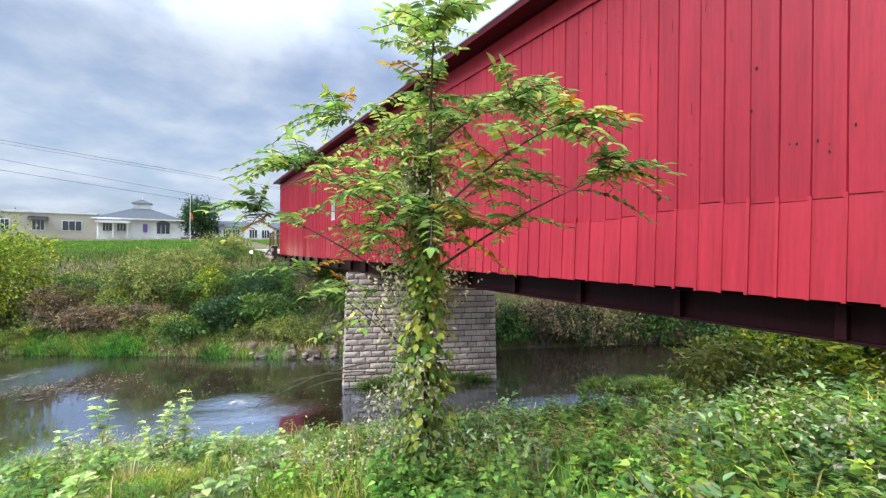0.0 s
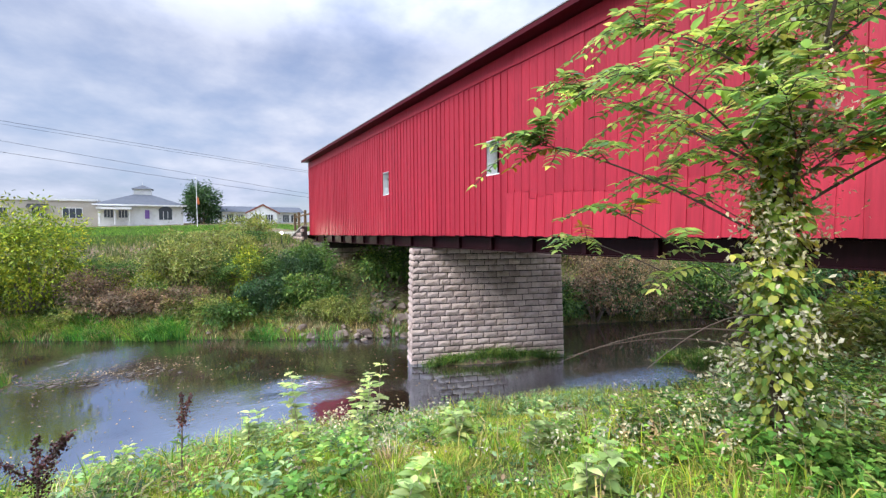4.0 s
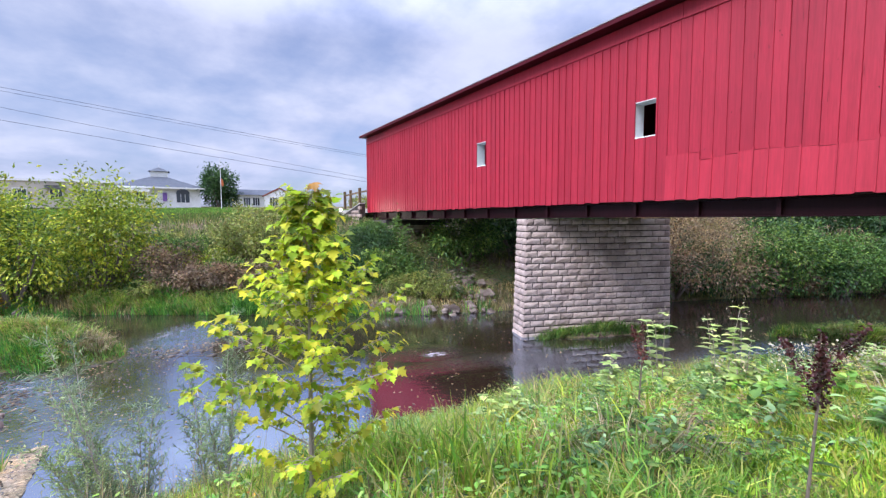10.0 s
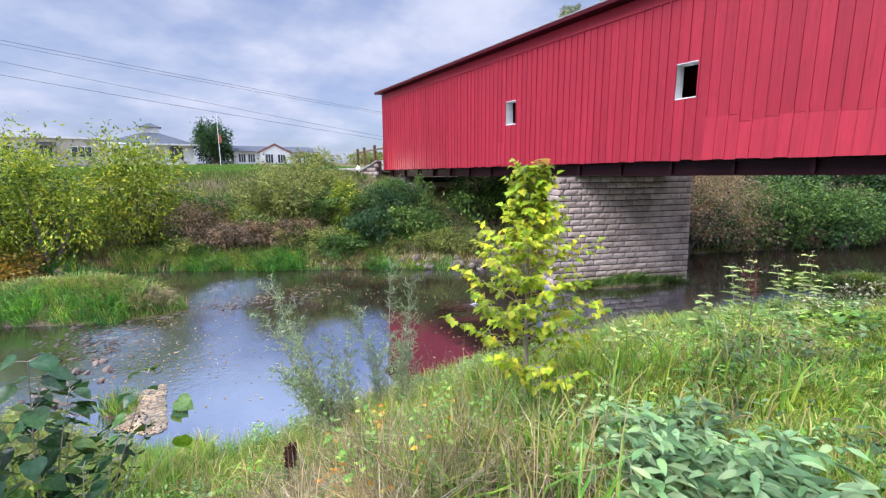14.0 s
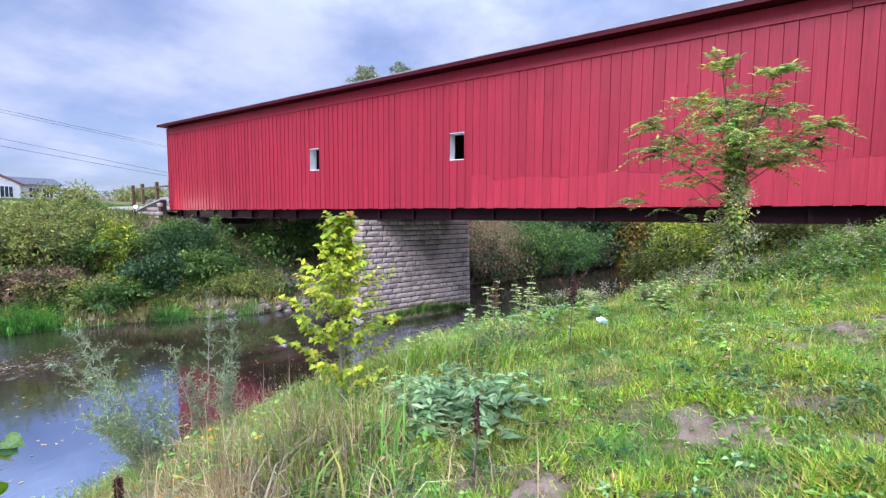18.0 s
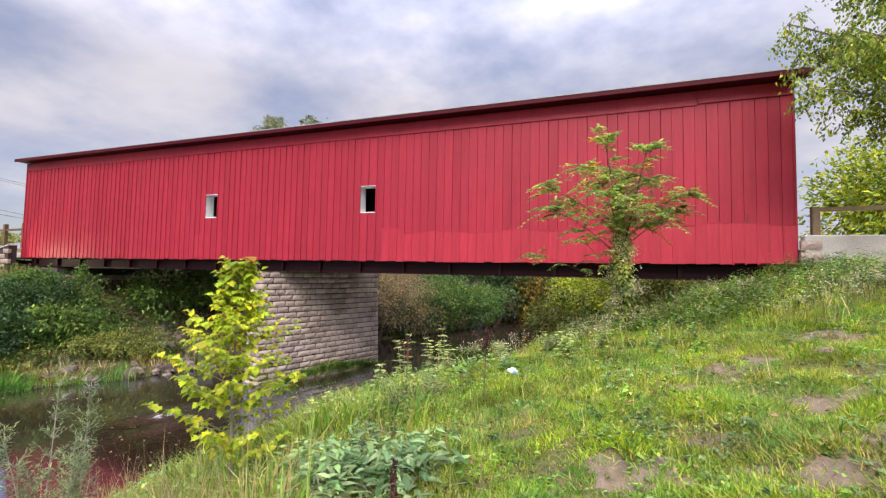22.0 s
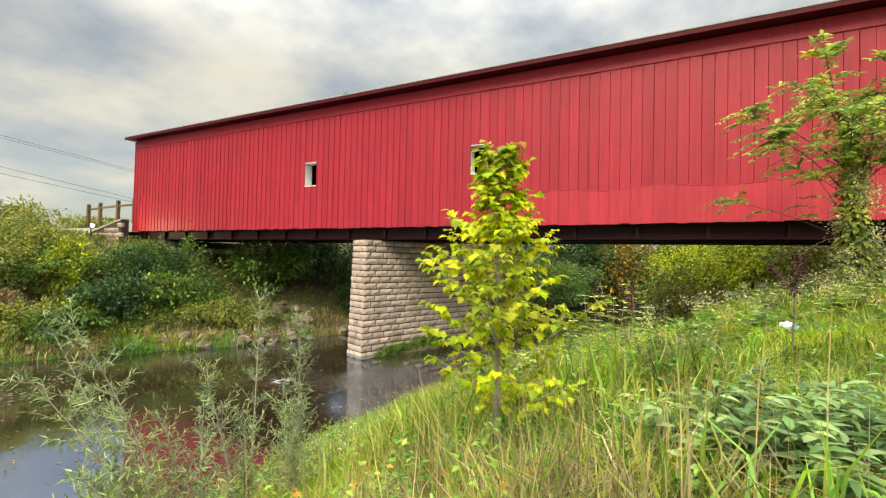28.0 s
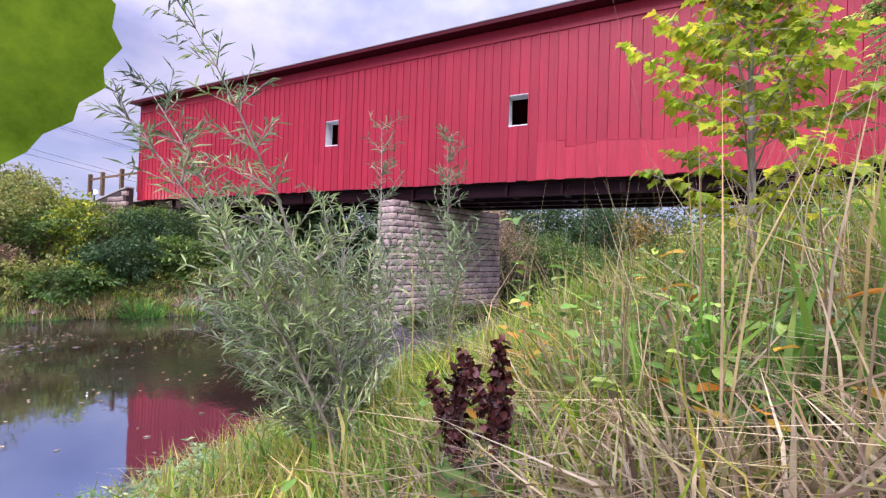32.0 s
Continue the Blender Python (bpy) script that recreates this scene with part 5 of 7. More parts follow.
# two tall trees whose crowns rise over the roof
for x, y, top in ((2.6, 16.0, 17.55), (7.0, 16.0, 17.0)):
    z = float(height(x, y)) - 0.1
    tall = thing("tall_tree", "tall green tree whose rounded top shows over the bridge roof", "tree", (x, y, z), "trees behind the roof")
    part("trunk", Shape().tube([(0, 0, 0), (0.1, 0, 6), (0, 0, top - z - 1.5)], [0.28, 0.2, 0.06], 8), BARK, tall)
    ps, ds = [], []
    for i, (cx, cy, cz, r) in enumerate(((0.0, 0.0, -1.0, 1.0), (-0.9, 0.2, -1.9, 1.2), (1.0, -0.2, -1.8, 1.2), (0.0, 0.3, -3.2, 2.0), (-1.4, 0.0, -4.6, 1.9), (1.4, 0.2, -4.6, 1.9))):
        p, d = cloud(FR, 1300, (cx, cy, top - z + cz), (r * 0.85, r * 0.85, r * 0.8), 26)
        ps.append(p)
        ds.append(d)
    p, d = np.concatenate(ps), np.concatenate(ds)
    part("crown", leaf_mesh("crown", p, d + 0.8 * ball(FR, len(p)), ball(FR, len(p)) + np.array([0, 0, 1.0]), FR.uniform(0.12, 0.24, len(p)), FR.uniform(0.08, 0.14, len(p))), G_HAZED, tall)

# brush along the stream behind the bridge
BR = np.random.default_rng(55)
for i in range(22):
    y = 5.5 + i * 1.25
    mat, lab = ((G_DARK, "dark green bush above the stream"), (G_BROWN, "brown autumn bush above the stream"), (G_MID, "green bush above the stream"))[(0, 0, 1, 2, 0, 1)[i % 6]]
    shrub(BR, (float(far_edge(y)) - BR.uniform(0.1, 1.3), y), BR.uniform(2.6, 3.8), BR.uniform(1.8, 3.4), mat, 3200, 0.12, "shrub", lab, 5)
for i in range(16):
    y = 6.5 + i * 1.5
    mat, lab = ((G_OLIVE, "olive bush on the near bank behind the bridge"), (G_YEL, "yellow-green bush on the near bank behind the bridge"), (G_DARK, "dark bush on the near bank behind the bridge"))[i % 3]
    shrub(BR, (float(near_edge(y)) + BR.uniform(3.2, 6.0), y), BR.uniform(2.4, 3.6), BR.uniform(1.4, 2.6), mat, 3000, 0.13, "shrub", lab, 5)

def waver(x, y, ph=0.0):
    """A smooth uneven field between about -1 and 1."""
    return (np.sin(x * 2.1 + 1.3 * np.sin(y * 1.7 + ph)) + np.sin(y * 2.7 + 1.1 * np.sin(x * 2.3 - ph) + 1.0) + 0.7 * np.sin(x * 6.3 + 1.9 * np.sin(y * 5.1 + ph)) + 0.6 * np.sin(y * 8.9 + 1.5 * np.sin(x * 7.7 + ph))) / 3.0


# ---- grasses of the far bank and the islands ----
NR = np.random.default_rng(5)
far_v = lambda x, y: far_edge(y) - x
lawn = leaf_mat("lawn_grass", (0.10, 0.23, 0.03), (0.15, 0.30, 0.04), (0.21, 0.34, 0.06))
FQ = np.random.default_rng(63)
fy = FQ.uniform(-24, 4, 26000)
fy = fy[FQ.uniform(0, 1, len(fy)) < np.where((fy > -5) & (fy < 4), 0.07, 0.85) * np.where(np.sin(fy * 1.3 + 1.5 * np.sin(fy * 0.6)) > -0.2, 1.0, 0.2)]
fv_ = FQ.uniform(0, 1, len(fy)) ** 1.4 * (1.1 + 0.8 * np.sin(fy * 0.9 + 1.0)) - 0.12
fx = far_edge(fy) - fv_ / 0.86
fp = np.stack([fx, fy, height(fx, fy) - 0.03], 1)
clumpy = np.clip(0.55 + 0.45 * np.sin(fy * 1.3 + 1.5 * np.sin(fy * 0.6)), 0.15, 1)
fa = FQ.uniform(0, 6.28, len(fy))
fl_ = np.stack([np.cos(fa), np.sin(fa)], 1) * FQ.uniform(0.1, 0.7, (len(fy), 1))
solid("bank_reeds", blade_mesh("bank_reeds", fp, fl_, (0.30 + 0.55 * clumpy) * FQ.uniform(0.5, 1.15, len(fy)), FQ.uniform(0.018, 0.045, len(fy)), FQ), GRASS_LUSH, "lush green reedy grass along the far bank", "grass", "", "stuff")
meadow("bank_straw", NR, 90000, (-6, 16, -22, 4, lambda x, y: np.clip((far_v(x, y) + 0.1) * 4, 0, 1) * np.clip(1.25 - far_v(x, y) / 7, 0.2, 1) * (np.sin(y * 0.9 + 2.0 * np.sin(x * 0.7 + y * 0.5)) > 0.1)), lambda x, y: 0.38 + 0 * x, 0.026, GRASS_DRY, "straw-coloured dry grass on the far bank", 0.7)
meadow("bank_grass", NR, 45000, (-14, 14, -30, 0, lambda x, y: np.clip((far_v(x, y) - 1.0), 0, 1)), lambda x, y: 0.42 + 0 * x, 0.04, GRASS_FAR, "rough olive grass on the far slope", 0.6)
meadow("lawn", NR, 60000, (-62, -9, -40, 10, lambda x, y: np.clip((far_v(x, y) - 10) / 4, 0, 1) * np.where((y > 0.2) & (y < 4.4), 0, 1)), lambda x, y: 0.28 + 0 * x, 0.12, lawn, "mown green lawn rising towards the hall", 0.4, "grass", True)


meadow("stream_sedge", NR, 16000, (8, 40, 4.5, 28, lambda x, y: np.clip(1.4 - np.abs(np.maximum(far_v(x, y), x - near_edge(y)) - 0.5), 0, 1)), lambda x, y: 0.34 + 0 * x, 0.045, G_DARK, "dark sedge along the stream behind the bridge", 0.8)
meadow("stream_grass", NR, 18000, (8, 40, 4.5, 30, lambda x, y: np.clip(np.maximum(far_v(x, y), x - near_edge(y)) * 3, 0, 1)), lambda x, y: 0.4 + 0 * x, 0.04, G_OLIVE, "rough grass on the banks behind the bridge", 0.7)


def on_island(x, y):
    return np.where((height(x, y) > WATER_Z + 0.04) & (x > far_edge(y) + 0.8) & (x < near_edge(y) - 0.6), 1.0, 0.0)


meadow("island_lush", NR, 34000, (6, 20, -23, -8, lambda x, y: on_island(x, y) * (waver(x * 0.5, y * 0.5, 2.2) > -0.1)), lambda x, y: 0.42 + 0 * x, 0.03, GRASS_LUSH, "lush green grass on the low river island", 0.9, "grass", True)
meadow("island_grass", NR, 60000, (6, 20, -23, -8, lambda x, y: on_island(x, y)), lambda x, y: 0.46 + 0 * x, 0.028, GRASS_ISLE, "bright yellow-green grass on the low river island", 0.7, "grass", True)
isle = lambda n, u0, u1, v0, v1: [(9.8 + 0.5 * u - 0.866 * v, -17.1 + 0.866 * u + 0.5 * v, NR.uniform(0.7, 1.3)) for u, v in zip(NR.uniform(u0, u1, n), NR.uniform(v0, v1, n))]
ISLE_TUFTS = (("island_hummocks", isle(26, -2.6, 3.0, -0.5, 0.6), GRASS_ISLE, 0.62, "bright yellow-green hummocks of grass on the river island"), ("island_sedge", isle(26, -2.6, 2.6, -1.1, -0.5), GRASS_LUSH, 0.52, "lush green sedge along the island's edge"), ("island_seed_grass", isle(9, 2.6, 3.5, -0.5, 0.5) + isle(12, -2.5, -0.6, 0.2, 0.9), GRASS_DEAD, 0.60, "pinkish dry seed grass on the river island"))
meadow("pier_grass", NR, 60000, (17, 27, -3, 12, lambda x, y: on_island(x, y)), lambda x, y: 0.34 + 0 * x, 0.026, GRASS_PIER, "dark green grass on the low islands by the pier", 0.7, "grass", True)
meadow("island_straw", NR, 26000, (6, 27, -23, 12, lambda x, y: on_island(x, y) * (np.sin(x * 2.2 + y * 1.4) > 0.72) * np.where((np.abs(y - 2) < 4.2), 0.0, 1.0)), lambda x, y: 0.45 + 0 * x, 0.018, GRASS_DRY, "dry reddish straw on the low river islands", 0.8)

# ---- near bank: grasses ----


def bank(x, y):
    return np.clip((x - near_edge(y) + 0.1) * 3, 0, 1)


WORN = ((31.65, -8.25, 0.62), (32.1, -7.75, 0.45), (32.2, -9.5, 0.46), (32.6, -9.4, 0.4), (33.25, -6.4, 0.6), (30.3, -11.1, 0.45), (31.5, -11.1, 0.45), (31.6, -8.7, 0.3), (30.45, -11.15, 0.36), (31.3, -11.05, 0.28), (33.3, -6.3, 0.55), (33.7, -6.7, 0.40), (29.4, -12.2, 0.36), (31.0, -9.1, 0.42), (29.85, -12.4, 0.28), (30.95, -10.5, 0.26), (30.15, -10.8, 0.32), (32.9, -7.6, 0.30), (29.9, -13.4, 0.4), (31.9, -10.6, 0.35))


def worn(x, y):
    """Where feet have worn the grass: ragged patches along the path."""
    out = 0 * x
    for cx, cy, r in WORN:
        d = np.hypot((x - cx) / 1.35, y - cy) / (0.60 * r) + 0.6 * waver(x * 2.2, y * 2.2, cx) + 0.55 * waver(x * 6.5, y * 6.5, cy)
        out = np.maximum(out, np.clip(1.35 - d * 0.95, 0, 1))
    trail = np.exp(-(((x - 31.6) - 0.45 * (y + 9)) / 1.5) ** 2)
    return np.maximum(out, np.clip(waver(x, y, 2.0) * 0.9 - 0.45, 0, 0.35) * trail)


def rough(x, y):
    """How wild the growth is: one at the water's edge, none on the trodden path."""
    return np.clip((28.9 - 0.30 * (y + 10) * (y > -10) - x) / 2.2, 0, 1)


GRASS_GREEN = leaf_mat("fresh_verge_grass", (0.090, 0.215, 0.020), (0.165, 0.335, 0.030), (0.265, 0.440, 0.042), (0.405, 0.510, 0.064), drift=(0.48, 0.40, 0.13))
meadow("short_grass", NR, 410000, (26.5, 36.5, -15.6, -2.2, lambda x, y: bank(x, y) * (1 - 0.86 * worn(x, y)) * np.clip(0.75 + 0.5 * waver(x * 1.4, y * 1.4, 0.7), 0.3, 1)), lambda x, y: 0.10 + 0.13 * rough(x, y) + 0.03 * waver(x, y, 4.0), 0.013, GRASS, "short green grass on the near bank and path", 1.35, "grass", True)
meadow("path_turf", NR, 300000, (28.2, 34.6, -13.9, -5.0, lambda x, y: (1 - 0.92 * worn(x, y)) * np.clip(0.45 + 1.2 * waver(x * 2.6, y * 2.6, 1.9), 0.12, 1)), lambda x, y: 0.095 + 0.05 * np.clip(waver(x * 2.6, y * 2.6, 1.9), 0, 1), 0.017, GRASS, "dense low tufts of turf along the path", 1.5, "grass", True)
meadow("verge_turf", NR, 70000, (25.5, 44, -21, 1.0, lambda x, y: bank(x, y) * (1 - (x > 26.5) * (x < 36.5) * (y > -15.6) * (y < -2.2))), lambda x, y: 0.12 + 0 * x, 0.022, GRASS, "short turf at the edges of the near bank", 0.9, "grass", True)
meadow("meadow_grass", NR, 100000, (19, 47, -26, 6, lambda x, y: bank(x, y) * (0.05 + 0.95 * rough(x, y))), lambda x, y: 0.13 + 0.27 * rough(x, y), 0.011, GRASS, "long green meadow grass on the near bank", 0.8)
meadow("tall_grass", NR, 42000, (19, 30, -26, 4, lambda x, y: bank(x, y) * rough(x, y) * (np.sin(x * 1.3 + 2 * np.sin(y * 0.8)) > -0.2)), lambda x, y: 0.46 + 0 * x, 0.016, GRASS, "tall green grass by the water's edge", 0.75)
meadow("dry_grass", NR, 60000, (19, 33, -26, 4, lambda x, y: bank(x, y) * np.clip(rough(x, y) + 0.04, 0, 1) * (np.sin(x * 1.1 + 1.7 * np.sin(y * 1.1 + 1.0)) > -0.1)), lambda x, y: 0.36 + 0.12 * np.sin(x + y) ** 2, 0.008, GRASS_DRY, "straw-coloured dry grass among the green", 1.3)


def ground_z(x, y):
    """The ground sheet's own height, between its grid points."""
    i, j = np.clip(np.searchsorted(gx, x) - 1, 0, len(gx) - 2), np.clip(np.searchsorted(gy, y) - 1, 0, len(gy) - 2)
    u, v = (x - gx[i]) / (gx[i + 1] - gx[i]), (y - gy[j]) / (gy[j + 1] - gy[j])
    z = gv[:, 2].reshape(len(gx), len(gy))
    return z[i, j] * (1 - u) * (1 - v) + z[i + 1, j] * u * (1 - v) + z[i, j + 1] * (1 - u) * v + z[i + 1, j + 1] * u * v


ex, ey = np.meshgrid(np.arange(28.2, 35.0, 0.05), np.arange(-14.2, -4.8, 0.05), indexing="ij")
ew = worn(ex, ey)
ez = ground_z(ex, ey) + 0.012 + 0.012 * np.clip(waver(ex * 4, ey * 4, 1.0), -1, 1) - 0.05 * np.clip((0.75 - ew) / 0.3, 0, 1)
en = ex.shape[1]
ei = (np.arange(ex.shape[0] - 1)[:, None] * en + np.arange(en - 1)[None])
ei = ei[(ew[:-1, :-1] > 0.45) | (ew[1:, 1:] > 0.45)]
solid("bare_earth", mesh_np("bare_earth", np.stack([ex, ey, ez], -1).reshape(-1, 3), np.stack([ei, ei + en, ei + en + 1, ei + 1], 1), smooth=True), EARTH, "patches of bare trodden earth along the path", "ground", "", "stuff")

# ---- near bank: weeds ----


def weeds(name, rng, spots, tall, leaf, slim, mat, label, per=16, spread=0.35, upright=0.3, simple=False):
    """Leafy herbs: each spot is a stem with leaves all the way up."""
    n = len(spots)
    h = tall * rng.uniform(0.6, 1.25, n)
    lean = rng.normal(0, 0.16, (n, 2))
    k = rng.uniform(0.12, 1.0, (n, per))
    top = np.concatenate([lean * h[:, None], h[:, None]], 1)
    base = np.stack([spots[:, 0], spots[:, 1], height(spots[:, 0], spots[:, 1]) - 0.02], 1)
    p = base[:, None] + top[:, None] * k[..., None]
    a = rng.uniform(0, 6.28, (n, per))
    d = np.stack([np.cos(a), np.sin(a), upright + 0 * a + rng.normal(0, 0.25, (n, per))], -1)
    size = leaf * (1.25 - 0.7 * k) * rng.uniform(0.7, 1.2, (n, per))
    off = d * spread * size[..., None]
    p, d, size = (p + off).reshape(-1, 3), d.reshape(-1, 3), size.ravel()
    nn = np.tile([[0.0, 0.0, 1.0]], (len(p), 1)) + 0.35 * ball(rng, len(p))
    return solid(name, (leaf_mesh if simple else broad_mesh)(name, p, d, nn, size, size * slim, 0.12, 0.3), mat, label, "plants", "", "stuff")


def scatter(rng, n, x0, x1, y0, y1, test):
    x, y = rng.uniform(x0, x1, n), rng.uniform(y0, y1, n)
    ok = rng.uniform(0, 1, n) < test(x, y)
    return np.stack([x[ok], y[ok]], 1)


PR = np.random.default_rng(17)


def tussocks(name, rng, spots, count, tall, wide, mat, label, spread=0.16):
    """Dense clumps of arching blades that lean out from each clump's heart."""
    p, ln, t = [], [], []
    for x, y, k in spots:
        n = int(count * k)
        a, r = rng.uniform(0, 6.28, n), np.sqrt(rng.uniform(0, 1, n))
        px, py = x + np.cos(a) * r * spread * k * 1.4, y + np.sin(a) * r * spread * k
        p.append(np.stack([px, py, height(px, py) - 0.02], 1))
        out = (0.25 + 0.95 * r)[:, None] * np.stack([np.cos(a), np.sin(a)], 1) + rng.normal(0, 0.22, (n, 2))
        ln.append(out)
        t.append(tall * k * rng.uniform(0.55, 1.15, n))
    p, ln, t = np.concatenate(p), np.concatenate(ln), np.concatenate(t)
    return solid(name, blade_mesh(name, p, ln, t, wide * rng.uniform(0.6, 1.4, len(p)), rng), mat, label, "grass", "", "stuff")


clump = lambda x, y, ph: np.clip(np.sin(x * 1.5 + 1.3 * np.sin(y * 0.9 + ph)) * np.sin(y * 1.2 + ph) * 2.5, 0, 1)
G_LIME = leaf_mat("fresh_green_leaves", (0.100, 0.250, 0.040), (0.160, 0.350, 0.054), (0.260, 0.450, 0.077), (0.380, 0.490, 0.112))
nettle_at = scatter(PR, 1300, 22, 34, -9.5, -1.2, lambda x, y: bank(x, y) * clump(x, y, 0.4) * np.clip((32.4 + 0.45 * (y + 6) - x) / 1.5, 0, 1))
share = waver(nettle_at[:, 0] * 0.9, nettle_at[:, 1] * 0.9, 3.3)
weeds("nettles", PR, nettle_at[share < -0.1], 0.40, 0.105, 0.5, G_MID, "nettle-like green weeds on the near bank")
weeds("pale_nettles", PR, nettle_at[(share >= -0.1) & (share < 0.22)], 0.34, 0.115, 0.45, G_WEED, "blue-green nettle-like weeds on the near bank")
weeds("fresh_nettles", PR, nettle_at[share >= 0.22], 0.28, 0.10, 0.6, G_LIME, "fresh light green weeds on the near bank")
weeds("clover", PR, scatter(PR, 9000, 25, 36, -15, -1, lambda x, y: bank(x, y) * clump(x, y, 2.1) * (1 - worn(x, y)) * np.clip((31.2 - x + 0.3 * (y + 10)) / 1.5, 0.12, 1)), 0.14, 0.045, 0.8, G_LIME, "low round-leaved clover in the grass", 8, simple=True)
weeds("bank_weeds", PR, scatter(PR, 2600, 20, 27, -16, 0, lambda x, y: bank(x, y) * clump(x, y, 3.7)), 0.38, 0.09, 0.45, G_WEED, "blue-green leafy weeds by the water", 16, simple=True)
weeds("mugwort", PR, scatter(PR, 420, 27.3, 29.2, -12.4, -10.4, lambda x, y: np.exp(-(((x - 28.25) / 0.5) ** 2 + ((y + 11.4) / 0.38) ** 2))), 0.42, 0.15, 0.36, G_WEED, "patch of blue-green leafy weeds beside the path", 16)
tuft = lambda x, y, ph: np.clip(np.sin(x * 2.3 + 1.5 * np.sin(y * 1.7 + ph)) * np.sin(y * 2.1 + ph) * 3.0, 0, 1)
weeds("hedge_weeds", PR, scatter(PR, 600, 29, 36.5, -4.7, -0.4, lambda x, y: tuft(x, y, 1.4)), 0.46, 0.105, 0.55, G_BUSH, "fresh green weeds below the bridge", 16)
weeds("hedge_nettles", PR, scatter(PR, 420, 29, 36.5, -4.7, -0.4, lambda x, y: tuft(x, y, 3.3)), 0.50, 0.125, 0.42, G_WEED, "blue-green nettles below the bridge", 16, 0.35, 0.6)
weeds("hedge_leaves", PR, scatter(PR, 1300, 29, 36.5, -4.7, -0.4, lambda x, y: tuft(x, y, 5.0)), 0.36, 0.10, 0.8, G_LIME, "round-leaved green undergrowth below the bridge", 18, 0.6, 0.2, True)
meadow("bent_stems", PR, 260, (29.5, 36.5, -5.8, -0.8, lambda x, y: 0.3 + 0.7 * tuft(x, y, 0.6)), lambda x, y: 0.60 + 0 * x, 0.014, GRASS_DRY, "pale bent stems among the weeds", 1.3)
weeds("hedge_dead_weeds", PR, scatter(PR, 420, 29.5, 36.5, -5.2, -0.6, lambda x, y: np.clip(waver(x * 0.7, y * 0.7, 2.0) * 2.2, 0, 1)), 0.52, 0.075, 0.35, G_TAN, "withered tan stems and leaves below the bridge", 20, simple=True)
weeds("hedge_lime", PR, scatter(PR, 520, 29.2, 36.5, -5.4, -0.6, lambda x, y: np.clip(waver(x * 0.8, y * 0.8, 5.2) * 2.0, 0, 1)), 0.40, 0.085, 0.6, G_LIME, "light green leafy weeds below the bridge", 16, simple=True)
weeds("bramble", PR, scatter(PR, 520, 29.5, 36.5, -4.7, -0.6, lambda x, y: clump(x, y, 4.2) + 0.08), 0.50, 0.095, 0.7, G_BUSH, "dark green bramble tangle below the bridge", 26, simple=True)
weeds("goldenrod", PR, scatter(PR, 330, 29.5, 36.5, -4.7, -0.8, lambda x, y: clump(x, y, 5.6)), 0.50, 0.085, 0.24, G_BUSH, "olive goldenrod stems below the bridge", 30, simple=True)
weeds("yellow_weeds", PR, scatter(PR, 160, 29.5, 36.5, -4.7, -0.8, lambda x, y: clump(x, y, 2.6)), 0.55, 0.07, 0.4, G_YEL, "yellowing weeds below the bridge", 20)
meadow("hedge_grass", PR, 9000, (28.5, 36.8, -6.0, -0.3, lambda x, y: 0.35 + 0.65 * clump(x, y, 3.0)), lambda x, y: 0.40 + 0 * x, 0.012, GRASS, "tall arching grass among the weeds", 0.9)
meadow("hedge_straw", PR, 3500, (28.5, 36.8, -5.6, -0.3, lambda x, y: clump(x, y, 0.3)), lambda x, y: 0.50 + 0 * x, 0.007, GRASS_DRY, "bare straw stems among the weeds", 0.8)
weeds("south_weeds", PR, scatter(PR, 1400, 18, 27, -21, -14.8, lambda x, y: bank(x, y) * (0.3 + 0.7 * clump(x, y, 1.0))), 0.55, 0.10, 0.5, G_OLIVE, "olive green weeds on the bank downstream", 18, simple=True)

weeds("shore_weeds", PR, scatter(PR, 900, 18.8, 23.2, -17.6, -14.5, lambda x, y: bank(x, y)), 0.6, 0.09, 0.4, G_OLIVE, "olive weeds crowding the small bay", 16, simple=True)
weeds("slope_weeds", PR, scatter(PR, 2600, 24.5, 30.5, -15.5, -5.5, lambda x, y: np.clip(clump(x, y, 2.9) + 0.10, 0, 1) * rough(x, y)), 0.36, 0.085, 0.42, G_LIME, "leafy green weeds on the slope", 12)

weeds("plantain", PR, scatter(PR, 5200, 27.5, 36.5, -14.5, -3.5, lambda x, y: np.clip(waver(x * 0.8, y * 0.8, 5.0) * 1.6, 0.08, 1) * (1 - 0.8 * worn(x, y)) * (1 - rough(x, y))), 0.07, 0.075, 0.5, G_LIME, "low broad-leaved plantain and clover in the path", 7, 0.5, 0.15, True)
meadow("verge_grass", PR, 60000, (28, 37, -11, -2.2, lambda x, y: np.exp(-(((x - 31.2) - 0.62 * (y + 5.5)) / 1.0) ** 2)), lambda x, y: 0.17 + 0.05 * waver(x, y, 1.0), 0.013, GRASS_GREEN, "bright green grass along the edge of the path", 0.9)
meadow("matted_straw", PR, 70000, (24.0, 30.0, -14.8, -9.5, lambda x, y: bank(x, y) * np.clip(0.25 + waver(x * 0.7, y * 0.7, 3.0) * 1.6, 0.03, 1) * np.exp(-(((x - 26.4) / 1.6) ** 2 + ((y + 12.7) / 1.5) ** 2)) * (1 - 0.85 * np.exp(-(((x - 25.2) / 0.9) ** 2 + ((y + 11.7) / 0.9) ** 2)))), lambda x, y: 0.36 + 0 * x, 0.010, GRASS_DEAD, "matted dead brown stems on the slope", 1.8)
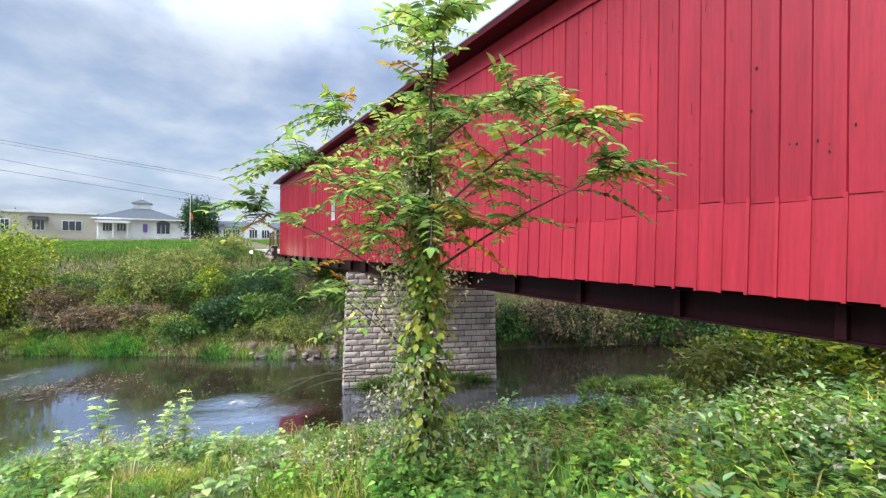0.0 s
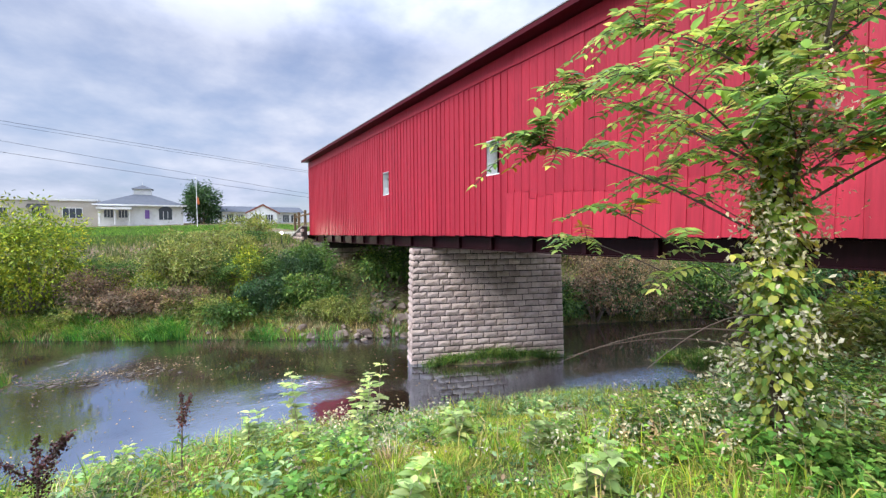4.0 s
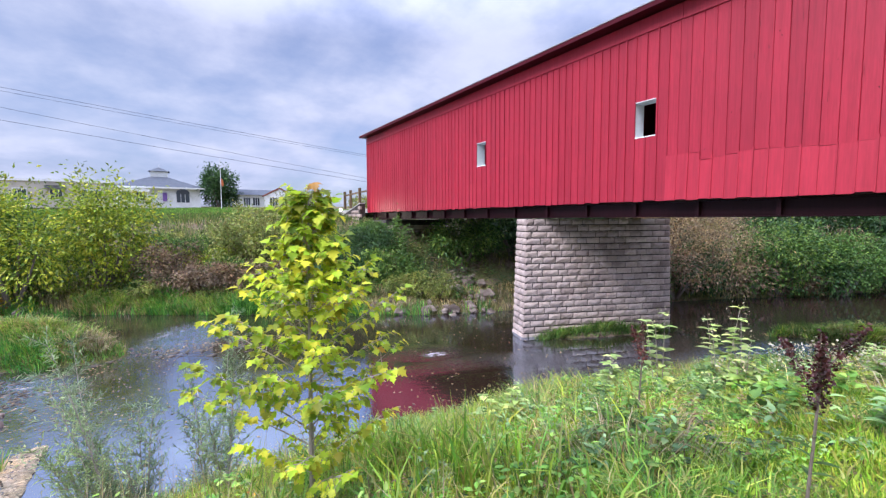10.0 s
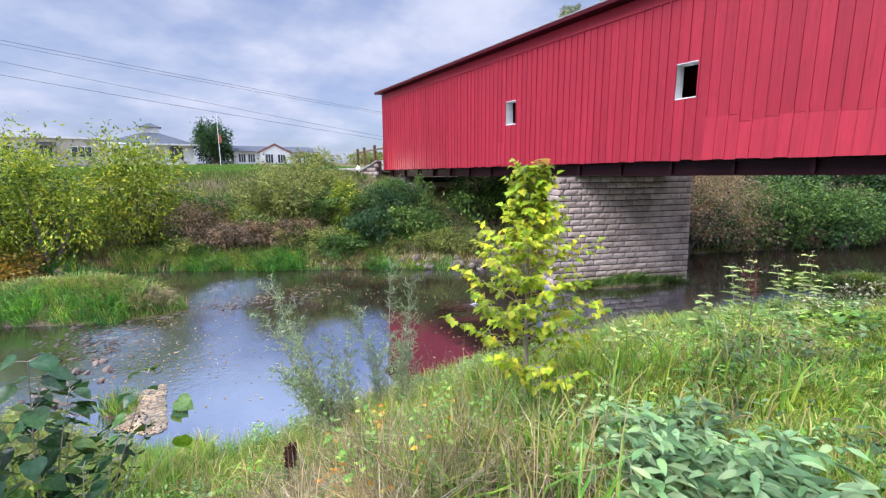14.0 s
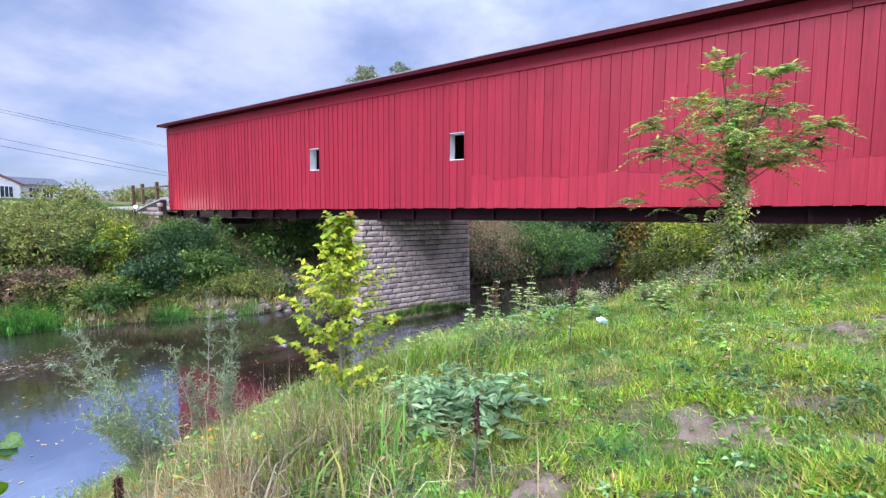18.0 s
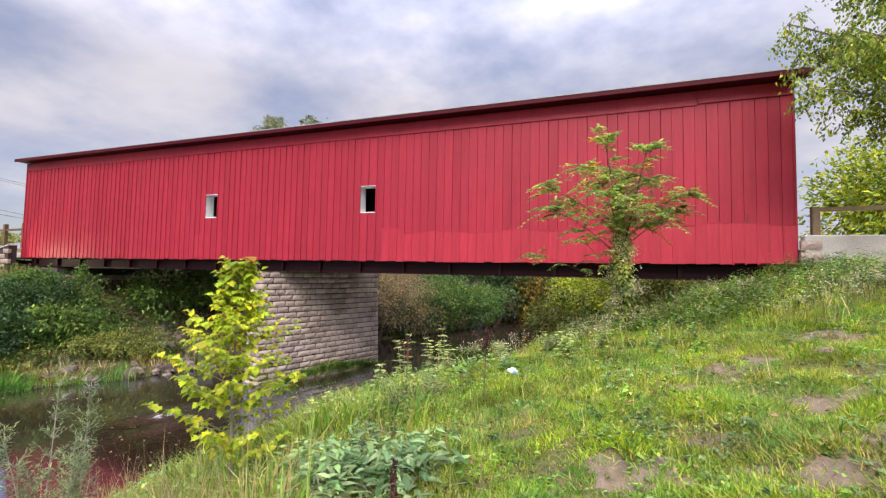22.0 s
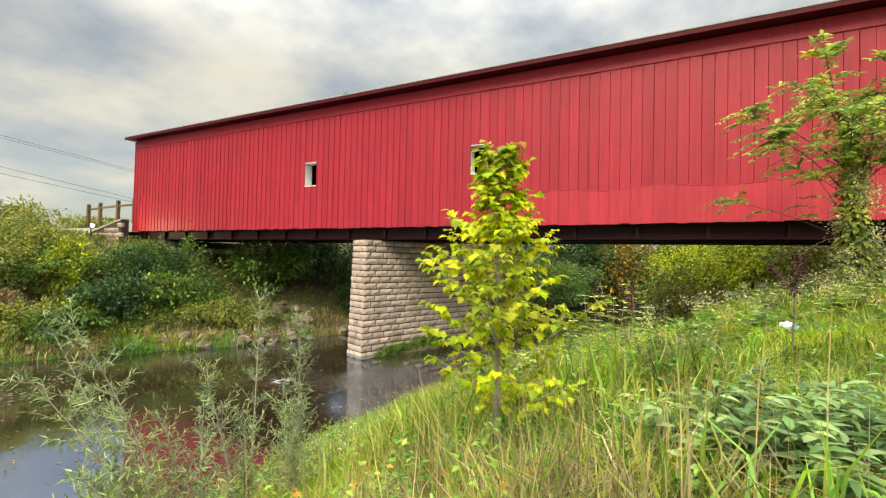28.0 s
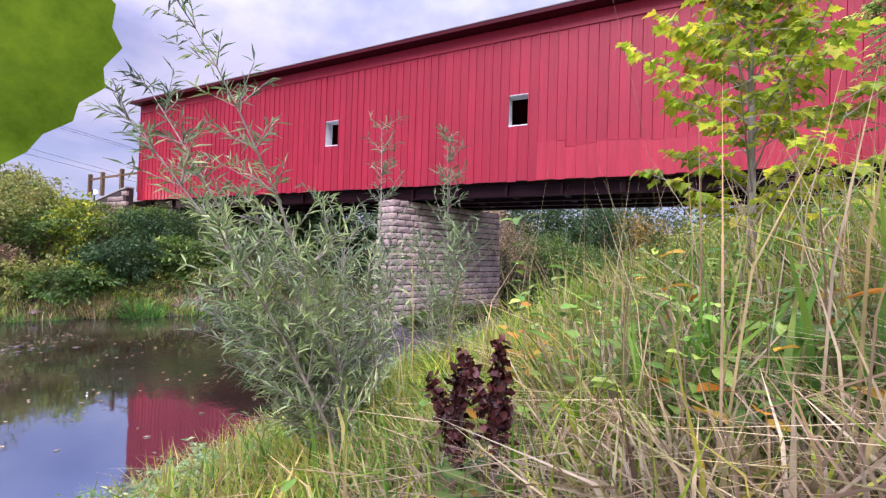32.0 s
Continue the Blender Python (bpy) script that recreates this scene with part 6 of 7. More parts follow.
weeds("ground_ivy", PR, scatter(PR, 3600, 27.5, 36, -14, -4, lambda x, y: np.clip(waver(x * 1.1, y * 1.1, 6.5) * 2.0 - 0.2, 0.02, 1) * (1 - 0.85 * worn(x, y))), 0.10, 0.07, 0.6, G_WEED, "low blue-green ground ivy in the turf", 8, 0.5, 0.2, True)
FVR = np.random.default_rng(31)
for nm, mt, ph, tall, lab in (("far_weeds", G_MID, 0.3, 0.8, "green weeds covering the far bank"), ("far_olive_weeds", G_OLIVE, 2.4, 0.7, "olive weeds covering the far bank"), ("far_dark_weeds", G_DARK, 4.4, 1.0, "dark green undergrowth on the far bank")):
    weeds(nm, FVR, scatter(FVR, 3600, -3, 15, -20, 4, lambda x, y: np.clip((far_edge(y) - x - 0.5) * 2, 0, 1) * np.clip((9 - (far_edge(y) - x)) / 2, 0, 1) * np.clip(0.15 + waver(x * 0.5, y * 0.5, ph) * 1.3, 0.06, 1)), tall, 0.17, 0.5, mt, lab, 18, 0.9, 0.3, True)

fl = scatter(PR, 2600, 27, 36, -15, -4, lambda x, y: (1 - rough(x, y)) * 0.8)
flp = np.stack([fl[:, 0], fl[:, 1], height(fl[:, 0], fl[:, 1]) + PR.uniform(0.02, 0.07, len(fl))], 1)
fld = ball(PR, len(fl)) * np.array([1, 1, 0.25])
solid("fallen_leaves", broad_mesh("fallen_leaves", flp, fld, ball(PR, len(fl)) * 0.4 + np.array([0, 0, 1.0]), PR.uniform(0.03, 0.075, len(fl)), PR.uniform(0.02, 0.045, len(fl))), G_BROWN, "brown fallen leaves scattered on the path", "leaves", "", "stuff")

TK = np.random.default_rng(71)


def spots(n, x0, x1, y0, y1, test, lo=0.7, hi=1.3):
    q = scatter(TK, n, x0, x1, y0, y1, test)
    return [(x, y, TK.uniform(lo, hi)) for x, y in q]


fringe = [(float(PB.x + (PC.x - PB.x) * k + 0.30 + TK.normal(0, 0.07)), float(PB.y + (PC.y - PB.y) * k - 0.10 + TK.normal(0, 0.07)), TK.uniform(0.6, 1.25) * (0.55 + 0.45 * math.sin(k * 9) ** 2)) for k in np.linspace(-0.14, 1.10, 66)]
tussocks("pier_fringe", TK, fringe, 60, 0.58, 0.022, GRASS_PIER, "uneven fringe of dark green grass along the foot of the pier", 0.14)
FT = np.random.default_rng(17)
shore = lambda n, y0, y1, lo, hi: [(float(far_edge(y)) - 0.25 - FT.uniform(0, 0.9), float(y), FT.uniform(lo, hi)) for y in FT.uniform(y0, y1, n)]
tussocks("shore_tufts", FT, shore(46, -16.0, -9.4, 0.8, 1.5) + shore(12, -8.0, -3.0, 0.6, 1.0), 80, 0.62, 0.035, GRASS_ISLE, "yellow-green tufts of grass along the far shore", 0.30)
tussocks("dark_sedge_clump", FT, [(6.5, -9.0, 1.2), (6.2, -8.6, 1.1), (6.3, -9.5, 1.1), (6.8, -8.4, 0.9), (9.3, -4.9, 0.9), (9.6, -4.6, 0.8)], 190, 0.80, 0.034, GRASS_LUSH, "lush green sedge clumps at the far shore", 0.42)
tussocks("tan_tufts", FT, [(8.4, -5.8, 1.2), (8.2, -6.1, 1.0), (8.7, -5.5, 0.9), (9.9, -3.6, 0.8), (10.4, -3.0, 0.7), (10.8, -2.3, 0.7)], 120, 0.62, 0.030, GRASS_DRY, "tan tufts of dry grass at the far shore", 0.32)
for nm, at, mat, tall, lab in ISLE_TUFTS:
    tussocks(nm, TK, at, 110, tall, 0.028, mat, lab, 0.30)
tussocks("bar_tufts", TK, [(float(x), float(y), TK.uniform(0.7, 1.3)) for x, y in zip(TK.normal(23.9, 0.55, 26), TK.normal(9.4, 0.55, 26))] + [(22.4, 8.2, 0.7), (22.7, 8.5, 0.8), (22.2, 7.8, 0.6), (24.6, 10.2, 1.0), (24.8, 10.5, 1.0)], 100, 0.50, 0.026, GRASS_ISLE, "yellow-green hummocks of grass on the gravel bar", 0.28)
weeds("leafy_stems", TK, np.concatenate([TK.normal((26.0, -12.3), (0.22, 0.22), (16, 2)), TK.normal((25.8, -11.4), (0.25, 0.3), (14, 2)), TK.normal((26.5, -12.0), (0.3, 0.3), (14, 2))]), 0.62, 0.085, 0.6, G_LIME, "leafy light green stems among the straw", 16, 0.5)
tussocks("straw_thicket", TK, [(float(x), float(y), float(k)) for x, y, k in zip(TK.normal(26.85, 0.55, 44), TK.normal(-12.45, 0.40, 44), TK.uniform(0.6, 1.1, 44))], 46, 0.72, 0.009, GRASS_DEAD, "thicket of standing dead brown straw above the water", 0.10)
tussocks("grass_tussocks", TK, spots(90, 22.5, 31.5, -11.5, -4.5, lambda x, y: bank(x, y) * np.clip(rough(x, y) * 1.4 - 0.25, 0, 1)), 100, 0.36, 0.011, GRASS_GREEN, "arching tussocks of fresh green grass on the bank")
tussocks("pale_tussocks", TK, spots(60, 22.5, 31.0, -13.5, -5.0, lambda x, y: bank(x, y) * np.clip(rough(x, y) * 1.4 - 0.25, 0, 1)), 90, 0.34, 0.010, GRASS, "yellow-green grass tussocks on the bank")
tussocks("bright_tufts", TK, [(25.44, -7.45, 1.4), (25.7, -7.8, 1.2), (25.2, -7.9, 1.2), (24.9, -7.3, 1.1), (26.0, -8.4, 1.1), (28.42, -9.34, 0.8), (28.6, -9.1, 0.7), (28.3, -9.6, 0.7), (26.6, -9.8, 1.0), (25.6, -9.4, 1.2), (26.1, -9.2, 1.0)], 260, 0.34, 0.009, GRASS_ISLE, "fine bright yellow-green tufts of grass on the slope", 0.34)
tussocks("dead_tussocks", TK, [(27.1, -9.07, 1.0), (27.34, -8.14, 1.0), (27.5, -8.3, 0.8), (27.7, -9.1, 1.2), (27.9, -8.8, 1.0), (27.4, -9.3, 1.0), (26.6, -11.2, 1.1), (26.8, -12.0, 1.2), (27.2, -12.3, 1.1), (31.03, -10.54, 0.55), (30.9, -10.4, 0.4), (26.4, -8.5, 1.0), (28.6, -6.6, 0.9)] + spots(34, 23.5, 30.0, -13.5, -5.0, lambda x, y: bank(x, y) * rough(x, y), 0.6, 1.0), 80, 0.36, 0.008, GRASS_DEAD, "collapsed tussocks of dead brown grass", 0.2)
weeds("large_leaves", TK, scatter(TK, 260, 25.5, 33.5, -12.5, -4.0, lambda x, y: bank(x, y) * np.clip(waver(x * 0.9, y * 0.9, 7.5) * 2.0, 0, 1) * rough(x, y)), 0.26, 0.12, 0.6, G_MID, "broad dark green dock and burdock leaves", 9, 0.5, 0.7)
weeds("withered_weeds", TK, scatter(TK, 520, 23.5, 30.8, -12.5, -4.6, lambda x, y: bank(x, y) * np.clip(waver(x * 1.1, y * 1.1, 8.3) * 2.4 - 0.1, 0, 1) * np.clip(rough(x, y) + 0.25, 0, 1)), 0.30, 0.075, 0.36, G_TAN, "withered tan weeds among the green growth", 14, 0.5, 0.3, True)
weeds("dark_undergrowth", TK, scatter(TK, 2400, 22.5, 31.5, -13.0, -3.5, lambda x, y: bank(x, y) * np.clip(rough(x, y) + 0.15, 0, 1)), 0.16, 0.085, 0.55, G_DARK, "dark green undergrowth below the taller weeds", 7, 0.5, 0.2, True)
weeds("path_clover", TK, scatter(TK, 600, 28.0, 34.5, -13.5, -5.0, lambda x, y: np.clip(waver(x * 1.3, y * 1.3, 9.1) * 2.2 - 0.3, 0, 1) * (1 - worn(x, y))), 0.06, 0.07, 0.62, G_MID, "green patches of low leaves in the path", 7, 0.6, 0.25, True)
meadow("path_chaff", TK, 34000, (28.2, 34.8, -14.0, -4.8, lambda x, y: 0.10 + 0.75 * np.clip(worn(x, y) + 0.5 * np.clip(waver(x * 1.2, y * 1.2, 3.0), 0, 1), 0, 1)), lambda x, y: 0.07 + 0 * x, 0.008, GRASS_DEAD, "dry chaff and trampled straw on the worn path", 2.4, "grass", True)

# cream seed fluff of the climbing plants
sp = scatter(PR, 700, 29.5, 35.5, -6.5, -2.2, lambda x, y: clump(x, y, 0.9))
fp = np.stack([sp[:, 0], sp[:, 1], height(sp[:, 0], sp[:, 1]) + PR.uniform(0.25, 0.55, len(sp))], 1)
sp = scatter(PR, 240, 27.4, 30.2, -7.6, -5.2, lambda x, y: bank(x, y) * np.clip(waver(x, y, 4.4) * 2, 0.1, 1))
fp = np.concatenate([fp, np.stack([sp[:, 0], sp[:, 1], height(sp[:, 0], sp[:, 1]) + PR.uniform(0.25, 0.5, len(sp))], 1)])
fp = np.repeat(fp, 9, 0) + PR.normal(0, 0.04, (len(fp) * 9, 3))
solid("seed_heads", leaf_mesh("seed_heads", fp, ball(PR, len(fp)), ball(PR, len(fp)), 0.035, 0.02), FLUFF, "cream seed heads over the weeds", "plants", "", "stuff")


# ---- single plants near the path ----


class Plant:
    """Gathers the wood and the leaves of one plant, in world metres about its foot."""

    def __init__(self, x, y, rng):
        self.at, self.rng, self.wood, self.limbs = np.array([x, y, float(height(x, y)) - 0.03]), rng, Shape(), []
        self.p, self.d, self.n, self.s = {}, {}, {}, {}

    def limb(self, a, b, r0, r1, bow=0.1, steps=6):
        a, b = np.array(a, float), np.array(b, float)
        span = np.linalg.norm(b - a)
        side = self.rng.normal(0, 0.35, 3) * bow * span
        k = np.linspace(0, 1, steps)[:, None]
        pts = a + (b - a) * k + np.array([0, 0, bow * span]) * (k * (1 - k) * 2) + side * (k * (1 - k))
        one = Shape().tube([tuple(q) for q in pts], list(np.linspace(r0, r1, steps)), 6)
        self.limbs.append(one)
        return pts

    def leaf(self, kind, p, d, n, s):
        for store, v in ((self.p, p), (self.d, d), (self.n, n), (self.s, s)):
            store.setdefault(kind, []).append(v)

    def feather(self, p, d, length, pairs, leaf, kind):
        """A leaf of many leaflets in two rows along a drooping stalk."""
        d = d / np.linalg.norm(d)
        side = np.cross(d, (0, 0, 1.0))
        side = side / max(1e-6, np.linalg.norm(side))
        pts = []
        for i in range(pairs + 1):
            k = i / pairs
            q = p + d * length * k + np.array([0, 0, -0.55 * length * k * k])
            pts.append(q)
            if i:
                for sgn in (-1, 1):
                    dd = side * sgn + d * 0.35 + np.array([0, 0, -0.28]) + self.rng.normal(0, 0.12, 3)
                    self.leaf(kind, q, dd, np.array([0, 0, 1.0]) + self.rng.normal(0, 0.25, 3), leaf * (1.0 - 0.35 * abs(k - 0.5) * 2) * self.rng.uniform(0.85, 1.15))
        self.leaf(kind, pts[-1], d + np.array([0, 0, -0.5]), np.array([0, 0, 1.0]), leaf)
        self.wood.tube([tuple(q) for q in pts[:: max(1, pairs // 3)]], [0.004] * len(pts[:: max(1, pairs // 3)]), 4)

    def build(self, name, label, category, bark, kinds, trunk="trunk", group=""):
        root = thing(name, label, category, tuple(self.at), group)
        for i, one in enumerate(self.limbs):
            part(trunk if i == 0 or trunk == "stem" else "branch", one, bark, root)
        if self.wood.v:
            part("twig", self.wood, bark, root, "", "stuff")
        for kind, (part_name, mat, slim, broad, lab) in kinds.items():
            if kind in self.p:
                f = broad if callable(broad) else (broad_mesh if broad else leaf_mesh)
                s = np.array(self.s[kind])
                part(part_name, f(part_name, np.array(self.p[kind]), np.array(self.d[kind]), np.array(self.n[kind]), s, s * slim), mat, root, lab, "stuff")
        return root


# the vine-grown tree beside the bridge
LR = np.random.default_rng(41)
G_SUMAC = leaf_mat("sumac_leaflets", (0.130, 0.245, 0.085), (0.210, 0.350, 0.080), (0.315, 0.470, 0.100), (0.460, 0.560, 0.140), (0.580, 0.560, 0.150), trans=0.52)
G_VINE = leaf_mat("vine_leaves", (0.130, 0.250, 0.055), (0.240, 0.370, 0.070), (0.410, 0.460, 0.085), (0.540, 0.500, 0.100))
G_ORANGE = leaf_mat("orange_autumn_leaves", (0.52, 0.20, 0.02), (0.62, 0.33, 0.03), (0.55, 0.42, 0.05))
tr = Plant(30.72, -4.12, LR)
# directions: r along the bridge seen from the path, f towards the path
rv, fv = np.array([0.94, 0.34, 0]), np.array([0.34, -0.94, 0])
tr.limb((0, 0, 0), (-0.05, 0.05, 1.75), 0.065, 0.045, 0.03)
tree_foot = tr.at[2]
leaders = []
for x, y, z, start, r0, ends in (
    (30.32, -3.89, 6.85, 1.75, 0.030, 15), (31.20, -4.30, 6.45, 1.75, 0.028, 14), (30.55, -2.75, 6.35, 1.7, 0.022, 11), (31.35, -3.45, 5.95, 1.7, 0.020, 10), (29.10, -4.65, 5.60, 1.55, 0.024, 13),
    (29.25, -5.45, 4.95, 1.35, 0.020, 11), (28.80, -4.30, 4.05, 0.95, 0.014, 7), (31.95, -2.95, 5.20, 1.5, 0.022, 13), (32.10, -3.65, 5.50, 1.6, 0.022, 12), 
    (30.30, -5.30, 5.30, 1.5, 0.018, 11), (29.85, -4.75, 5.95, 1.7, 0.020, 11), (30.95, -4.75, 5.05, 1.55, 0.014, 8), (31.50, -4.45, 4.85, 1.4, 0.014, 9), (29.65, -3.60, 5.20, 1.5, 0.014, 8), (30.80, -4.05, 5.85, 1.75, 0.014, 8), (29.90, -5.10, 4.30, 1.1, 0.012, 6), (30.35, -4.55, 4.75, 1.5, 0.010, 6), (31.05, -3.85, 4.75, 1.5, 0.010, 6), (30.75, -4.30, 5.30, 1.7, 0.010, 7), (29.75, -4.30, 4.65, 1.3, 0.010, 6), (31.35, -3.75, 5.15, 1.5, 0.010, 7), (30.25, -4.00, 5.75, 1.7, 0.010, 7),
):
    end = np.array([x, y, z - tree_foot]) - np.array([tr.at[0], tr.at[1], 0])
    if len(leaders) < 2:
        pts = tr.limb((-0.05, 0.05, 1.70), end, r0, 0.006, 0.05, 12)
        leaders.append(pts)
    else:
        host = leaders[0 if x < 30.75 else 1]
        far = math.hypot(end[0] - host[4][0], end[1] - host[4][1])
        j = int(np.argmin(np.abs(host[:, 2] - max(1.72, end[2] - 0.62 * far))))
        foot = host[j] if end[2] > 2.2 else np.array([-0.03, 0.03, start])
        pts = tr.limb(foot, end, r0 * 0.62, 0.004, 0.10, 12)
    fiery = 0.13 if x > 30.8 and z < 5.7 else 0.04
    n = len(pts) - 1
    for i in range(int(ends * 1.6)):
        k = n if i < ends * 0.8 else int(LR.integers(max(4, n - 7), n))
        a = i * 2.4 + LR.uniform(-0.4, 0.4)
        along = (pts[k] - pts[k - 1]) / np.linalg.norm(pts[k] - pts[k - 1])
        d = np.array([math.cos(a), math.sin(a), LR.uniform(-0.1, 1.0)]) + along * (0.9 if k == n else 0.4)
        tr.feather(pts[k] - along * LR.uniform(0, 0.16), d, LR.uniform(0.42, 0.70), 9, LR.uniform(0.105, 0.150), "orange" if LR.uniform() < fiery else "leaflet")
for i in range(3000):
    z = LR.uniform(0, 1) ** 0.85 * 3.4
    a, r = LR.uniform(0, 6.28), (0.07 + 0.26 * LR.uniform() ** 1.3) * (1.15 - 0.25 * z + 0.10 * math.sin(z * 7 + 2 * math.cos(i % 5)))
    p = np.array([-0.03 * z + math.cos(a) * r, 0.02 * z + math.sin(a) * r, z])
    tr.leaf("vine", p, np.array([math.cos(a), math.sin(a), -0.7]) + LR.normal(0, 0.3, 3), np.array([math.cos(a), math.sin(a), 0.7]) + LR.normal(0, 0.35, 3), LR.uniform(0.045, 0.10))
for c in ((0.15, -0.25, 2.9), (0.0, 0.15, 2.5), (-0.1, -0.2, 2.1), (0.2, 0.1, 3.2), (0.05, -0.3, 1.7), (0.2, -0.2, 1.0), (-0.2, -0.25, 0.7), (-0.25, 0.0, 1.3), (0.25, -0.1, 2.6), (0.1, 0.2, 1.9)):
    for i in range(260):
        tr.leaf("fluff", np.array(c) + LR.normal(0, 0.12, 3) * np.array([1, 1, 1.3]), ball(LR, 1)[0], ball(LR, 1)[0], LR.uniform(0.03, 0.06))
for e, z0 in (((-1.5, 0.9, 0.7), 0.95), ((-0.7, 1.3, 0.9), 1.1), ((-1.7, 0.2, 0.55), 0.8)):
    tr.limb((0, 0, z0), rv * e[0] + fv * e[1] + np.array([0, 0, e[2]]), 0.008, 0.003, 0.22, 9)
tr.build("sapling_tree", "young tree with feathery leaves and a vine-grown trunk by the bridge", "tree", BARK_DARK, {
    "leaflet": ("foliage", G_SUMAC, 0.44, True, "feathery green leaflets"), "orange": ("autumn_leaf", G_ORANGE, 0.4, True, "orange autumn leaflets"),
    "vine": ("vine", G_VINE, 0.68, True, "yellow-green climbing vine"), "fluff": ("seed_fluff", FLUFF, 0.5, False, "cream seed fluff")})

def lobed_mesh(name, p, d, n, length, width):
    """Leaves of three pointed lobes on each one, for the maple."""
    d, n = unit(d), unit(n)
    s = unit(np.cross(d, n))
    n = np.cross(s, d)
    k, w = length[:, None], width[:, None]
    half = ((0.0, 0.06), (0.16, 0.42), (0.40, 0.72), (0.45, 0.34), (0.64, 0.52), (0.72, 0.20))
    rim = [(0.0, 0.0)] + list(half) + [(1.0, 0.0)] + [(a, -b) for a, b in half[::-1]]
    at = lambda a, b: p + d * k * a + s * w * b + n * (w * 0.22 * abs(b) - k * 0.28 * a * a)
    m = len(rim) + 1
    v = np.stack([at(0.42, 0.0)] + [at(a, b) for a, b in rim], 1).reshape(-1, 3)
    i = np.arange(len(p))[:, None] * m
    return mesh_np(name, v, None, np.concatenate([i + [0, j + 1, (j + 1) % len(rim) + 1] for j in range(len(rim))]))


# the yellow-green maple sapling by the water
G_ELDER = leaf_mat("lime_yellow_leaves", (0.260, 0.420, 0.024), (0.400, 0.560, 0.030), (0.560, 0.650, 0.038), (0.720, 0.640, 0.046), (0.320, 0.480, 0.028), rough=0.5, trans=0.5)
ME = np.random.default_rng(8)
el = Plant(26.50, -11.00, ME)
top = 3.67 - el.at[2]
stem = el.limb((0, 0, 0), (-0.04, 0.03, top), 0.026, 0.005, 0.02, 10)


def compound(p, d, size):
    """A leaf of five pointed leaflets on a drooping stalk."""
    d = d / np.linalg.norm(d)
    side = np.cross(d, (0, 0, 1.0))
    side = side / max(1e-6, np.linalg.norm(side))
    q = p + d * size * 0.9
    e = q + d * size * 0.75 - np.array([0, 0, size * 0.25])
    el.wood.tube([tuple(p), tuple(q), tuple(e)], [0.0028, 0.0022, 0.0016], 4)
    kind = "gold" if ME.uniform() < 0.012 else "leaf"
    size *= 0.84
    for at, dd, k in ((e, d, 1.15), (q, side + d * 0.5, 0.95), (q, d * 0.5 - side, 0.95), ((q + e) / 2, side + d * 0.9, 0.8), ((q + e) / 2, d * 0.9 - side, 0.8)):
        el.leaf(kind, at, dd + np.array([0, 0, ME.uniform(-1.0, -0.35)]) + ME.normal(0, 0.18, 3), np.array([d[0] * 0.4, d[1] * 0.4, 1.0]) + ME.normal(0, 0.25, 3), size * k * ME.uniform(0.85, 1.2))


for i in range(56):
    k = 0.17 + 0.81 * (i / 55) ** 0.95
    a = i * 2.4 + ME.uniform(-0.3, 0.3)
    wide = 0.55 + 0.45 * abs(math.cos(a - 1.05))
    ln = float(lin(k, (0.16, 0.55), (0.30, 0.78), (0.42, 0.86), (0.52, 0.66), (0.62, 0.58), (0.70, 0.34), (0.85, 0.20), (1.0, 0.08))) * ME.uniform(0.6, 1.08) * wide
    b = np.array([-0.04 * k, 0.03 * k, top * k])
    e = b + np.array([math.cos(a) * ln, math.sin(a) * ln, ln * ME.uniform(0.40, 0.95)])
    pts = el.limb(b, e, 0.006 if ln > 0.5 else 0.004, 0.002, 0.05, 9)
    for j in range(2, 9):
        if j == 2 and ln > 0.5:
            continue
        along = pts[j] - pts[j - 1]
        for sgn in (-1, 1):
            aa = a + sgn * ME.uniform(0.6, 1.7)
            compound(pts[j], np.array([math.cos(aa), math.sin(aa), ME.uniform(-0.2, 0.6)]), ME.uniform(0.050, 0.080))
    compound(pts[-1], e - b + np.array([0, 0, 0.05]), 0.08)
for j in range(5):
    a = j * 1.3
    compound(stem[-1] - np.array([0, 0, 0.04 * j]), np.array([math.cos(a), math.sin(a), 1.0]), 0.07)
el.build("maple_sapling", "slender yellow-green maple sapling with drooping leaflets by the water", "tree", BARK_PALE, {"leaf": ("foliage", G_ELDER, 0.80, lobed_mesh, ""), "gold": ("autumn_leaf", G_ORANGE, 0.80, lobed_mesh, "orange-yellow leaves")})

# grey-green willow shrubs at the water's edge
WR = np.random.default_rng(12)
WILLOWS = (
    (24.85, -12.35, ((24.30, -12.85, 2.33), (23.80, -12.75, 2.20), (24.05, -12.95, 1.95), (24.35, -12.60, 1.65), (24.60, -12.90, 1.45), (24.85, -12.70, 1.4))),
    (24.35, -11.55, ((24.15, -11.30, 2.36), (24.00, -11.75, 1.75), (24.55, -11.75, 1.45))),
    (24.80, -11.50, ((24.71, -11.32, 2.21), (24.95, -11.60, 1.55), (24.55, -11.35, 1.5))),
    (24.60, -12.10, ((24.45, -12.05, 1.6), (24.8, -12.3, 1.35), (24.2, -12.2, 1.5), (24.30, -12.70, 1.25), (24.10, -12.55, 1.1), (24.50, -12.60, 1.15))),
)
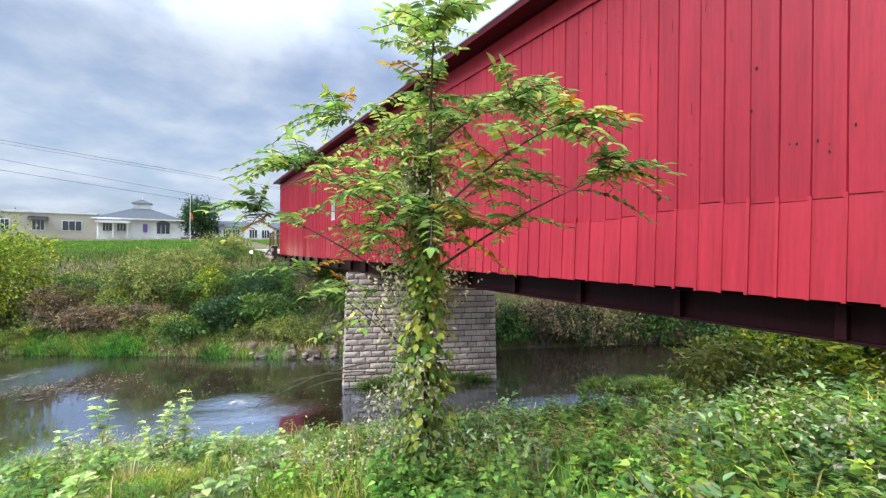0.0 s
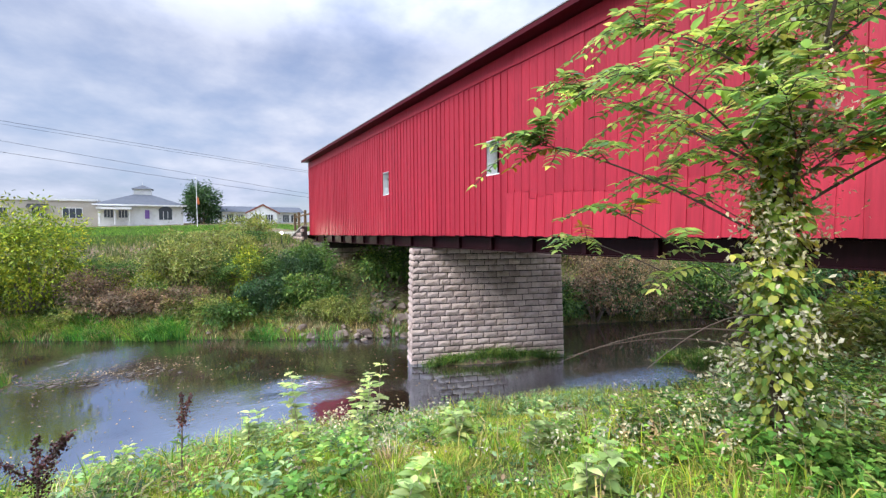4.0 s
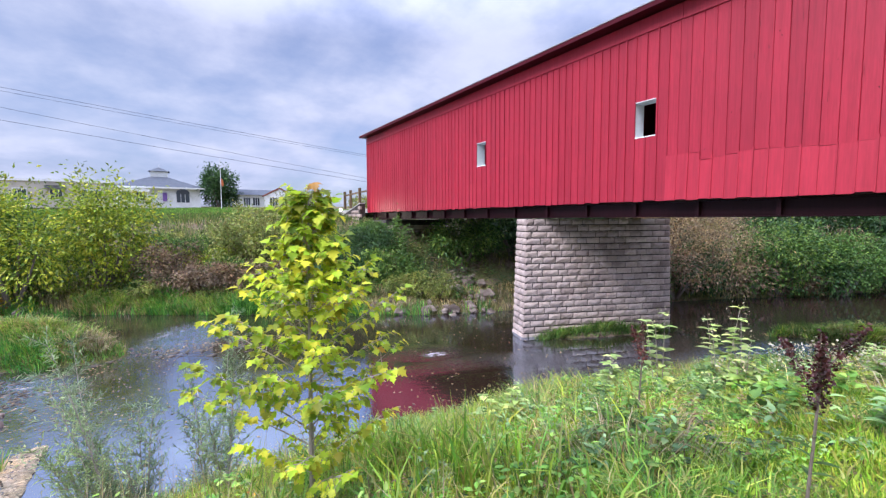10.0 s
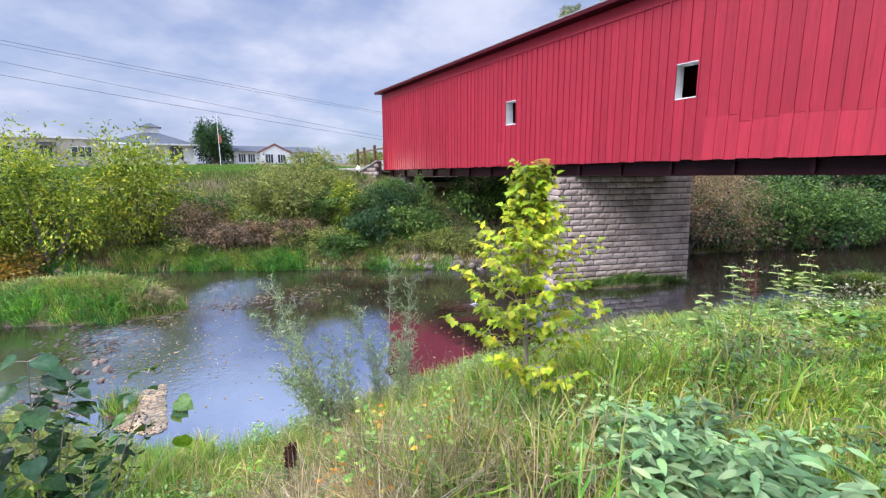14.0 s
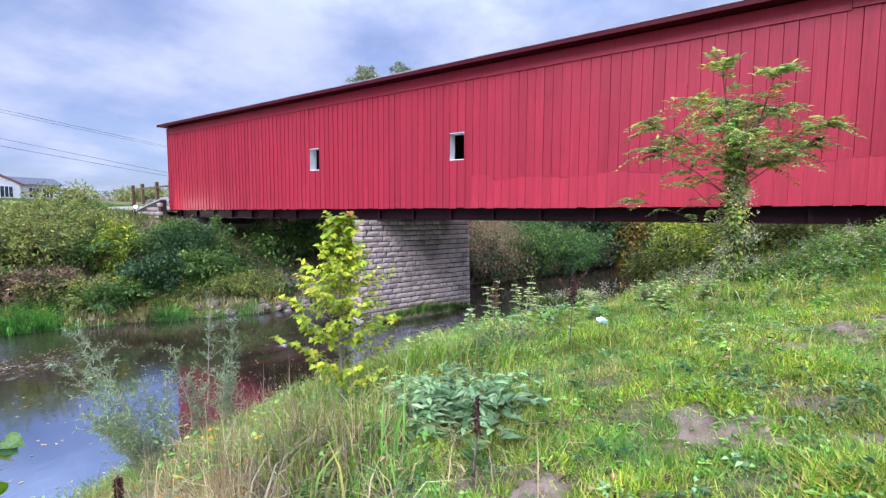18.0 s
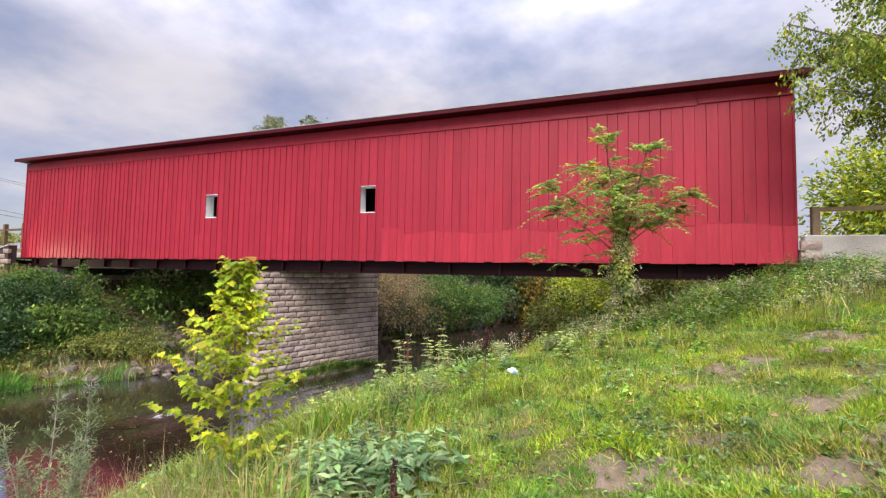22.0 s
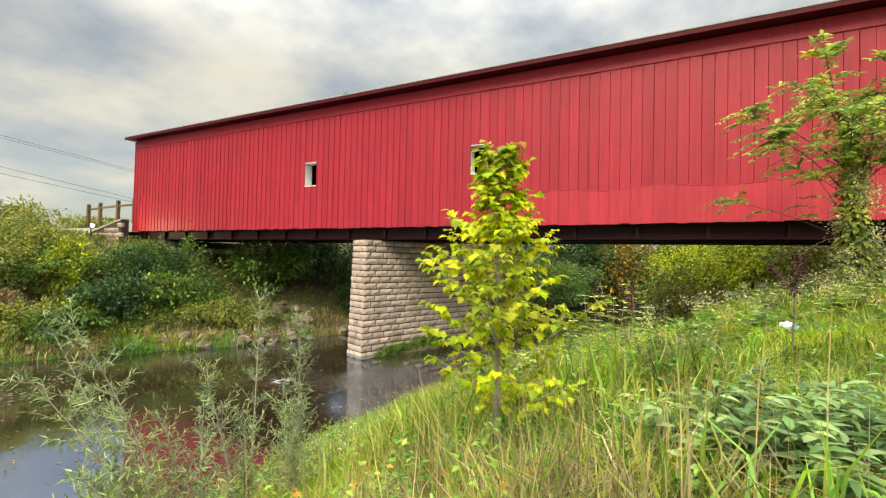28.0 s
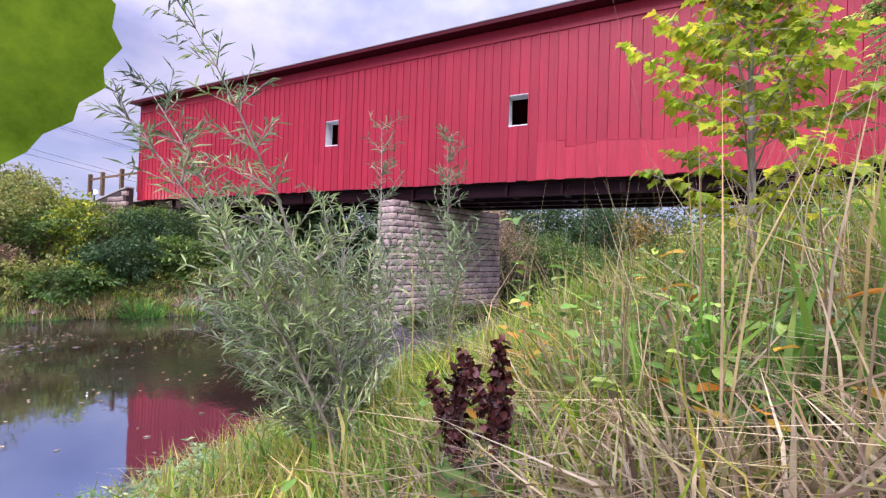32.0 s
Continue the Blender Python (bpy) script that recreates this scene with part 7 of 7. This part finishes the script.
for x, y, tips in WILLOWS:
    wl_ = Plant(x, y, WR)
    for tx_, ty_, tz_ in tips:
        e = np.array([tx_, ty_, tz_]) - wl_.at
        pts = wl_.limb((WR.normal(0, 0.03), WR.normal(0, 0.03), 0), e, 0.010, 0.002, 0.10, 11)
        for j in range(2, 11):
            along = pts[j] - pts[j - 1]
            along = along / np.linalg.norm(along)
            for _ in range(5 if j < 9 else 3):
                out = unit(ball(WR, 1)[0] * np.array([1, 1, 0.5]) + along * 0.9)
                tw = out * WR.uniform(0.14, 0.36) * (1.25 - 0.07 * j)
                wl_.wood.tube([tuple(pts[j]), tuple(pts[j] + tw)], [0.003, 0.0012], 4)
                for q in np.linspace(0.15, 1.0, 6):
                    for sgn in range(2):
                        d = out * 0.75 + ball(WR, 1)[0] * 0.9 + np.array([0, 0, 0.15])
                        wl_.leaf("leaf", pts[j] + tw * q, d, np.array([0, 0, 1.0]) + WR.normal(0, 0.4, 3), WR.uniform(0.050, 0.085))
            for q in range(5):
                d = along * 0.8 + ball(WR, 1)[0]
                wl_.leaf("leaf", pts[j] - along * WR.uniform(0, 0.12), d, np.array([0, 0, 1.0]) + WR.normal(0, 0.4, 3), WR.uniform(0.050, 0.085))
    wl_.build("willow_shrub", "grey-green willow shrub with narrow leaves at the water's edge", "shrub", BARK_PALE, {"leaf": ("foliage", G_WILLOW, 0.13, False, "")}, "stem", "willow shrubs")

# dock plants with dark red seed heads
DR = np.random.default_rng(3)
for x, y, tall, heads in ((28.74, -9.05, 1.1, 4), (27.28, -8.3, 0.95, 2), (25.70, -13.12, 0.60, 2), (25.58, -13.05, 0.55, 2), (28.95, -12.2, 0.7, 1)):
    dk = Plant(x, y, DR)
    pts = dk.limb((0, 0, 0), (0.03, 0.02, tall * 0.8), 0.010, 0.006, 0.02, 5)
    for hd in range(heads):
        a = hd * 2.3 + 0.4
        b = pts[-1] * (0.72 + 0.07 * hd)
        e = b + (np.array([0, 0, tall * 0.36]) if hd == 0 else np.array([math.cos(a) * 0.20 * tall, math.sin(a) * 0.20 * tall, tall * 0.22]))
        hp = dk.limb(b, e, 0.005, 0.002, 0.02, 5)
        for i in range(230):
            k = DR.uniform(0, 1)
            q = hp[0] + (hp[-1] - hp[0]) * k + DR.normal(0, 0.021 * min(1.0, tall) * (1.25 - k * 0.8), 3)
            dk.leaf("seed", q, ball(DR, 1)[0] + np.array([0, 0, -0.2]), ball(DR, 1)[0], DR.uniform(0.014, 0.026))
    for i in range(20):
        a = DR.uniform(0, 6.28)
        dk.leaf("leaf", pts[0] + (pts[-1] - pts[0]) * DR.uniform(0.03, 0.6), np.array([math.cos(a), math.sin(a), 0.5]), np.array([0, 0, 1.0]), DR.uniform(0.06, 0.15))
    dk.build("dock_plant", "withered dock plant with dark red-brown seed heads", "plant", BARK, {"seed": ("seed_head", SEED_RED, 0.8, False, "dark red-brown seed head"), "leaf": ("foliage", G_MID, 0.35, True, "")}, "stem", "dock plants")

# tall herbs with pale leaves at the edge of the bank
G_HERB = leaf_mat("pale_herb_leaves", (0.24, 0.38, 0.11), (0.36, 0.50, 0.16), (0.50, 0.60, 0.24), (0.58, 0.62, 0.20))
HR = np.random.default_rng(6)
for x, y, tall in ((26.70, -7.0, 1.1), (26.92, -6.1, 1.1), (26.3, -7.6, 0.7), (27.3, -6.4, 0.8), (30.2, -5.8, 0.55), (29.2, -5.2, 0.6), (28.3, -5.6, 0.55), (26.2, -9.0, 0.6), (29.6, -7.0, 0.45)):
    hb = Plant(x, y, HR)
    for s in range(3):
        a = HR.uniform(0, 6.28)
        pts = hb.limb((math.cos(a) * 0.04, math.sin(a) * 0.04, 0), (math.cos(a) * 0.18, math.sin(a) * 0.18, tall * HR.uniform(0.75, 1.05)), 0.007, 0.003, 0.04, 8)
        for j in range(1, 8):
            for _ in range(4):
                aa = HR.uniform(0, 6.28)
                hb.leaf("leaf", pts[j], np.array([math.cos(aa), math.sin(aa), 0.25]), np.array([0, 0, 1.0]), HR.uniform(0.12, 0.21) * (1.25 - 0.09 * j))
        for i in range(10):
            hb.leaf("flower", pts[-1] + HR.normal(0, 0.05, 3), ball(HR, 1)[0], ball(HR, 1)[0], 0.022)
    hb.build("tall_herb", "tall herb with pale green leaves and faded cream flowers", "plant", BARK_PALE, {"leaf": ("foliage", G_HERB, 0.55, True, ""), "flower": ("flower_head", FLUFF, 0.7, False, "faded cream flowers")}, "stem", "tall herbs")

# a cottonwood seedling with broad leaves at the water's edge
CR = np.random.default_rng(9)
G_BACKLIT = leaf_mat("thin_lime_leaves", (0.120, 0.235, 0.012), (0.160, 0.290, 0.016), rough=0.4, trans=0.65, veins=38.0)
G_COTTON = leaf_mat("broad_green_leaves", (0.035, 0.095, 0.040), (0.060, 0.140, 0.055), (0.095, 0.195, 0.062), (0.220, 0.330, 0.065), rough=0.24, trans=0.24, veins=38.0)


def heart_mesh(name, p, d, n, size, rng):
    """Broad pointed leaves with toothed edges, a midrib fold and a drooping tip."""
    d, n = unit(np.asarray(d)), unit(np.asarray(n))
    s = unit(np.cross(d, n))
    n = np.cross(s, d)
    side = [(0.02, 0.0), (-0.04, 0.16), (0.02, 0.33), (0.10, 0.40), (0.16, 0.47), (0.25, 0.46), (0.32, 0.50), (0.41, 0.44), (0.49, 0.45), (0.57, 0.36), (0.65, 0.34), (0.72, 0.24), (0.80, 0.19), (0.88, 0.09), (1.0, 0.0)]
    rib = [0.02, 0.02, 0.06, 0.12, 0.18, 0.25, 0.33, 0.41, 0.49, 0.57, 0.65, 0.73, 0.81, 0.89, 1.0]
    v, f = [], []
    for i in range(len(p)):
        k, wave = size[i], rng.uniform(0, 6.28)
        at = lambda a, b: p[i] + k * (d[i] * a + s[i] * b * 0.95 + n[i] * (0.22 * abs(b) - 0.25 * a * a + 0.025 * math.sin(9 * a + wave + 3 * b)))
        base, m = len(v), len(side)
        v += [at(a, 0) for a in rib] + [at(a, b) for a, b in side] + [at(a, -b) for a, b in side]
        for j in range(m - 1):
            f += [(base + j, base + j + 1, base + m + j + 1, base + m + j), (base + j + 1, base + j, base + 2 * m + j, base + 2 * m + j + 1)]
    return mesh_np(name, np.array(v), np.array(f), smooth=True)


ct = Plant(25.95, -14.72, CR)
for ex, ey, z in ((-0.05, 0.12, 2.50), (-0.18, 0.26, 2.20), (-0.30, 0.10, 2.30), (0.05, -0.18, 2.40), (-0.34, -0.12, 2.1), (-0.12, -0.30, 2.2), (-0.45, 0.22, 1.9), (-0.25, 0.42, 1.75)):
    pts = ct.limb((ex * 0.1, ey * 0.1, 0), (ex, ey, z - ct.at[2]), 0.006, 0.0025, 0.05, 11)
    for j in range(3, 11):
        for _ in range(3):
            aa = CR.uniform(0, 6.28)
            d = np.array([math.cos(aa) * (0.6 if math.cos(aa) > 0 else 1.0), math.sin(aa), 0.2])
            q = pts[j] + d * 0.06
            ct.wood.tube([tuple(pts[j]), tuple(q)], [0.002, 0.002], 4)
            ct.leaf("leaf", q, d + np.array([0, 0, -0.6]), np.array([d[0] * 0.5, d[1] * 0.5, 1.0]) + CR.normal(0, 0.2, 3), CR.uniform(0.09, 0.17))
cotton = heart_mesh("foliage", np.array(ct.p["leaf"]), np.array(ct.d["leaf"]), np.array(ct.n["leaf"]), ct.s["leaf"], CR)
cotton.materials.append(G_COTTON)
ct.p.clear()
seedling = ct.build("cottonwood_seedling", "slender seedling with broad green leaves at the water's edge", "plant", BARK_PALE, {}, "stem", "cottonwood seedlings")
part("foliage", cotton, G_COTTON, seedling, "broad toothed green leaves", "stuff")
ct = Plant(26.00, -14.50, CR)
for ex, ey, z, low in ((0.08, 0.50, 2.34, 6), (-0.04, 0.30, 1.95, 5), (-0.30, 0.42, 1.75, 4), (0.16, 0.12, 1.85, 4)):
    pts = ct.limb((0, 0, 0), (ex, ey, z - ct.at[2]), 0.007, 0.0025, 0.04, 11)
    for j in range(low, 11):
        for _ in range(3):
            aa = CR.uniform(2.4, 5.8)
            d = np.array([math.cos(aa), math.sin(aa), 0.2])
            q = pts[j] + d * 0.05
            ct.wood.tube([tuple(pts[j]), tuple(q)], [0.002, 0.002], 4)
            ct.leaf("leaf", q, d + np.array([0, 0, -0.6]), np.array([d[0] * 0.5, d[1] * 0.5, 1.0]) + CR.normal(0, 0.25, 3), CR.uniform(0.07, 0.125))
ct.limb((0, 0, 0.05), (-0.36, 0.60, 1.62 - ct.at[2]), 0.006, 0.0025, 0.08, 8)
for foot, q, d, n, k in (((26.02, -14.02, 2.05), (25.938, -13.859, 2.036), (0.75, 0.59, -0.24), (0.66, -0.19, 0.72), 0.140), ((26.02, -14.02, 2.0), (25.963, -13.871, 1.990), (0.71, 0.55, -0.38), (0.63, -0.18, 0.75), 0.110), ((26.02, -14.02, 1.98), (25.986, -13.882, 1.970), (0.60, 0.34, -0.66), (0.62, -0.17, 0.77), 0.085)):
    q = np.array(q) - ct.at
    ct.wood.tube([tuple(np.array(foot) - ct.at), tuple(q)], [0.003, 0.002], 5)
    ct.leaf("leaf", q, np.array(d), np.array(n), k)
cotton = heart_mesh("foliage", np.array(ct.p["leaf"]), np.array(ct.d["leaf"]), np.array(ct.n["leaf"]), ct.s["leaf"], CR)
ct.p.clear()
seedling = ct.build("cottonwood_seedling", "single-stemmed seedling with a few large broad leaves by the water", "plant", BARK_PALE, {}, "stem", "cottonwood seedlings")
part("foliage", cotton, G_COTTON, seedling, "broad toothed green leaves", "stuff")
hung = np.array([(25.655, -13.865, 1.61)]) - ct.at
part("leaf", heart_mesh("leaf", hung, np.array([(-0.12, 0.10, -1.0)]), np.array([(0.95, -0.28, 0.1)]), [0.155], CR), G_BACKLIT, seedling, "broad yellow-green leaf with light shining through")
meadow("shore_grass", CR, 26000, (18.6, 24.6, -17.4, -13.6, lambda x, y: bank(x, y) * np.clip((x - 19.3) / 1.2, 0, 1)), lambda x, y: 0.50 + 0.1 * waver(x, y, 2.0), 0.014, GRASS_ISLE, "tangled yellow-green grass by the small bay", 0.9)

RB = np.random.default_rng(27)
meadow("reed_grass", RB, 9000, (24.8, 28.3, -12.7, -9.8, lambda x, y: rough(x, y) * np.clip(0.3 + waver(x * 0.7, y * 0.7, 1.0), 0, 1)), lambda x, y: 0.60 + 0 * x, 0.019, GRASS_GREEN, "tall arching green reed grass on the slope", 0.8)
meadow("fresh_grass", RB, 45000, (23.8, 26.9, -13.2, -10.2, lambda x, y: bank(x, y) * np.exp(-(((x - 25.2) / 0.9) ** 2 + ((y + 11.7) / 0.95) ** 2))), lambda x, y: 0.34 + 0 * x, 0.012, GRASS, "soft bright green grass above the water", 0.9)
# tall dry stalks where the path meets the water
SR = np.random.default_rng(14)
spots = np.concatenate([SR.normal((26.95, -12.75), (0.5, 0.35), (190, 2)), SR.normal((26.5, -12.1), (0.6, 0.5), (200, 2)), SR.normal((25.6, -11.6), (0.5, 0.7), (80, 2)), SR.normal((27.4, -12.2), (0.4, 0.4), (90, 2))])
p = np.stack([spots[:, 0], spots[:, 1], height(spots[:, 0], spots[:, 1]) - 0.02], 1)
solid("dry_stalks", blade_mesh("dry_stalks", p, SR.normal(0, 0.15, (len(p), 2)), SR.uniform(0.55, 1.25, len(p)), SR.uniform(0.003, 0.007, len(p)), SR), GRASS_DEAD, "tall pale dry stalks and seed spikes", "grass", "", "stuff")
# yellow and orange autumn leaves low on the bank
op = scatter(SR, 260, 25.4, 27.2, -13.0, -11.2, lambda x, y: 0.5 + 0 * x)
weeds("autumn_weeds", SR, op[:22], 0.5, 0.10, 0.6, G_ORANGE, "low plants with orange and yellow autumn leaves", 7)

# litter: a crumpled white and blue plastic bottle wrap in the grass
LITTER_W = rough_stuff("white_plastic", (0.75, 0.78, 0.80), (0.85, 0.86, 0.87), 6.0, None, 0.35, 0.2, 0.005, False)
LITTER_B = rough_stuff("blue_plastic", (0.22, 0.42, 0.62), (0.30, 0.50, 0.68), 6.0, None, 0.35, 0.2, 0.005, False)
lit = thing("plastic_litter", "crumpled white and blue plastic bag lying in the grass", "litter", (28.93, -8.0, float(height(28.93, -8.0)) + 0.02))


def crumple(w, d, h, rng):
    bm = bmesh.new()
    bmesh.ops.create_icosphere(bm, subdivisions=3, radius=0.5)
    for v in bm.verts:
        k = rng.uniform(0.72, 1.12)
        v.co = Vector((v.co.x * w * k, v.co.y * d * k, max(0.0, (v.co.z + 0.4) * h * k)))
    me = bpy.data.meshes.new("crumpled")
    bm.to_mesh(me)
    bm.free()
    return me


part("bag", crumple(0.16, 0.10, 0.10, DR), LITTER_W, lit, "white plastic")
bl = part("print_patch", crumple(0.08, 0.07, 0.08, DR), LITTER_B, lit, "pale blue plastic")
bl.location = (0.05, -0.05, 0.0)

# the tree whose branches hang in at the near bridge end
TR = np.random.default_rng(77)
G_HANG = leaf_mat("hanging_tree_leaves", (0.100, 0.190, 0.032), (0.200, 0.320, 0.042), (0.360, 0.450, 0.054), (0.600, 0.580, 0.070))
ht = Plant(38.3, -2.4, TR)
ht.limb((0, 0, 0), (-0.3, 0.1, 5.5), 0.22, 0.14, 0.02, 8)
for e, z0, r in (((-3.6, 0.6, 6.3), 3.6, 0.06), ((-3.3, -0.6, 7.4), 4.2, 0.06), ((-2.4, 1.2, 8.2), 4.6, 0.06), ((-1.0, -0.8, 9.0), 5.0, 0.07), ((1.4, 1.0, 8.6), 5.0, 0.07), ((2.6, -0.8, 7.2), 4.0, 0.06), ((-2.8, 0.0, 4.9), 3.2, 0.05), ((1.8, 1.8, 5.6), 3.6, 0.05), ((-1.8, 2.2, 6.6), 4.0, 0.05), ((-3.0, 0.9, 5.6), 3.6, 0.05), ((-2.6, -0.4, 6.4), 3.9, 0.05), ((-3.4, 0.1, 4.4), 3.0, 0.04), ((-2.2, 0.6, 3.8), 2.8, 0.04), ((-2.9, -0.9, 5.2), 3.4, 0.04)):
    pts = ht.limb((-0.3 * z0 / 5.5, 0, z0), e, r, 0.012, 0.12, 9)
    for j in range(3, 9):
        for _ in range(4):
            a = TR.uniform(0, 6.28)
            tw = pts[j] + np.array([math.cos(a) * 0.5, math.sin(a) * 0.5, TR.uniform(-0.7, 0.25)]) * TR.uniform(0.7, 1.5)
            ht.wood.tube([tuple(pts[j]), tuple((pts[j] + tw) / 2 + np.array([0, 0, 0.1])), tuple(tw)], [0.01, 0.006, 0.003], 4)
            for i in range(52):
                k = TR.uniform(0.15, 1.05)
                ht.leaf("leaf", pts[j] + (tw - pts[j]) * k + TR.normal(0, 0.10, 3), np.array([TR.normal(0, 0.6), TR.normal(0, 0.6), -0.8]), ball(TR, 1)[0] + np.array([0, 0, 0.5]), TR.uniform(0.075, 0.13))
ht.build("hanging_tree", "leafy green tree with hanging branches by the near bridge end", "tree", BARK, {"leaf": ("foliage", G_HANG, 0.55, False, "yellow-green hanging leaves")})
